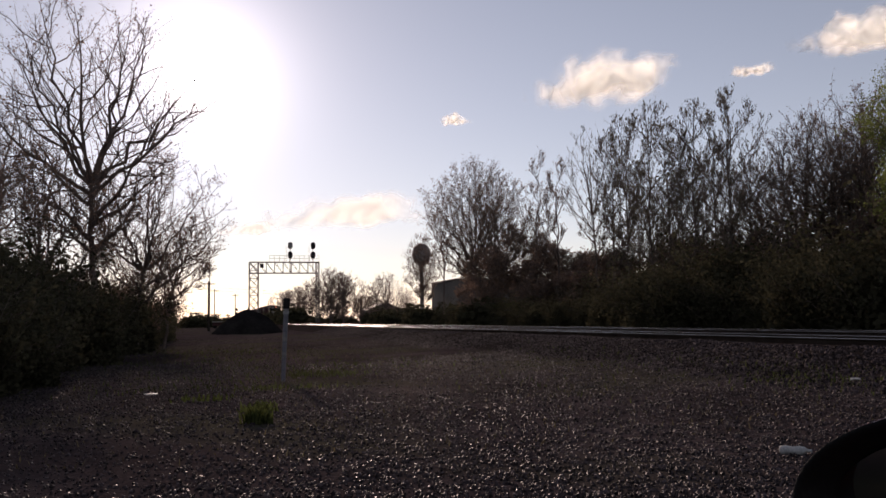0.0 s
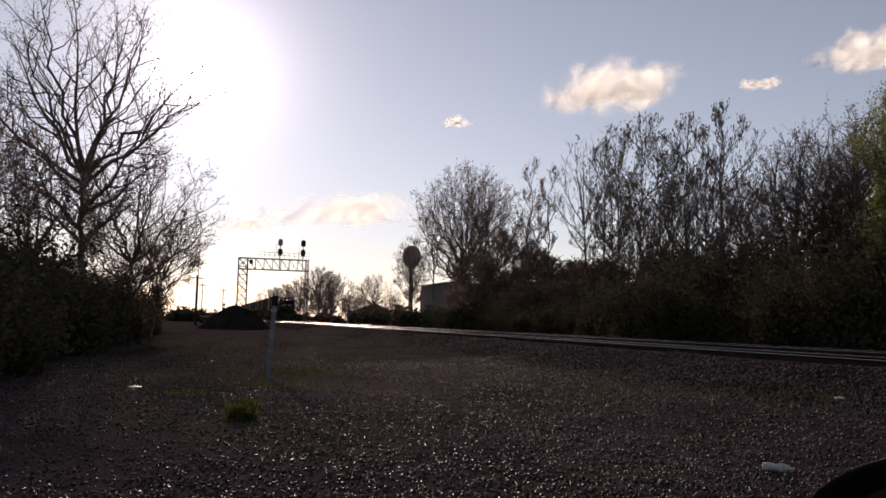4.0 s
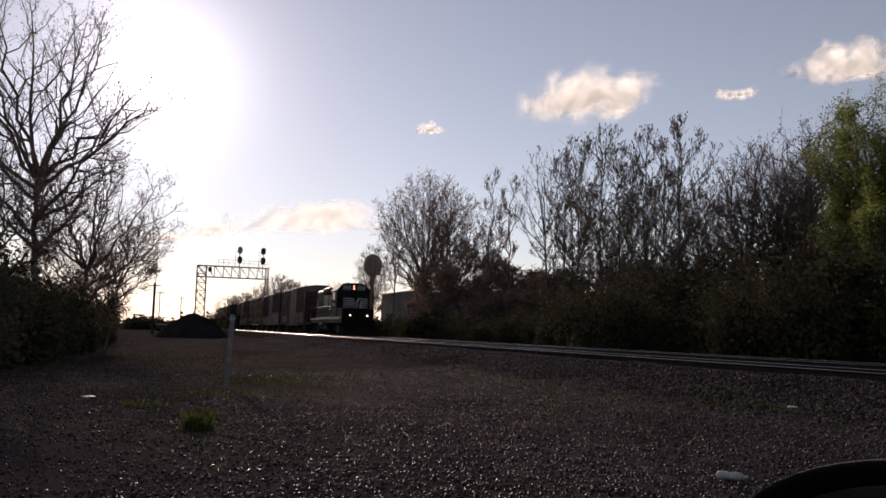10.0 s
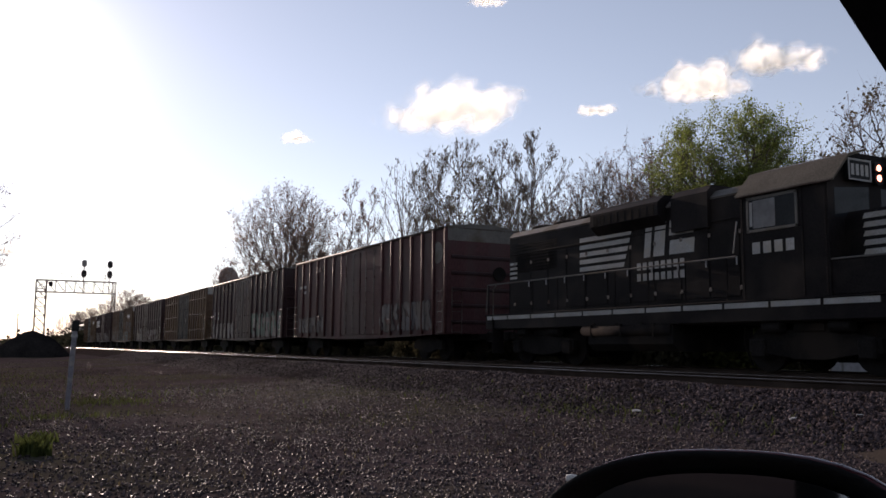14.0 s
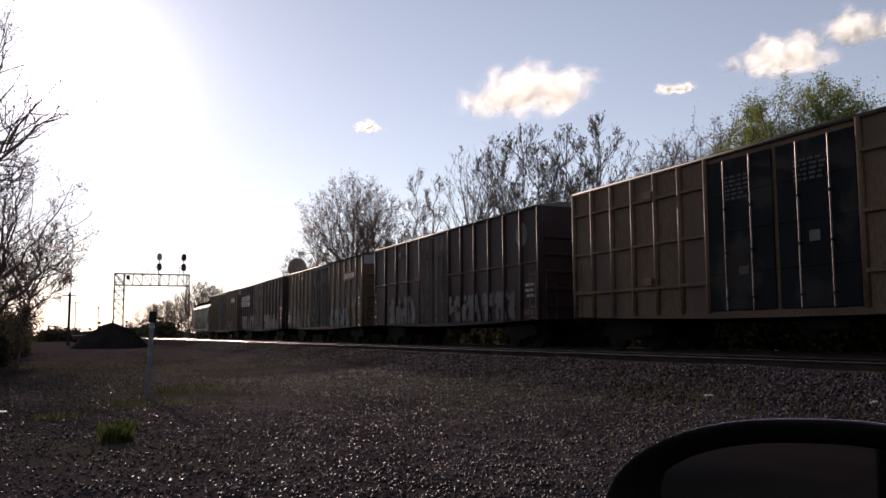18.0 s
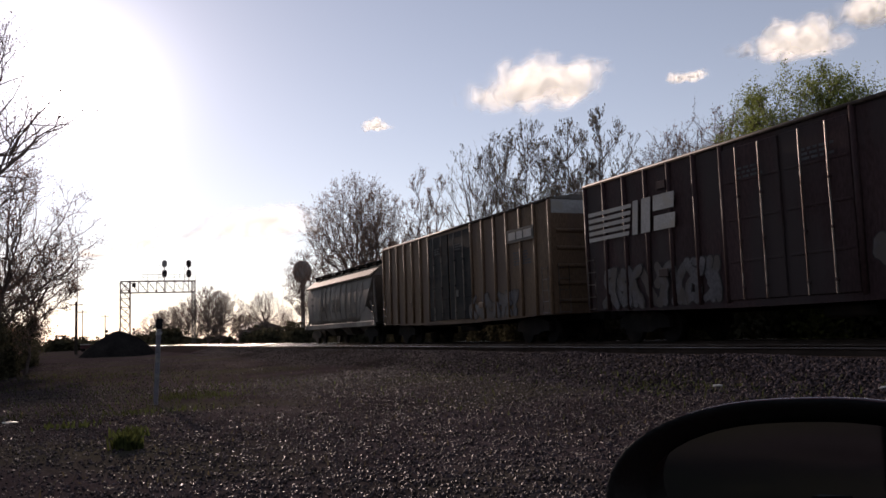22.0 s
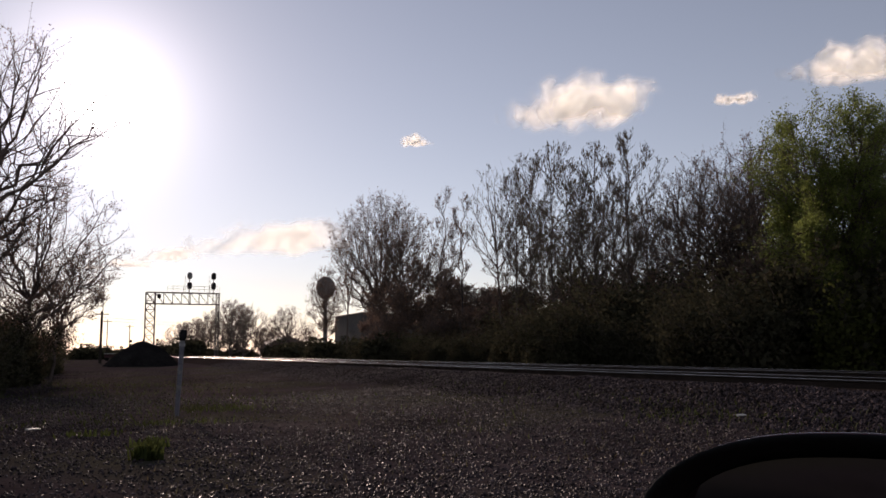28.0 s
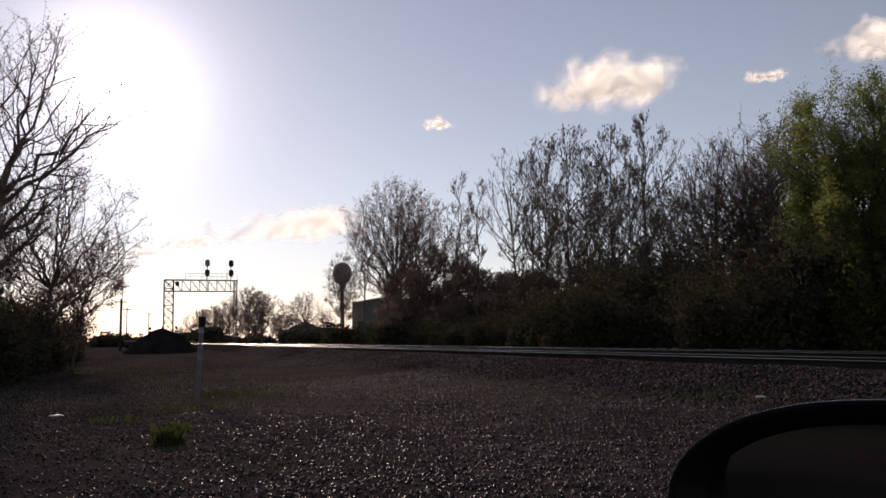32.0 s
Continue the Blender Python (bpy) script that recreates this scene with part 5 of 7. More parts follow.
def wood_mesh(name, segs):
    """Tapered tubes for all the segments, thick ones rounder."""
    allv, allf, base = [], [], 0
    for level, sides in ((0, 8), (1, 6), (2, 4), (3, 3), (4, 3)):
        ss = [s for s in segs if s[4] == level]
        if not ss:
            continue
        a = np.array([s[0] for s in ss])
        b = np.array([s[1] for s in ss])
        r0, r1 = np.array([s[2] for s in ss]), np.array([s[3] for s in ss])
        d = b - a
        d /= np.linalg.norm(d, axis=1)[:, None]
        ref = np.where(np.abs(d[:, 2:3]) < 0.9, np.array([[0, 0, 1.0]]), np.array([[1.0, 0, 0]]))
        u = np.cross(d, ref)
        u /= np.linalg.norm(u, axis=1)[:, None]
        w = np.cross(d, u)
        ang = 2 * np.pi * np.arange(sides) / sides
        ring = u[:, None] * np.cos(ang)[None, :, None] + w[:, None] * np.sin(ang)[None, :, None]
        v = np.concatenate([a[:, None] + ring * r0[:, None, None], (b + d * r1[:, None] * 0.4)[:, None] + ring * r1[:, None, None]], 1).reshape(-1, 3)
        k = np.arange(sides)
        f = np.stack([k, (k + 1) % sides, sides + (k + 1) % sides, sides + k], 1)
        f = (f[None] + (2 * sides * np.arange(len(ss)))[:, None, None]).reshape(-1, 4) + base
        allv.append(v)
        allf.append(f)
        base += len(v)
    return mesh_np(name, np.concatenate(allv), np.concatenate(allf), M["bark"])


def leaf_mesh(name, centers, size, material, seed, per=1, scatter=0.1, slim=0.55, upright=0.0):
    """Small leaves, each a folded pair of faces, round the given points."""
    rng = np.random.default_rng(seed)
    c = np.repeat(np.asarray(centers, float), per, 0) + rng.normal(0, scatter, (len(centers) * per, 3))
    n = len(c)
    a = rng.normal(0, 1, (n, 3)) + np.array([0, 0, 3.0 * upright])
    a /= np.linalg.norm(a, axis=1)[:, None]
    b = np.cross(a, rng.normal(0, 1, (n, 3)))
    b /= np.linalg.norm(b, axis=1)[:, None]
    s = size * rng.uniform(0.6, 1.35, n)[:, None]
    nrm = np.cross(a, b)
    v = np.stack([c - a * s, c + b * s * slim + nrm * s * 0.15, c + a * s, c - b * s * slim + nrm * s * 0.15], 1).reshape(-1, 3)
    k = 4 * np.arange(n)
    f = np.concatenate([np.stack([k, k + 1, k + 2], 1), np.stack([k, k + 2, k + 3], 1)])
    return mesh_np(name, v, f, material)


def twig_mesh(name, a, b, thick, material):
    """Fine twigs: slim three-edged slivers from a to b."""
    d = b - a
    u = np.cross(d, np.array([0.31, 0.87, 0.4]))
    u /= np.linalg.norm(u, axis=1)[:, None] + 1e-9
    v = np.stack([a - u * thick, a + u * thick, b], 1).reshape(-1, 3)
    return mesh_np(name, v, np.arange(len(v)).reshape(-1, 3), material)


def make_tree(label, seed, m, leaf="bud", leaf_size=0.06, per=1, scatter=0.05, group="trees", above=0.0, upright=0.0, slim=0.55, keep=0.5, crown=3.0, fine=6, fine_len=0.6, thick=0.007, **kw):
    """A tree with its trunk, fine twigs and crown. crown: half its spread in metres; above: the share of its height under which no leaves sit;
    fine: fine twigs on each outer branch."""
    segs, tips = grow(seed, crown=crown, **kw)
    h = kw["height"]
    gen = np.random.default_rng(seed)
    a = np.array([t[0] for t in tips]).repeat(fine, 0)
    b = np.array([t[1] for t in tips]).repeat(fine, 0)
    n = len(a)
    start = a + (b - a) * gen.uniform(0.1, 1.0, (n, 1))
    way = b - a
    way /= np.linalg.norm(way, axis=1)[:, None] + 1e-9
    way = way + gen.normal(0, 0.42, (n, 3)) + np.array([0, 0, 0.35 + 0.4 * upright])
    way /= np.linalg.norm(way, axis=1)[:, None]
    end = start + way * (fine_len * gen.uniform(0.35, 1.1, n))[:, None]
    tree = thing("tree", label, "tree", group, m=m)
    part("trunk", wood_mesh("trunk", segs), None, tree)
    part("twig_work", twig_mesh("twig_work", start, end, thick, M["twig"]), None, tree)["kind"] = "stuff"
    spots = (start + (end - start) * gen.uniform(0.5, 1.0, (n, 1)))[(end[:, 2] > above * h) & (gen.uniform(0, 1, n) < keep)]
    part("crown", leaf_mesh("crown", spots, leaf_size, M[leaf], seed, per, scatter, slim, upright), None, tree)["kind"] = "stuff"
    return tree


def at(az, dist, z=None):
    """A place on the ground in a direction (degrees right of the line) and distance from the eye."""
    x, y = dist * math.sin(radians(az)), dist * math.cos(radians(az))
    return pose(x, y, (ground_height(x, y) if z is None else z) - 0.05, 0, 0, (az * 37 + dist * 11) % 360)


def at_x(az, x):
    """A place in a direction, x metres to the right of the eye."""
    return at(az, x / math.sin(radians(az)))


def facing(az, dist):
    """A place as at(), unturned, so that a tree leans the way it is told."""
    x, y = dist * math.sin(radians(az)), dist * math.cos(radians(az))
    return pose(x, y, ground_height(x, y) - 0.05)


def build_trees():
    brown, green = "bare spring tree with small brown buds beyond the tracks", "broad tree in fresh light-green leaf beyond the tracks"
    slimmer = "slender bare tree with sparse buds beyond the tracks"
    candle = "slender upright tree with dark young leaf clusters beyond the tracks"
    right = "trees beyond the tracks"
    far_off = dict(group=right, thick=0.012, fine_len=0.7, leaf_size=0.075, keep=0.9)
    vase = dict(first=0.2, peak=0.6, lead=0.42, limbs=18, side=9, twigs=6, spread=42, rise=0.3, crook=0.13)
    shrub = dict(first=0.04, peak=0.5, lead=0.5, limbs=15, side=8, twigs=5, spread=44, crook=0.12, stems=3, trunk_r=0.1)
    dense = dict(group=right, thick=0.014, fine_len=0.6, leaf_size=0.085, keep=0.9, fine=12)
    slim = dict(first=0.32, peak=0.62, lead=0.9, limbs=7, side=4, twigs=3, spread=28, rise=0.45, fine=4, crook=0.12)
    # clump by the water tower
    make_tree(brown, 1, at_x(17.1, 29), height=19.6, crown=5.8, trunk_r=0.24, fine=8, **{**vase, "limbs": 28, "side": 11}, **far_off)
    make_tree(brown, 3, at_x(19.0, 30), height=17.0, crown=4.6, trunk_r=0.2, fine=8, **vase, **far_off)
    make_tree(brown, 16, at_x(13.7, 28), height=13.0, crown=2.6, trunk_r=0.1, fine=3, **vase, **far_off)
    make_tree(brown, 17, at_x(20.4, 29), height=10.4, crown=3.6, **shrub, **dense)
    make_tree(brown, 19, at_x(18.2, 27), height=8.4, crown=3.8, **shrub, **dense)
    make_tree(brown, 20, at_x(22.1, 28), height=7.4, crown=3.2, **shrub, **dense)
    make_tree(brown, 26, at_x(24.2, 28), height=5.4, crown=2.8, **shrub, **dense)
    for k, (az, x, hgt) in enumerate(((23.3, 29, 6.6), (25.7, 28, 6.2), (21.3, 30, 8.6), (24.4, 31, 7.0))):
        make_tree(brown, 120 + k, at_x(az, x), height=hgt, crown=3.0, **shrub, **dense)
    # slim, swaying ones
    make_tree(slimmer, 2, at_x(15.1, 27), height=18.0, crown=2.3, trunk_r=0.13, **{**slim, "limbs": 11}, **far_off)
    make_tree(slimmer, 4, at_x(21.0, 27), height=16.0, crown=1.1, trunk_r=0.11, lean=(-0.04, 0.0), **slim, **far_off)
    make_tree(slimmer, 5, at_x(22.6, 27), height=14.4, crown=1.2, trunk_r=0.11, **slim, **far_off)
    make_tree(slimmer, 9, at_x(22.0, 29), height=13.6, crown=1.0, trunk_r=0.1, **slim, **far_off)
    # upright ones with leaf clusters at their tops
    spiky = dict(first=0.2, peak=0.62, lead=0.9, limbs=18, side=7, twigs=4, spread=37, rise=0.45, crook=0.045, leaf="candle", leaf_size=0.1, scatter=0.04, upright=1.2, slim=0.34, above=0.3, group=right, trunk_r=0.1, thick=0.007, fine_len=0.42, fine=5, keep=0.28, rough=0.5)
    make_tree(candle, 6, facing(25.2, 61), height=14.6, crown=2.5, lean=(-0.03, 0.0), **{**spiky, "first": 0.34, "lead": 0.6, "limbs": 13, "side": 6, "fine": 4, "keep": 0.25})
    for k, (az, x, hgt, wide) in enumerate(((26.3, 27, 14.5, 1.8), (27.3, 27, 15.0, 2.0), (28.7, 26, 14.7, 2.1), (29.7, 28, 14.0, 1.9), (30.7, 27, 12.2, 1.7), (31.5, 27, 13.8, 1.8), (33.8, 27, 13.5, 2.1), (32.7, 29, 11.8, 2.0), (30.4, 31, 11.4, 2.4), (34.9, 30, 10.6, 2.2), (28.9, 33, 11.0, 2.8), (27.9, 31, 12.4, 2.3), (26.8, 29, 11.6, 1.9), (32.2, 32, 12.0, 2.5))):
        make_tree(candle, 60 + k, at_x(az, x), height=hgt, crown=wide, **spiky)
    # bare broad crowns
    bare = dict(first=0.26, peak=0.55, lead=0.45, limbs=16, side=10, twigs=6, spread=50, rise=0.25, crook=0.12, round=0.5)
    near_by = dict(group=right, thick=0.007, fine_len=0.42, leaf_size=0.045, keep=0.8, fine=5)
    for k, (az, x, hgt, wide) in enumerate(((37.7, 29, 11.4, 3.6), (39.4, 31, 12.1, 3.4), (43.2, 31, 11.6, 3.2), (40.9, 30, 12.3, 3.4), (36.0, 32, 10.6, 3.2), (42.0, 34, 12.2, 3.2))):
        make_tree(brown, 100 + k, at_x(az, x), height=hgt, crown=wide, trunk_r=0.18, **bare, **near_by)
    for k, (az, x, hgt) in enumerate(((36.6, 31, 7.8), (38.8, 32, 8.2), (41.0, 32, 8.6), (43.2, 31, 8.4), (45.6, 31, 7.6), (48.0, 31, 7.6), (50.2, 31, 8.2), (52.8, 29, 7.4), (34.2, 30, 8.0), (31.6, 30, 8.0), (29.4, 30, 8.0), (27.4, 29, 6.6), (30.5, 32, 9.0), (33.0, 32, 9.0))):
        make_tree("low dense tree with brown buds behind the brush", 80 + k, at_x(az, x), height=hgt * 0.78, crown=2.9, **shrub, **{**near_by, "leaf_size": 0.07, "keep": 0.75, "thick": 0.01, "fine": 10})
    # the green one
    make_tree(green, 12, at_x(46.7, 27), leaf="leaf", leaf_size=0.045, per=9, scatter=0.14, height=10.9, crown=3.15, first=0.24, peak=0.64, lead=0.45, limbs=22, side=11, twigs=7, spread=44, rise=0.3, crook=0.12, round=0.5, group=right, trunk_r=0.2, keep=0.95, fine=7, fine_len=0.4, thick=0.005, rough=0.9)
    make_tree(brown, 13, at_x(52.8, 30), height=9.2, crown=3.0, trunk_r=0.16, **bare, **near_by)
    make_tree(brown, 14, at_x(56.5, 26), height=10.0, crown=3.0, leaf="candle", leaf_size=0.07, keep=0.5, group=right, trunk_r=0.16, **vase)
    make_tree(brown, 15, at_x(61.5, 27), height=9.0, crown=3.0, trunk_r=0.16, **bare, **near_by)
    # left of the line
    left = dict(group="trees beside the yard", thick=0.005, fine_len=0.42, leaf_size=0.042, keep=0.85, fine=5)
    make_tree("tall bare forked tree with sparse buds in dark brush", 21, at(-7.3, 34), height=13.6, crown=3.9, first=0.27, peak=0.62, lead=0.5, limbs=19, side=10, twigs=6, spread=47, rise=0.3, crook=0.13, trunk_r=0.18, round=0.5, **left)
    make_tree("bare spreading tree with dense buds in dark brush", 22, facing(-4.5, 39), height=9.0, crown=3.2, first=0.2, peak=0.57, lead=0.42, limbs=15, side=9, twigs=6, spread=52, rise=0.25, crook=0.14, lean=(0.05, 0), trunk_r=0.12, **left)
    make_tree("bare spreading tree with dense buds in dark brush", 23, at(-9.9, 32), height=7.4, crown=2.5, trunk_r=0.101, **bare, **left)
    make_tree("bare leaning tree with dense buds in dark brush", 24, facing(-3.0, 43), height=6.4, crown=1.8, first=0.25, peak=0.55, lead=0.5, limbs=12, side=9, twigs=7, spread=46, crook=0.13, lean=(0.14, 0), trunk_r=0.086, **left)
    make_tree("bare spreading tree with dense buds in dark brush", 25, at(-13.6, 36), height=10.6, crown=3.0, trunk_r=0.122, **bare, **left)
    make_tree("low dense tree with brown buds in dark brush", 28, at(-5.6, 42), height=6.0, crown=2.6, **shrub, **left)
    # far ones round the signal bridge and the works
    far = make_tree("distant rounded bare tree just coming into leaf", 31, at(11.2, 200), height=12.0, crown=5.2, first=0.08, peak=0.52, lead=0.4, limbs=20, side=10, twigs=5, spread=46, crook=0.12, leaf_size=0.085, group="far trees", trunk_r=0.26, thick=0.024, fine_len=1.0, fine=4, keep=0.7)
    for az, dist, size in ((7.6, 225, 1.22), (6.4, 250, 1.1), (8.4, 230, 1.15), (4.6, 260, 0.85), (9.6, 250, 0.7), (12.6, 230, 0.7), (3.3, 330, 0.5), (-0.7, 260, 0.35), (10.4, 300, 0.85), (5.4, 280, 1.0)):
        o = copy_thing(far, at(az, dist))
        o.scale = (size, size, size)


def build_bush(label, seed, r, h, m, leaf="bush", n=2600, size=0.08, fill=3200, stems=16):
    """A shrub: thin stems and many leaves in uneven clumps, denser inside."""
    rng = random.Random(seed)
    segs, pts = [], []
    for k in range(stems):
        a, q = rng.uniform(0, 6.28), rng.uniform(0.1, 1)
        p = Vector((math.cos(a) * r * 0.25 * q, math.sin(a) * r * 0.25 * q, 0))
        d = Vector((math.cos(a) * 0.7 * q, math.sin(a) * 0.7 * q, 1)).normalized()
        ln = h * rng.uniform(0.6, 1.05)
        rad = 0.03
        for j in range(4):
            d = (d + Vector((rng.gauss(0, 0.18), rng.gauss(0, 0.18), 0))).normalized()
            e = p + d * ln / 4
            segs.append((p[:], e[:], rad, rad * 0.7, 3))
            for w in range(3):
                td = (d + Vector((rng.gauss(0, 0.8), rng.gauss(0, 0.8), rng.gauss(0.1, 0.5)))).normalized()
                tl = r * rng.uniform(0.25, 0.6)
                f = p.lerp(e, rng.random())
                segs.append((f[:], (f + td * tl)[:], rad * 0.4, 0.004, 4))
                pts += [f + td * tl * u for u in (0.5, 0.8, 1.0)]
            p, rad = e, rad * 0.7
    inner = []
    while len(inner) < fill:
        q = Vector((rng.uniform(-1, 1), rng.uniform(-1, 1), rng.uniform(0, 1)))
        lump = 0.8 + 0.35 * noise.noise(Vector((q.x * 2.2, q.y * 2.2, q.z * 2.2 + seed)))
        if math.hypot(q.x, q.y) ** 2.4 + q.z ** 3 < lump:
            inner.append(Vector((q.x * r * 0.85, q.y * r * 0.85, q.z * h * 0.95)))
    bush = thing("bush", label, "bush", "brush along the line", m=m)
    part("branch_work", wood_mesh("branch_work", segs), None, bush)
    part("foliage", leaf_mesh("foliage", [q[:] for q in pts], size, M[leaf], seed, max(1, n // len(pts)), 0.26), None, bush)
    part("inner_foliage", leaf_mesh("inner_foliage", [q[:] for q in inner], size * 1.35, M[leaf], seed + 1, 1, 0.05, 0.8), None, bush)
    return bush


def brush_height(y):
    """How tall the brush beyond the tracks stands."""
    return 5.2 if y < 44 else 3.9 - (y - 44) * 0.04 if y < 66 else 3.2


def build_brush():
    label = "dense dark shrub just coming into leaf"
    kinds = [build_bush(label, 41, 2.2, 3.6, at_x(30, 24.0), n=4200), build_bush(label, 42, 1.9, 3.2, at_x(34.5, 24.0), n=4600), build_bush(label, 43, 2.5, 4.0, at_x(39, 24.5), n=4600)]
    tall = (3.8, 3.4, 4.2)
    spring = build_bush("shrub in fresh yellow-green leaf beyond the tracks", 44, 2.0, 3.4, at_x(47, 25.4), "spring", n=3000)
    thin = build_bush("thin low shrub far along the line, also added behind the car", 45, 2.2, 3.0, at(13.0, 120), n=400, size=0.28, fill=380, stems=6)
    rng = random.Random(5)
    spots = []
    for row, x0 in ((0, 22.8), (1, 25.0), (2, 27.6)):
        y = 4.0
        while y < (62, 84, 92)[row]:
            if not (9 < y < 24 and row == 0):
                want = brush_height(y) * (0.72, 0.95, 1.08)[row] * rng.uniform(0.75, 1.12)
                spots.append((x0 + rng.uniform(-0.6, 0.6) + (2.2 if 8 < y < 26 and row == 1 else 0), y, want, row == 2 and rng.random() < (0.7 if 20 < y < 34 else 0.3)))
            y += rng.uniform(1.8, 2.6) * (1 + y / 70)
    # brush left of the yard
    y = 9.0
    while y < 75:
        for k in range(2):
            spots.append((-4.6 + y * 0.012 - k * 2.4 + rng.uniform(-0.5, 0.5) - max(0, 14 - y) * 0.12, y, rng.uniform(1.7, 2.4) * (1.0, 1.45)[k] * (1.0 if y < 20 else 1.25), False))
        y += rng.uniform(1.6, 2.6) * (1 + y / 60)
    for x, y, want, fresh in spots:
        k = rng.randrange(3)
        o = copy_thing(spring if fresh else kinds[k], pose(x, y, ground_height(x, y) - 0.05, 0, 0, rng.uniform(0, 360)))
        s = want / (3.8 if fresh else tall[k])
        o.scale = (max(s, 0.62), max(s, 0.62), s)
    # unseen shrubs added behind the car to block low sky and darken the mirror
    for k in range(44):
        x, y = -rng.uniform(16, 30), rng.uniform(-45, 14)
        y = y if y > 3 else y - 20
        o = copy_thing(thin, pose(x, y, ground_height(x, y) - 0.05, 0, 0, rng.uniform(0, 360)))
        s = rng.uniform(1.0, 1.6)
        o.scale = (s, s, s)
    for k in range(60):
        az = rng.uniform(-3.0, 14.5)
        dist = rng.uniform(170, 330)
        o = copy_thing(thin, at(az, dist))
        s = rng.uniform(0.6, 1.2)
        o.scale = (s * 1.5, s * 1.5, s)
    for k in range(14):
        o = copy_thing(thin, at_x(rng.uniform(13.2, 17.5), rng.uniform(24, 30)))
        s = rng.uniform(0.6, 1.0)
        o.scale = (s * 1.2, s * 1.2, s)


build_trees()
build_brush()


# ---- signals, poles and buildings ----
def build_signal_bridge():
    """A steel lattice signal bridge over the line, with two double-headed signals."""
    g = thing("signal_bridge", "grey steel lattice signal bridge with a walkway across the tracks", "signal bridge")
    y, xl, xr, z0, z1 = 160.0, 6.5, 18.6, 9.3, 11.3
    d = 0.7
    for x, wide in ((xl, 1.6), (xr, 0.5)):
        leg = Shape()
        xs = (x, x + wide)
        for xx in xs:
            for yy in (y - d, y + d):
                leg.tube((xx, yy, -0.8), (xx, yy, z1), 0.1 if wide > 1 else 0.06, n=5)
        n = 8
        for k in range(n):
            za, zb = -0.8 + (z1 + 0.8) * k / n, -0.8 + (z1 + 0.8) * (k + 1) / n
            for yy in (y - d, y + d):
                r = 0.05 if wide > 1 else 0.03
                leg.tube((xs[0], yy, za), (xs[1], yy, zb), r, n=4)
                leg.tube((xs[1], yy, za), (xs[0], yy, zb), r, n=4)
                leg.tube((xs[0], yy, zb), (xs[1], yy, zb), r, n=4)
        part("leg", leg, "bridge", g)
    truss = Shape()
    for yy in (y - d, y + d):
        for z in (z0, z1):
            truss.tube((xl, yy, z), (xr + 0.5, yy, z), 0.085, n=5)
        n = 8
        for k in range(n):
            xa, xb = xl + (xr - xl) * k / n, xl + (xr - xl) * (k + 1) / n
            truss.tube((xa, yy, z1), (xb, yy, z0), 0.05, n=4)
            truss.tube((xb, yy, z0), (xb, yy, z1), 0.05, n=4)
    part("truss", truss, "bridge", g)
    walk_way = Shape().box(xl + 3.0, xr + 0.5, y - d - 0.9, y - d, z1 - 0.1, z1 - 0.02)
    part("walkway", walk_way, "bridge", g)
    for k in range(11):
        x = xl + 3.5 + k * 0.9
        part("railing_post", Shape().tube((x, y - d - 0.88, z1 - 0.05), (x, y - d - 0.88, z1 + 1.1), 0.03, n=4), "bridge", g)
    part("railing", Shape().pipe([(xl + 3.5, y - d - 0.88, z1 + 1.1), (xr + 0.3, y - d - 0.88, z1 + 1.1)], 0.035).pipe([(xl + 3.5, y - d - 0.88, z1 + 0.6), (xr + 0.3, y - d - 0.88, z1 + 0.6)], 0.03), "bridge", g)
    for x, hue in ((13.75, "tower"), (17.9, "black")):
        mast = part("signal_mast", Shape().tube((x, y - d - 0.3, z1 - 2.0), (x, y - d - 0.3, z1 + 3.6), 0.07, n=6), "bridge", g)
        for z in (z1 + 1.25, z1 + 3.0):
            head = Shape()
            ring = [(x + 0.42 * math.cos(a), z + 0.42 * math.sin(a) + (0.22 if math.sin(a) > 0 else -0.22)) for a in [2 * math.pi * k / 20 for k in range(20)]]
            head.loft([[(p, yy, q) for p, q in ring] for yy in (y - d - 0.75, y - d - 0.5)])
            part("signal_head", head, hue if z > z1 + 2 else "black", mast, "oval signal head seen from behind")
        lad = Shape()
        for k in range(8):
            lad.tube((x - 0.75, y - d - 0.4, z1 + 0.3 + k * 0.35), (x - 0.4, y - d - 0.4, z1 + 0.3 + k * 0.35), 0.025, n=4)
        lad.tube((x - 0.75, y - d - 0.4, z1), (x - 0.75, y - d - 0.4, z1 + 3.0), 0.03, n=4)
        part("signal_ladder", lad, "bridge", mast)
    part("relay_box", Shape().box(xl + 1.9, xl + 2.5, y - d - 0.3, y - d, z1 - 1.1, z1 - 0.3, 0.03), "black", g)


def build_water_tower():
    az, dist = radians(13.62), 330.0
    tower = thing("water_tower", "pale single-pedestal water tower with a rounded tank", "water tower", m=pose(dist * math.sin(az), dist * math.cos(az), -0.8))
    ped = Shape().lathe([(1.6, 0.0), (1.1, 1.5), (0.85, 4.0), (0.75, 20.0), (1.2, 22.2)], 16)
    part("pedestal", smooth(ped.mesh("pedestal", M["tower"])), None, tower)
    tank = Shape().lathe([(1.1, 21.8), (2.7, 23.2), (3.45, 24.8), (3.6, 26.4), (3.3, 28.2), (2.4, 29.5), (1.1, 30.2), (0.2, 30.35)], 24)
    part("tank", smooth(tank.mesh("tank", M["tower"])), None, tower)
    rail = Shape()
    for k in range(16):
        a = 2 * math.pi * k / 16
        rail.tube((3.7 * math.cos(a), 3.7 * math.sin(a), 26.0), (3.7 * math.cos(a), 3.7 * math.sin(a), 25.5), 0.08, n=4)
    part("railing", rail, "steel", tower)


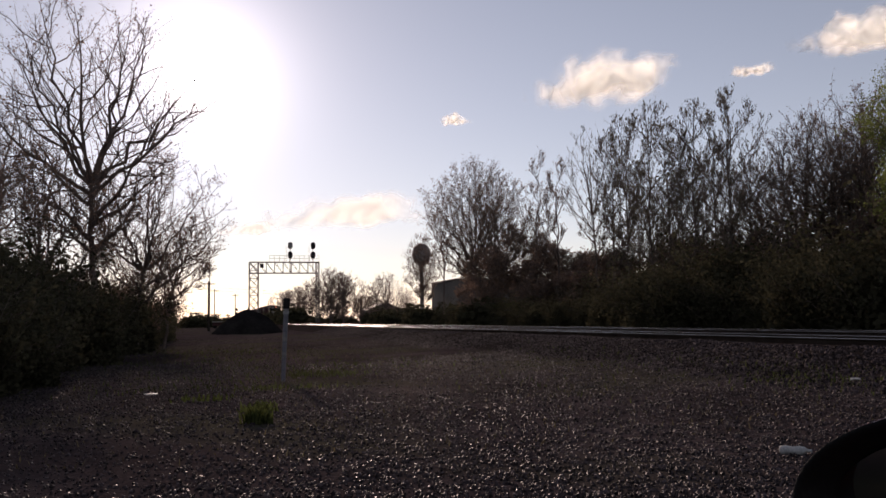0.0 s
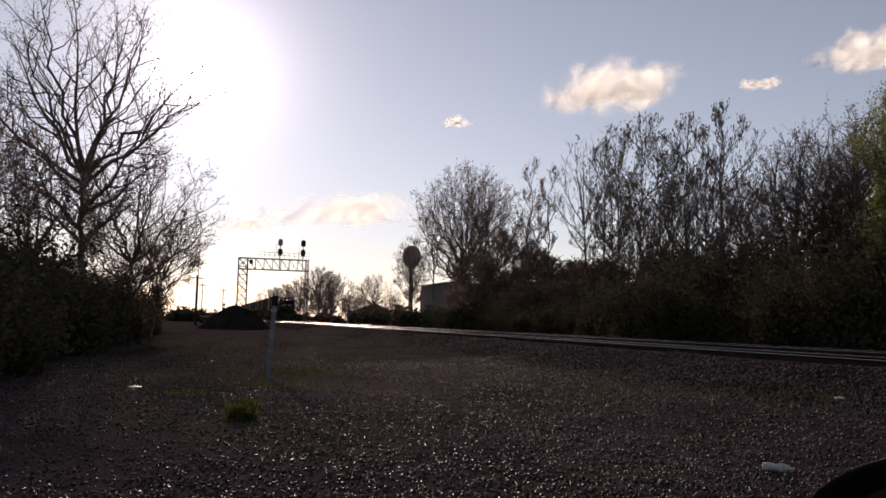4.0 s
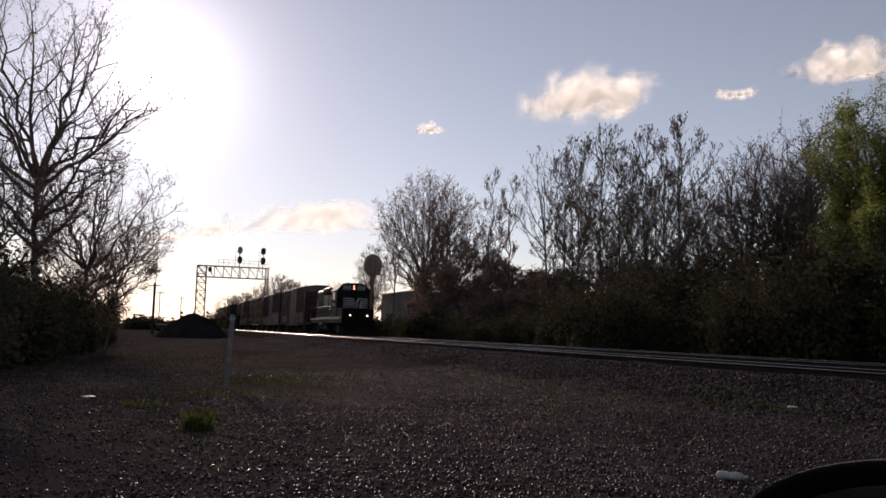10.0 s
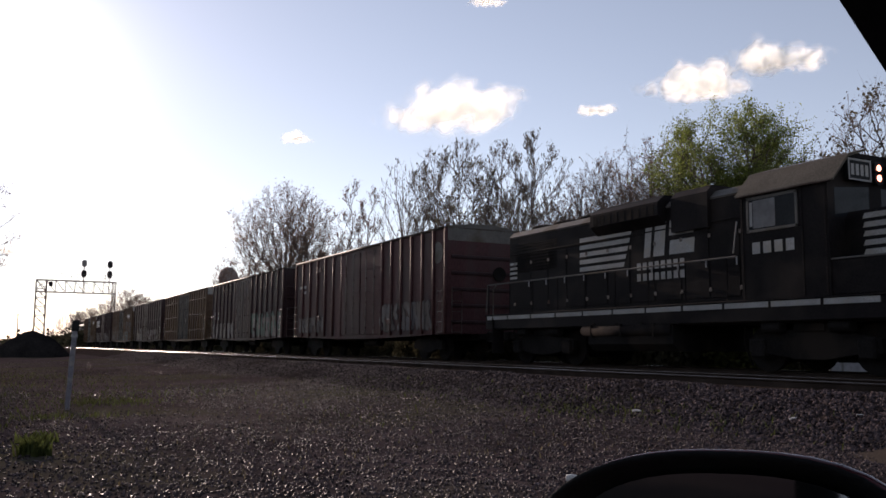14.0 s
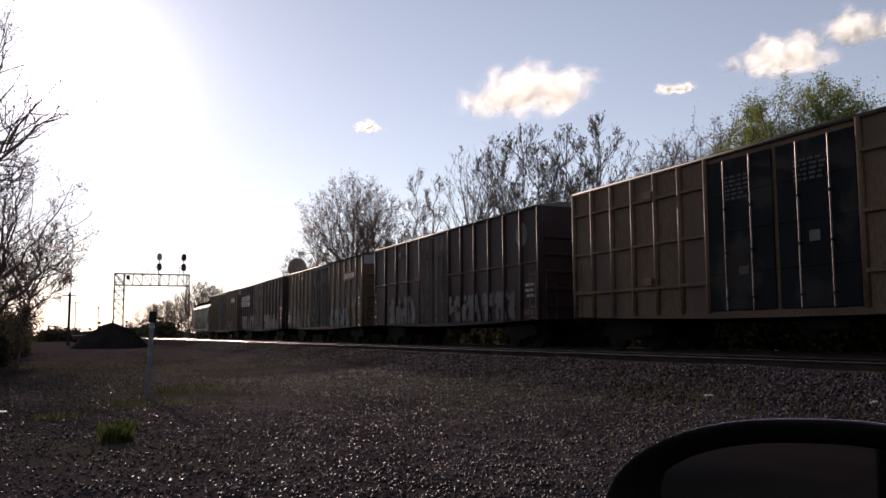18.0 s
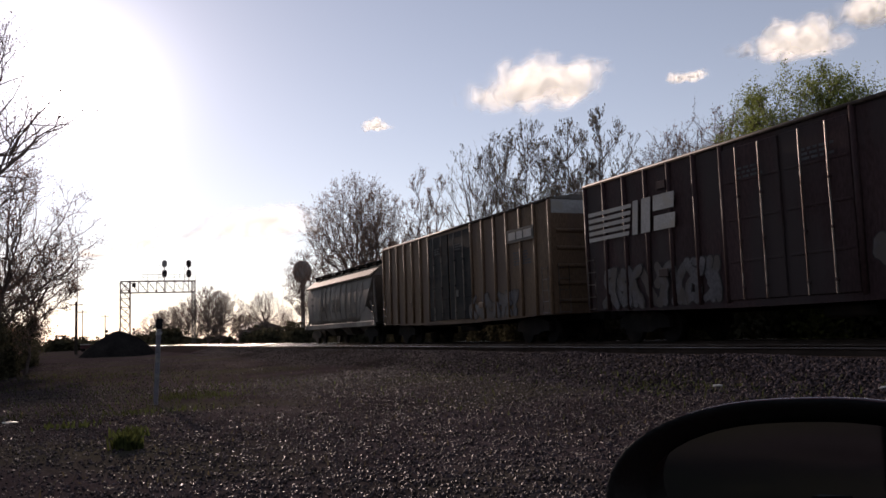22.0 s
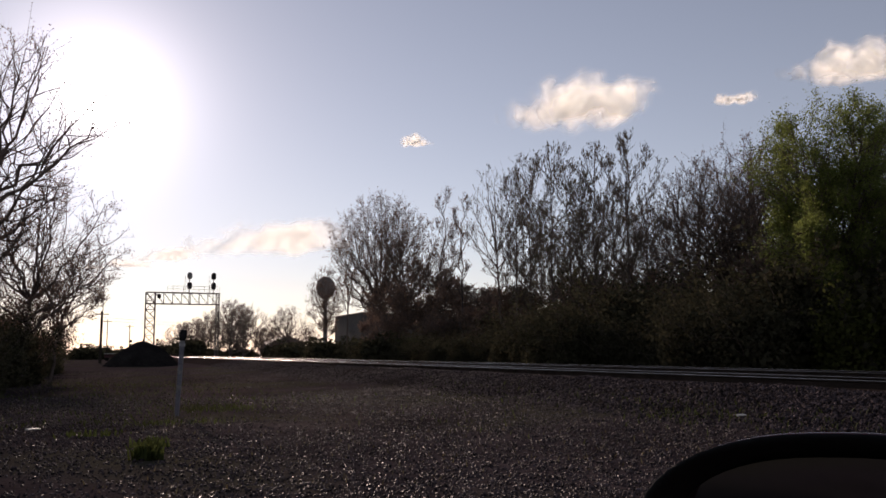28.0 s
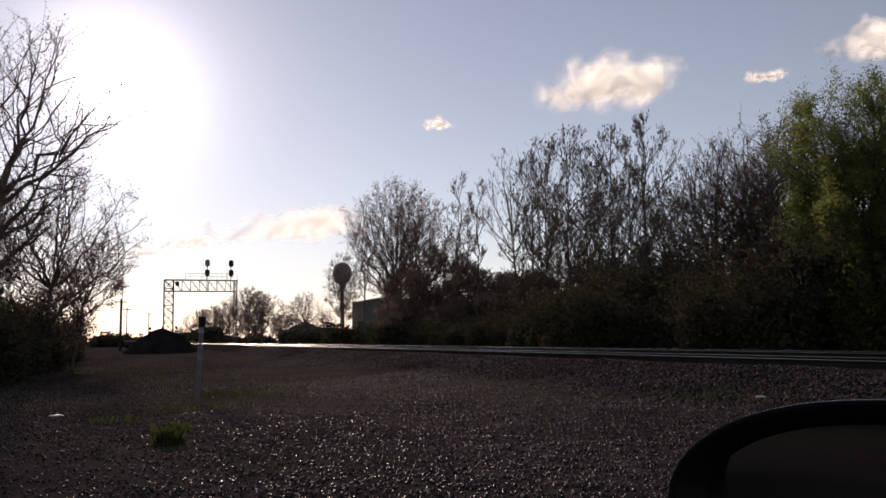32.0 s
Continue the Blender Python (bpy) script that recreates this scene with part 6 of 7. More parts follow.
def build_works():
    """A long plain industrial building behind the trees, and low roofs farther on."""
    w = thing("factory_building", "long windowless grey industrial building behind the trees", "building", m=pose(0, 0, -0.85))
    part("wall", Shape().box(61.0, 84.0, 212.0, 240.0, 0.0, 11.4, 0.1), "concrete", w)
    part("roof", Shape().box(60.6, 84.4, 211.6, 240.4, 11.4, 11.7, 0.05), "roof_grey", w)
    for k in range(5):
        part("wall_panel_joint", Shape().box(62.0 + k * 5, 62.25 + k * 5, 211.85, 212.0, 0.0, 11.3), "roof_grey", w)
    s = thing("low_shed", "low pale-roofed shed far down the line", "building", m=pose(0, 0, -0.85))
    part("wall", Shape().box(45.0, 56.0, 255.0, 270.0, 0, 4.2), "concrete", s)
    part("roof", Shape().loft([[(44.5, y, 4.2), (56.5, y, 4.2), (50.5, y, 6.6)] for y in (254.5, 270.5)]), "roof_grey", s)
    v = thing("parked_trailer", "low rust-red flatbed trailer with a pale deck beside the line", "trailer", m=pose(2.0, 178.0, -0.8))
    part("body", Shape().box(-1.9, 2.6, 0, 2.6, 0.6, 1.3, 0.05), "brown", v)
    part("roof", Shape().box(-2.0, 2.7, -0.05, 2.65, 1.3, 1.45, 0.03), "white", v, "pale sunlit roof")
    for x in (-1.4, 2.0):
        part("wheel", Shape().tube((x, 0.1, 0.4), (x, 0.4, 0.4), 0.4, n=14), "under", v)
    part("support_leg", Shape().box(-0.2, 0.2, 1.0, 1.2, 0.0, 0.65), "under", v)


def build_poles():
    label = "tall slim steel mast beside the line"
    for az, dist, h, r, lab in ((-0.15, 130.0, 15.3, 0.07, label), (-0.2, 128, 7.2, 0.2, "weathered wooden utility pole"), (-2.9, 150, 9.5, 0.14, "weathered wooden utility pole"), (-2.5, 170, 8.2, 0.14, "weathered wooden utility pole"), (0.15, 190, 8.4, 0.12, "weathered wooden utility pole"), (1.45, 230, 8.6, 0.14, "weathered wooden utility pole")):
        p = thing("utility_pole", lab, "pole", "poles along the line", m=at(az, dist))
        p.rotation_euler = (0, 0, 0)
        part("shaft", Shape().tube((0, 0, 0), (0, 0, h), r, r * 0.7, n=8), "tie" if "wood" in lab else "steel", p)
        if "wood" in lab:
            part("crossarm", Shape().box(-0.9, 0.9, -0.06, 0.06, h - 0.5, h - 0.38), "tie", p)
    wire = Shape()
    for k in range(2):
        pts = []
        for j in range(13):
            u = j / 12
            pts.append((-7.0 + 60 * u, 170 + 55 * u, 7.2 + k * 0.6 - 0.9 * (1 - (2 * u - 1) ** 2)))
        wire.pipe(pts, 0.02, 4)
    thing("overhead_wire", "thin sagging overhead wires", "wire", kind="stuff", shape=wire, material="black")
    for az in (2.0, 2.75, 3.55):
        s = thing("dwarf_signal_mast", "small distant signal mast with two dark heads", "signal", "far signals", m=at(az - 0.45, 330.0))
        s.rotation_euler = (0, 0, 0)
        part("mast", Shape().tube((0, 0, 0), (0, 0, 6.2), 0.09, n=6), "steel", s)
        for z in (5.7, 4.3):
            part("signal_head", Shape().box(-0.4, 0.4, -0.25, 0.1, z - 0.45, z + 0.45, 0.15), "black", s)


def build_pile():
    rng = np.random.default_rng(3)
    n, m = 40, 22
    v, f = [], []
    for j in range(m + 1):
        for i in range(n):
            a, u = 2 * math.pi * i / n, j / m
            w = 1 + 0.12 * noise.noise(Vector((math.cos(a) * 1.6, math.sin(a) * 1.6, 2.0)))
            r = 3.7 * u * w
            h = 2.55 * max(0, 1 - u ** 1.7) * (1 + 0.10 * noise.noise(Vector((math.cos(a) * r * 0.5, math.sin(a) * r * 0.5, 7.0))))
            v.append((r * math.cos(a) + 0.25 * (1 - u), r * math.sin(a) * 0.8, h + 0.07 * noise.noise(Vector((r * math.cos(a) * 3, r * math.sin(a) * 3, 1.0)))))
    for j in range(m):
        for i in range(n):
            f.append((j * n + i, j * n + (i + 1) % n, (j + 1) * n + (i + 1) % n, (j + 1) * n + i))
    s = Shape().add(v, f)
    x, y = 3.6, 92.0
    return thing("earth_mound", "heap of dark earth at the edge of the yard", "heap", shape=smooth(s.mesh("earth_mound", M["dirt"])), m=pose(x, y, GROUND_Z - 0.05))


def build_marker_post():
    x, y = 1.42, 18.44
    p = thing("marker_post", "white plastic marker post with a black cap in sparse grass", "marker post", m=pose(x, y, ground_height(x, y), 0, 2.6, 0))
    part("shaft", Shape().box(-0.048, 0.048, -0.03, 0.03, -0.1, 1.52, 0.012), "post", p)
    part("cap", Shape().box(-0.07, 0.07, -0.045, 0.045, 1.52, 1.74, 0.02), "black", p, "black square cap")
    part("band", Shape().box(-0.058, 0.058, -0.033, 0.033, 1.4, 1.46), "steel", p)


def build_cabinet_shed():
    s = thing("signal_cabinet", "light grey steel signal cabinet with a shallow roof beyond the tracks", "cabinet", m=pose(21.44, 16.89, -0.75, 0, 0, -50))
    part("body", Shape().box(0, 2.6, 0, 1.8, 0.0, 2.82, 0.02), "shed", s)
    part("roof", Shape().loft([[(-0.04, y, 2.82), (2.64, y, 2.82), (2.64, y, 2.85), (1.3, y, 3.02), (-0.04, y, 2.85)] for y in (-0.06, 1.86)]), "shed", s)
    d = part("door", Shape().box(0.35, 1.4, -0.025, 0.0, 0.15, 2.35, 0.008), "shed", s)
    part("door_handle", Shape().box(0.42, 0.75, -0.06, -0.025, 1.15, 1.22, 0.01), "steel", d)
    part("door_frame", Shape().box(0.28, 0.34, -0.02, 0.0, 0.1, 2.4), "steel", d)
    part("hinge_post", Shape().box(-0.02, 0.03, -0.03, 0.02, 0.0, 2.84, 0.005), "steel", s)
    part("vent", Shape().box(1.7, 2.3, -0.02, 0.0, 1.9, 2.2, 0.005), "steel", s)


build_signal_bridge()
build_water_tower()
build_works()
build_poles()
build_pile()
build_marker_post()
build_cabinet_shed()


# ---- the car that the camera sits in ----
MIRROR = Matrix(((0.443, 0.8869, 0.1311, 0.4228), (-0.8942, 0.4265, 0.1359, 0.4381), (0.0646, -0.1775, 0.982, 0.3657), (0, 0, 0, 1)))


def mirror_ring(w, h, y, n=48):
    """Outline of the door mirror: broad round corners, the outer one larger."""
    pts = []
    for k in range(n):
        a = 2 * math.pi * k / n
        c, s = math.cos(a), math.sin(a)
        e = 2.1 if c < 0 else 2.8
        r = (abs(c) ** e + abs(s) ** e) ** (-1 / e)
        pts.append((w * r * c, y, h * r * s))
    return pts


def build_car():
    """A red car parked square to the tracks, its driver's window open. Its nose points along +x."""
    car = thing("car", "dark red parked car with its driver's window open", "car")
    low, sill, top, left_y, right_y = -0.5, 0.27, 0.82, 0.36, -1.4
    side = [(-2.7, low), (-2.75, 0.0), (-2.6, 0.22), (-0.9, sill), (0.95, sill - 0.02), (1.9, 0.14), (2.15, -0.05), (2.15, low)]
    for y0, y1 in ((left_y - 0.07, left_y), (right_y, right_y + 0.07)):
        part("side_panel", Shape().loft([[(x, y, z) for x, z in side] for y in (y0, y1)]), "car", car)
    part("hood", Shape().loft([[(0.95, y, 0.25), (1.95, y, 0.14), (1.95, y, 0.10), (0.95, y, 0.20)] for y in (right_y + 0.07, left_y - 0.07)]), "car", car)
    part("trunk_lid", Shape().loft([[(-2.6, y, 0.2), (-1.9, y, 0.26), (-1.9, y, 0.22), (-2.6, y, 0.16)] for y in (right_y + 0.07, left_y - 0.07)]), "car", car)
    part("roof", Shape().loft([[(-1.3, y, top), (-0.5, y, top + 0.06), (0.35, y, top), (0.35, y, top - 0.03), (-1.3, y, top - 0.03)] for y in (right_y + 0.2, left_y - 0.06)]), "car", car)
    part("floor", Shape().box(-2.6, 2.1, right_y + 0.08, left_y - 0.08, low, low + 0.05), "trim", car)
    for y in (left_y, right_y + 0.03):
        inward = 0.0 if y > 0 else 0.1
        for name, a, b, w in (("front_pillar", (1.083, sill - 0.05), (0.453, top), 0.045), ("door_pillar", (-0.42, sill - 0.03), (-0.48, top), 0.05), ("rear_pillar", (-1.95, sill - 0.03), (-1.25, top), 0.07)):
            s = Shape()
            rings = []
            for (x, z), yy in ((a, y), (b, y + inward * 0.5)):
                rings.append([(x - w * 0.35, yy - 0.03, z), (x - w * 0.35, yy + 0.03, z), (x + w * 1.6, yy + 0.03, z + w * 0.5), (x + w * 1.6, yy - 0.03, z + w * 0.5)])
            part(name, s.loft(rings), "trim", car, "black window pillar")
    part("dashboard", Shape().box(0.6, 0.95, right_y + 0.1, left_y - 0.1, -0.1, 0.2, 0.04), "trim", car)
    part("rear_bumper", Shape().box(-2.85, -2.7, right_y, left_y, low, -0.1, 0.04), "car", car)
    part("front_bumper", Shape().box(2.1, 2.25, right_y, left_y, low, -0.1, 0.04), "car", car)
    for x in (-1.75, 1.25):
        for y0, y1 in ((left_y - 0.2, left_y + 0.01), (right_y - 0.01, right_y + 0.2)):
            w = part("wheel", Shape().tube((x, y0, -0.43), (x, y1, -0.43), 0.32, n=24), "trim", car)
            part("rim", Shape().tube((x, y0 - 0.005, -0.43), (x, y1 + 0.005, -0.43), 0.2, n=16), "steel", w)
    shell = Shape()
    rings = [mirror_ring(0.111, 0.0525, 0.038), mirror_ring(0.121, 0.059, -0.002), mirror_ring(0.1256, 0.0636, -0.0036), mirror_ring(0.128, 0.066, -0.004), mirror_ring(0.131, 0.0685, 0.006), mirror_ring(0.131, 0.0685, 0.025), mirror_ring(0.122, 0.063, 0.05), mirror_ring(0.095, 0.048, 0.075), mirror_ring(0.05, 0.025, 0.088)]
    shell.loft(rings)
    me = smooth(shell.mesh("mirror_housing", M["car"]))
    me.materials.append(M["trim"])
    for q in me.polygons:
        q.material_index = 1 if q.index < 144 or len(q.vertices) > 4 else 0
    housing = part("mirror_housing", me, None, car, "glossy dark red mirror housing with a black rim")
    housing.matrix_basis = MIRROR
    glass = Shape().add(mirror_ring(0.1135, 0.053, 0), [tuple(range(48))])
    part("mirror_glass", glass.mesh("mirror_glass", M["mirror"]), None, housing, "door mirror glass").matrix_basis = pose(0, 0.018, 0, 9, 0, -6)
    arm = Shape().loft([[(0.50, 0.33, 0.30), (0.62, 0.33, 0.30), (0.62, 0.33, 0.38), (0.50, 0.33, 0.38)], [(0.44, 0.43, 0.315), (0.52, 0.42, 0.315), (0.52, 0.42, 0.37), (0.44, 0.43, 0.37)]])
    part("mirror_arm", arm, "trim", car)
    return car


build_car()


# ---- clouds ----
def cloud_material(name, seed, size, flat):
    """Vapour: white scattering that thins out through ragged edges."""
    m = bpy.data.materials.new(name)
    m.use_nodes = True
    nt = m.node_tree
    nt.nodes.clear()
    out = nt.nodes.new("ShaderNodeOutputMaterial")
    coord = nt.nodes.new("ShaderNodeTexCoord")
    n1 = nt.nodes.new("ShaderNodeTexNoise")
    n1.inputs["Scale"].default_value, n1.inputs["Detail"].default_value, n1.inputs["Roughness"].default_value = 2.0 / size, 2.5, 0.5
    add = nt.nodes.new("ShaderNodeVectorMath")
    add.inputs[1].default_value = (seed * 37.0, seed * 11.0, 5.0)
    nt.links.new(coord.outputs["Object"], add.inputs[0])
    nt.links.new(add.outputs[0], n1.inputs["Vector"])
    # distance from the heart of the cloud, with a flat base
    sc = nt.nodes.new("ShaderNodeVectorMath")
    sc.operation = "MULTIPLY"
    sc.inputs[1].default_value = (2.0 / (size * 2.1), 2.0 / (size * 1.2), 2.0 / (size * flat))
    apart = nt.nodes.new("ShaderNodeSeparateXYZ")
    nt.links.new(coord.outputs["Object"], apart.inputs[0])
    down = nt.nodes.new("ShaderNodeMath")
    down.operation = "MULTIPLY"
    down.inputs[1].default_value = -1.7
    nt.links.new(apart.outputs[2], down.inputs[0])
    base = nt.nodes.new("ShaderNodeMath")
    base.operation = "MAXIMUM"
    nt.links.new(apart.outputs[2], base.inputs[0])
    nt.links.new(down.outputs[0], base.inputs[1])
    whole = nt.nodes.new("ShaderNodeCombineXYZ")
    nt.links.new(apart.outputs[0], whole.inputs[0])
    nt.links.new(apart.outputs[1], whole.inputs[1])
    nt.links.new(base.outputs[0], whole.inputs[2])
    nt.links.new(whole.outputs[0], sc.inputs[0])
    ln = nt.nodes.new("ShaderNodeVectorMath")
    ln.operation = "LENGTH"
    nt.links.new(sc.outputs[0], ln.inputs[0])
    m1 = nt.nodes.new("ShaderNodeMath")
    m1.operation = "MULTIPLY_ADD"
    m1.inputs[1].default_value, m1.inputs[2].default_value = 1.6, 0.1
    nt.links.new(n1.outputs["Fac"], m1.inputs[0])
    sub = nt.nodes.new("ShaderNodeMath")
    sub.operation = "SUBTRACT"
    nt.links.new(m1.outputs[0], sub.inputs[0])
    nt.links.new(ln.outputs["Value"], sub.inputs[1])
    rng = nt.nodes.new("ShaderNodeMapRange")
    rng.inputs["From Min"].default_value, rng.inputs["From Max"].default_value = -0.12, 0.62
    rng.inputs["To Max"].default_value = 0.88
    rng.interpolation_type = "SMOOTHSTEP"
    nt.links.new(sub.outputs[0], rng.inputs["Value"])
    dif = nt.nodes.new("ShaderNodeBsdfDiffuse")
    dif.inputs["Color"].default_value = (0.5, 0.5, 0.5, 1)
    tra = nt.nodes.new("ShaderNodeBsdfTranslucent")
    tra.inputs["Color"].default_value = (0.95, 0.95, 0.88, 1)
    mx = nt.nodes.new("ShaderNodeAddShader")
    nt.links.new(dif.outputs[0], mx.inputs[0])
    nt.links.new(tra.outputs[0], mx.inputs[1])
    clear = nt.nodes.new("ShaderNodeBsdfTransparent")
    fin = nt.nodes.new("ShaderNodeMixShader")
    nt.links.new(rng.outputs["Result"], fin.inputs[0])
    nt.links.new(clear.outputs[0], fin.inputs[1])
    nt.links.new(mx.outputs[0], fin.inputs[2])
    nt.links.new(fin.outputs[0], out.inputs["Surface"])
    return m


CLOUD_DRIFT = (93.0, -194.0)


def build_cloud(az, el, wide, seed, height=500.0, flat=0.9):
    """A fair-weather cloud: billowing sheets of thin vapour, one behind the other. az and el as it stands at the start."""
    r = height / math.tan(radians(el))
    x, y = r * math.sin(radians(az)), r * math.cos(radians(az))
    size = 2 * math.hypot(r, height) * math.tan(radians(wide / 2)) / 2.1
    cl = thing("cloud", "small white fair-weather cloud with a flat base", "cloud", "clouds", m=pose(x, y, height, 0, 0, -az - 4))
    vapour = cloud_material("cloud_vapour", seed, size, flat)
    nx, nz = 56, 26
    for k in range(2 if flat > 0.7 else 1):
        v = []
        for j in range(nz + 1):
            for i in range(nx + 1):
                u, w = (2 * i / nx - 1) * 1.35, (2 * j / nz - 1) * 0.62
                p = Vector((u * 3.2 + seed * 3.7, w * 3.2, k * 9.0))
                puff = abs(noise.noise(p * 0.8)) * 0.5 + abs(noise.noise(p * 1.9)) * 0.16
                v.append((u * size, (0.3 * k - 0.15 - puff * 0.5 + 0.25 * (u * u + w * w)) * size, w * size))
        i, j = np.meshgrid(np.arange(nx), np.arange(nz))
        q = (j * (nx + 1) + i).ravel()
        layer = part("vapour_layer", smooth(mesh_np("vapour_layer", np.array(v), np.stack([q, q + 1, q + nx + 2, q + nx + 1], 1), vapour)), None, cl)
    if flat <= 0.7:
        part("vapour_wisp", layer.data, None, cl).matrix_basis = pose(-1.25 * size, 0.3 * size, -0.12 * size) @ Matrix.Scale(0.42, 4)
    return cl, Vector((x, y, height)), -az - 4


CLOUDS = [build_cloud(26.0, 15.0, 9.8, 1, flat=1.0), build_cloud(16.0, 13.1, 2.4, 2), build_cloud(35.3, 15.1, 3.0, 3, flat=0.75), build_cloud(41.6, 16.2, 7.2, 4), build_cloud(46.0, 17.4, 6.6, 5),
          build_cloud(9.0, 6.8, 11.5, 6, flat=0.6), build_cloud(10.2, 4.6, 5.5, 12, flat=0.5), build_cloud(0.4, 5.4, 3.5, 9, flat=0.6), build_cloud(27.0, 21.6, 2.4, 8)]


# ---- small things on the ground ----
def blades(name, spots, height, width, material, seed, lean=0.5):
    """Grass blades or thin leaves standing at the given places."""
    rng = np.random.default_rng(seed)
    c = np.asarray(spots, float)
    n = len(c)
    a = rng.uniform(0, 6.28, n)
    h = height * rng.uniform(0.5, 1.3, n)
    out = np.stack([np.cos(a), np.sin(a), np.zeros(n)], 1)
    side = np.stack([-np.sin(a), np.cos(a), np.zeros(n)], 1) * (width * rng.uniform(0.6, 1.3, n))[:, None]
    mid = c + out * (h * lean * 0.3)[:, None] + np.array([0, 0, 1]) * (h * 0.6)[:, None]
    tip = c + out * (h * lean)[:, None] + np.array([0, 0, 1]) * h[:, None]
    v = np.stack([c - side, c + side, mid + side * 0.8, mid - side * 0.8, tip], 1).reshape(-1, 3)
    k = 5 * np.arange(n)
    f = np.concatenate([np.stack([k, k + 1, k + 2], 1), np.stack([k, k + 2, k + 3], 1), np.stack([k + 3, k + 2, k + 4], 1)])
    return mesh_np(name, v, f, M[material])


def on_ground(xy):
    return [(x, y, ground_height(x, y) - 0.01) for x, y in xy]


def build_weeds():
    rng = np.random.default_rng(9)
    for x, y, r, n, h, label in ((0.50, 10.8, 0.075, 120, 0.21, "bright green weed tuft in the gravel"), (0.68, 12.4, 0.1, 80, 0.15, "small green weed in the gravel"), (-0.1, 14.2, 0.2, 70, 0.1, "small green weed in the gravel")):
        spots = np.stack([x + rng.normal(0, r, n), y + rng.normal(0, r * 0.8, n)], 1)
        thing("weed", label, "weed", "weeds in the yard", kind="stuff", shape=blades("weed", on_ground(spots), h, 0.02, "weed_leaf", n, 0.45))
    # thin grass in patches round the post and along the foot of the ballast
    spots = []
    for x, y, rx, ry, n in ((2.35, 20.0, 0.6, 0.7, 520), (0.4, 19.0, 1.5, 1.0, 200), (1.1, 16.2, 0.5, 0.3, 160), (-0.5, 16.8, 1.0, 0.8, 140), (1.5, 27, 3.0, 2.0, 600), (0.3, 36, 2.0, 3.0, 900), (2.2, 23, 2.0, 1.0, 260),
                            (9.1, 12.0, 0.4, 1.0, 260), (9.0, 9.0, 0.4, 1.0, 130), (9.2, 16.0, 0.5, 2.0, 130), (9.2, 22, 0.5, 3.0, 120), (6.2, 15.0, 1.5, 3.0, 100)):
        spots += list(zip(x + rng.normal(0, rx, n), y + rng.normal(0, ry, n)))
    thing("thin_grass", "sparse yellow-green grass growing through gravel", "grass", kind="stuff", shape=blades("thin_grass", on_ground(spots), 0.11, 0.010, "grass", 21, 0.7))
    dead = list(zip(rng.uniform(-4, 9, 2600), 8 + 40 * rng.uniform(0, 1, 2600) ** 1.3))
    thing("dry_stalks", "sparse dead grass stalks in the gravel", "dry grass", kind="stuff", shape=blades("dry_stalks", on_ground(dead), 0.07, 0.008, "straw", 22, 1.0))


def build_litter():
    b = thing("plastic_bottle", "crumpled pale plastic bottle lying on the gravel", "litter", m=pose(4.93, 6.65, ground_height(4.93, 6.65) + 0.04, 0, 90, -36) @ Matrix.Scale(0.8, 4))
    part("bottle_body", smooth(Shape().lathe([(0.012, -0.16), (0.045, -0.15), (0.05, -0.08), (0.04, -0.02), (0.05, 0.05), (0.042, 0.1), (0.016, 0.14), (0.014, 0.16)], 12).mesh("bottle_body", M["litter"])), None, b)
    part("bottle_cap", Shape().lathe([(0.0, 0.16), (0.017, 0.16), (0.017, 0.178), (0.0, 0.178)], 10), "litter", b)
    for x, y, s in ((9.22, 10.9, 0.1), (-1.0, 15.5, 0.1), (9.6, 8.2, 0.06), (9.9, 7.4, 0.05)):
        q = Shape()
        rng = random.Random(int(x * 10))
        ring = [(math.cos(a) * s * rng.uniform(0.7, 1.3), math.sin(a) * s * 0.6 * rng.uniform(0.7, 1.3), rng.uniform(0.0, 0.03)) for a in [k * 0.785 for k in range(8)]]
        q.loft([ring, [(a, c, d + 0.012) for a, c, d in ring]])
        thing("paper_scrap", "pale crumpled scrap lying on the gravel", "litter", "scraps", m=pose(x, y, ground_height(x, y) + 0.01), shape=q, material="litter")


def build_house():
    """A low brown house with a lawn across the yard, behind the car."""
    h = thing("house", "low brown house with a shallow dark roof across the yard", "house", m=pose(-52, -16.5, -0.8))
    part("wall", Shape().box(0, 10, 0, 14, 0, 3.4, 0.03), "house", h)
    part("roof", Shape().loft([[(x, -0.4, 3.4), (x, 14.4, 3.4), (x, 7.0, 5.4)] for x in (-0.4, 10.4)]), "roof_grey", h)
    for y in (2.0, 9.5):
        w = part("window", Shape().box(10.0, 10.04, y, y + 1.6, 1.0, 2.3, 0.01), "glass_dark", h)
        part("window_frame", Shape().box(10.0, 10.06, y - 0.08, y, 0.92, 2.38, 0.01), "white", w)
    part("door", Shape().box(10.0, 10.05, 6.0, 7.0, 0.1, 2.15, 0.01), "white", h, "pale front door")
    # unseen building, added to lift the grey in the door mirror
    s = thing("added_storage_building", "long grey metal storage building added across the yard for the mirror", "building", m=pose(-64, 0.5, -0.8))
    part("wall", Shape().box(0, 9, 0, 16, 0, 4.6, 0.03), "darkbrown", s)
    part("roof", Shape().loft([[(-0.4, y, 4.6), (9.4, y, 4.6), (4.5, y, 6.0)] for y in (-0.4, 16.4)]), "roof_grey", s)
    for k in range(5):
        part("wall_rib", Shape().box(9.0, 9.12, 0.6 + k * 3.6, 0.9 + k * 3.6, 0, 4.5, 0.01), "roof_grey", s)
    lawn = Shape().box(-41.0, -33.0, -18.0, -4.5, -0.9, -0.66, 0.02)
    thing("lawn", "short green lawn before the house", "lawn", kind="structure", shape=lawn, material="grass")


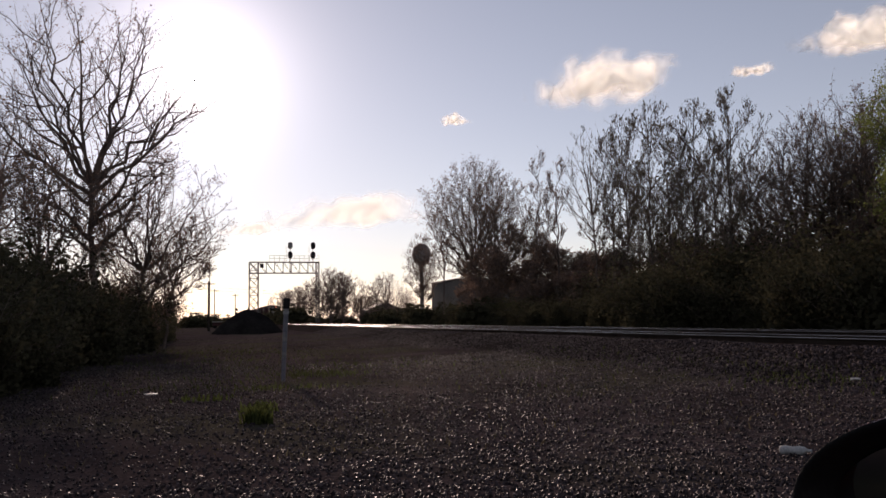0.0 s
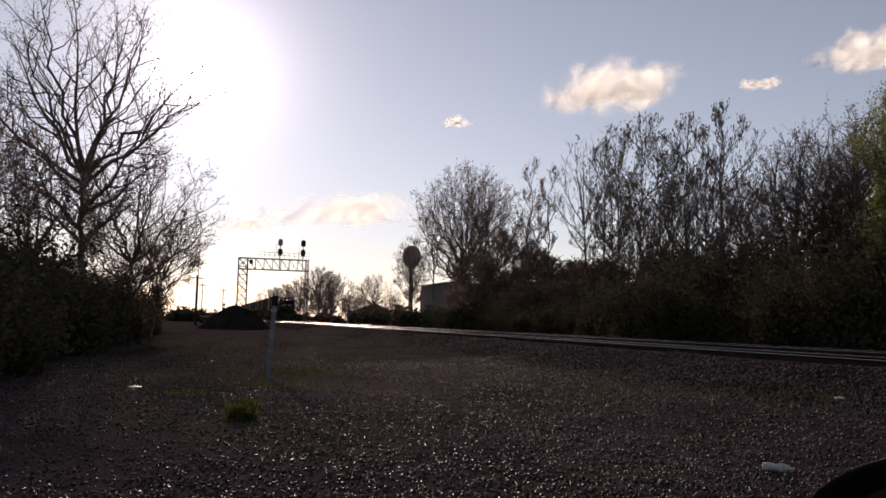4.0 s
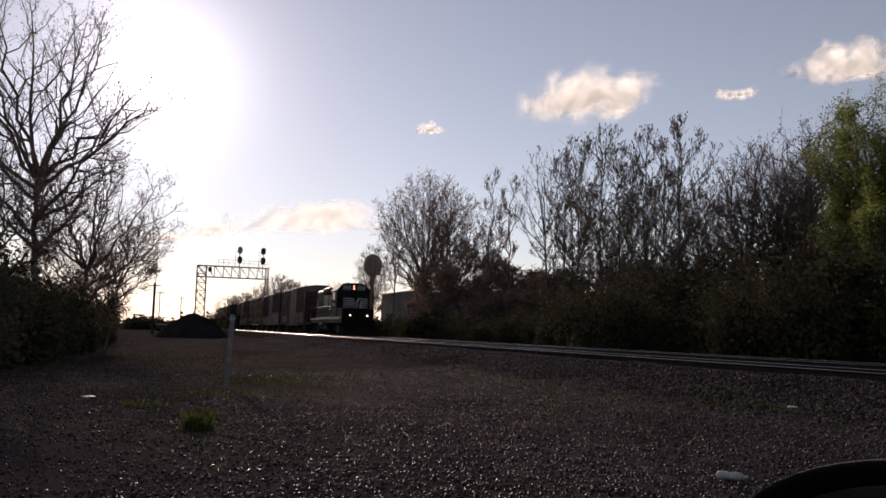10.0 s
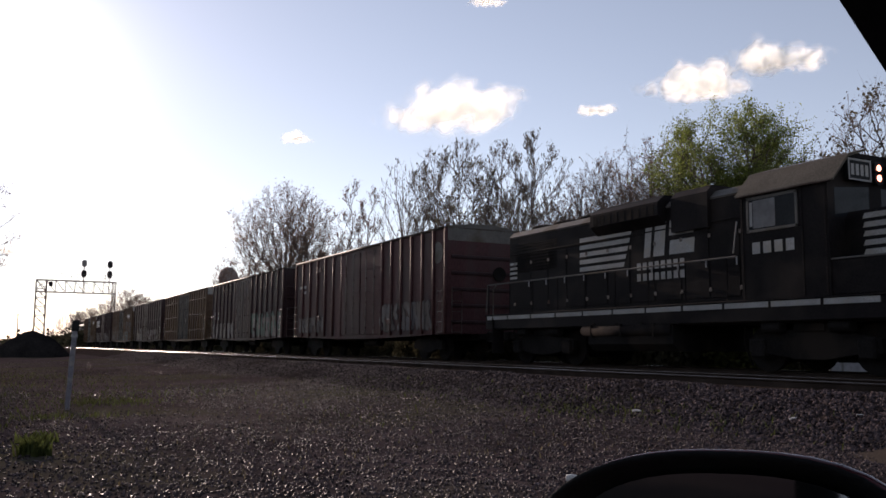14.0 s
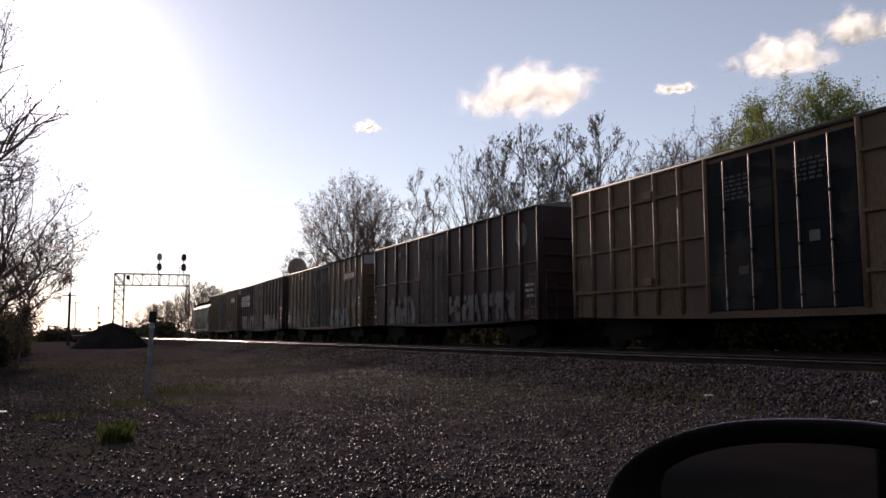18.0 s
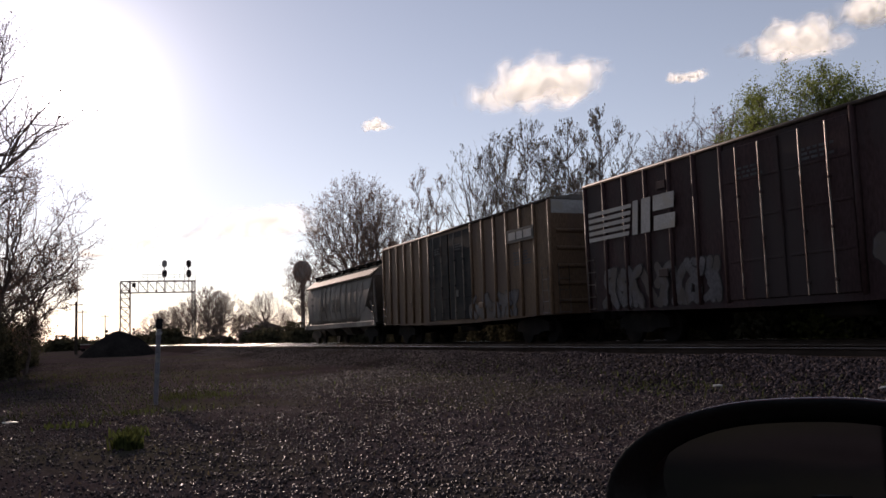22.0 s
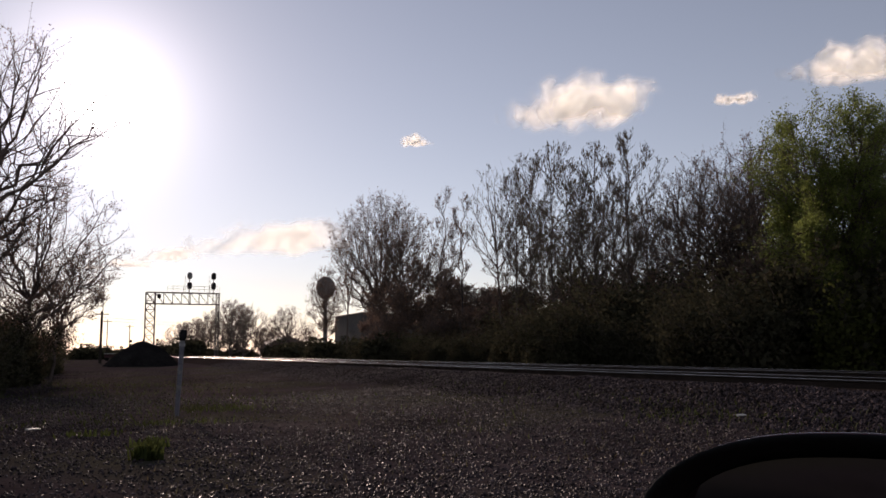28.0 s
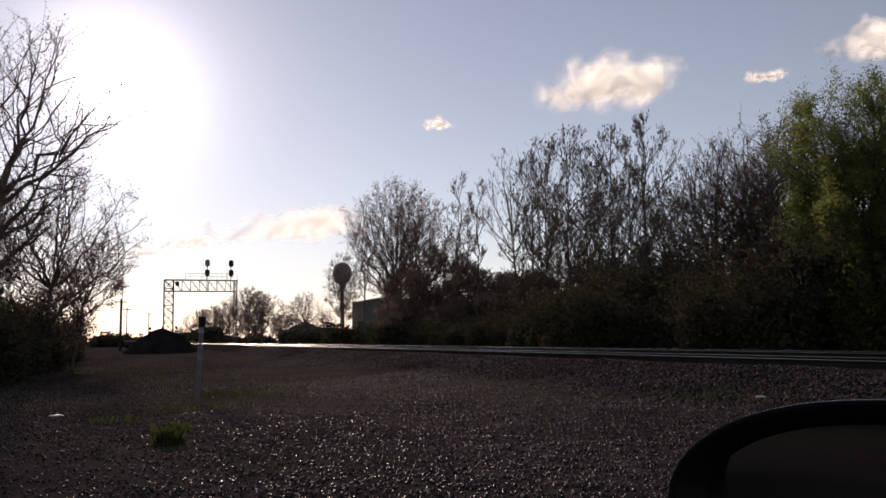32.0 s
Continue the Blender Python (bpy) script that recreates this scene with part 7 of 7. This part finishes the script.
def build_drive():
    """The end of a plain earth drive beside the ballast."""
    s = Shape()
    n = 14
    rows = [[(8.0 + 2.5 * i / 6 + (0.06 * math.sin(j * 2.1)), -6 + 12.9 * j / n - 0.35 * (6 - i) / 6 * (j == n)) for i in range(7)] for j in range(n + 1)]
    v = [(x, y, ground_height(x, y) + (0.055 if 0 < i < 6 and j < n else -0.02)) for j, row in enumerate(rows) for i, (x, y) in enumerate(row)]
    f = [(j * 7 + i, j * 7 + i + 1, j * 7 + i + 8, j * 7 + i + 7) for j in range(n) for i in range(6)]
    s.add(v, f)
    me = smooth(s.mesh("drive", M["pale_gravel"]))
    thing("drive", "plain grey-brown earth drive beside the ballast", "drive", kind="structure", shape=me)


build_weeds()
build_litter()
build_drive()
build_house()
scatter_stones("yard_gravel", "loose dark gravel over the yard", 96000, -4.5, 9.2, 4.5, 28.0, 0.008, 0.024, 1, 2.2, 0.42)
scatter_stones("far_gravel", "loose dark gravel over the yard", 9000, -5.0, 9.2, 22.0, 70.0, 0.016, 0.034, 2, 1.6)
scatter_stones("ballast", "crushed dark stone ballast along the tracks", 62000, 8.6, 11.4, 2.5, 80.0, 0.018, 0.038, 3, 2.2, rock="dull_stone")


def build_ties():
    """Timber ties under both tracks; the near ones are pieces of their own."""
    tie = Shape().box(-1.3, 1.3, -0.115, 0.115, -0.31, -0.165, 0.012).mesh("tie", M["tie"])
    for track, x, y0, count in ((TRACKS[0], TRACK_NEAR, 2.0, 220), (TRACKS[1], TRACK_FAR, 4.0, 120)):
        rng = random.Random(int(x))
        for k in range(count):
            o = part("tie", tie, None, track)
            o.matrix_basis = pose(x + rng.uniform(-0.05, 0.05), y0 + k * 0.5 + rng.uniform(-0.03, 0.03), rng.uniform(-0.012, 0.0), 0, 0, rng.uniform(-1, 1))
        rest = Shape()
        for y in np.concatenate([np.arange(-60, y0 - 0.3, 0.5), np.arange(y0 + count * 0.5, 240, 0.5)]):
            rest.box(x - 1.3, x + 1.3, y - 0.115, y + 0.115, -0.31, -0.165)
        tagged(part("far_tie", rest, "tie", track), kind="stuff")


build_ties()


def motions():
    """The train runs down the far track towards the viewer and past; the clouds drift."""
    for car, behind in TRAIN:
        walk(car, [(t, pose(TRACK_FAR, nose_at(t) + behind, 0.0)) for t in range(33)])
    for cloud, start, turn in CLOUDS:
        walk(cloud, [(t, pose(start.x + CLOUD_DRIFT[0] * t / 32, start.y + CLOUD_DRIFT[1] * t / 32, start.z, 0, 0, turn)) for t in (0.0, 16.0, 32.0)])


motions()
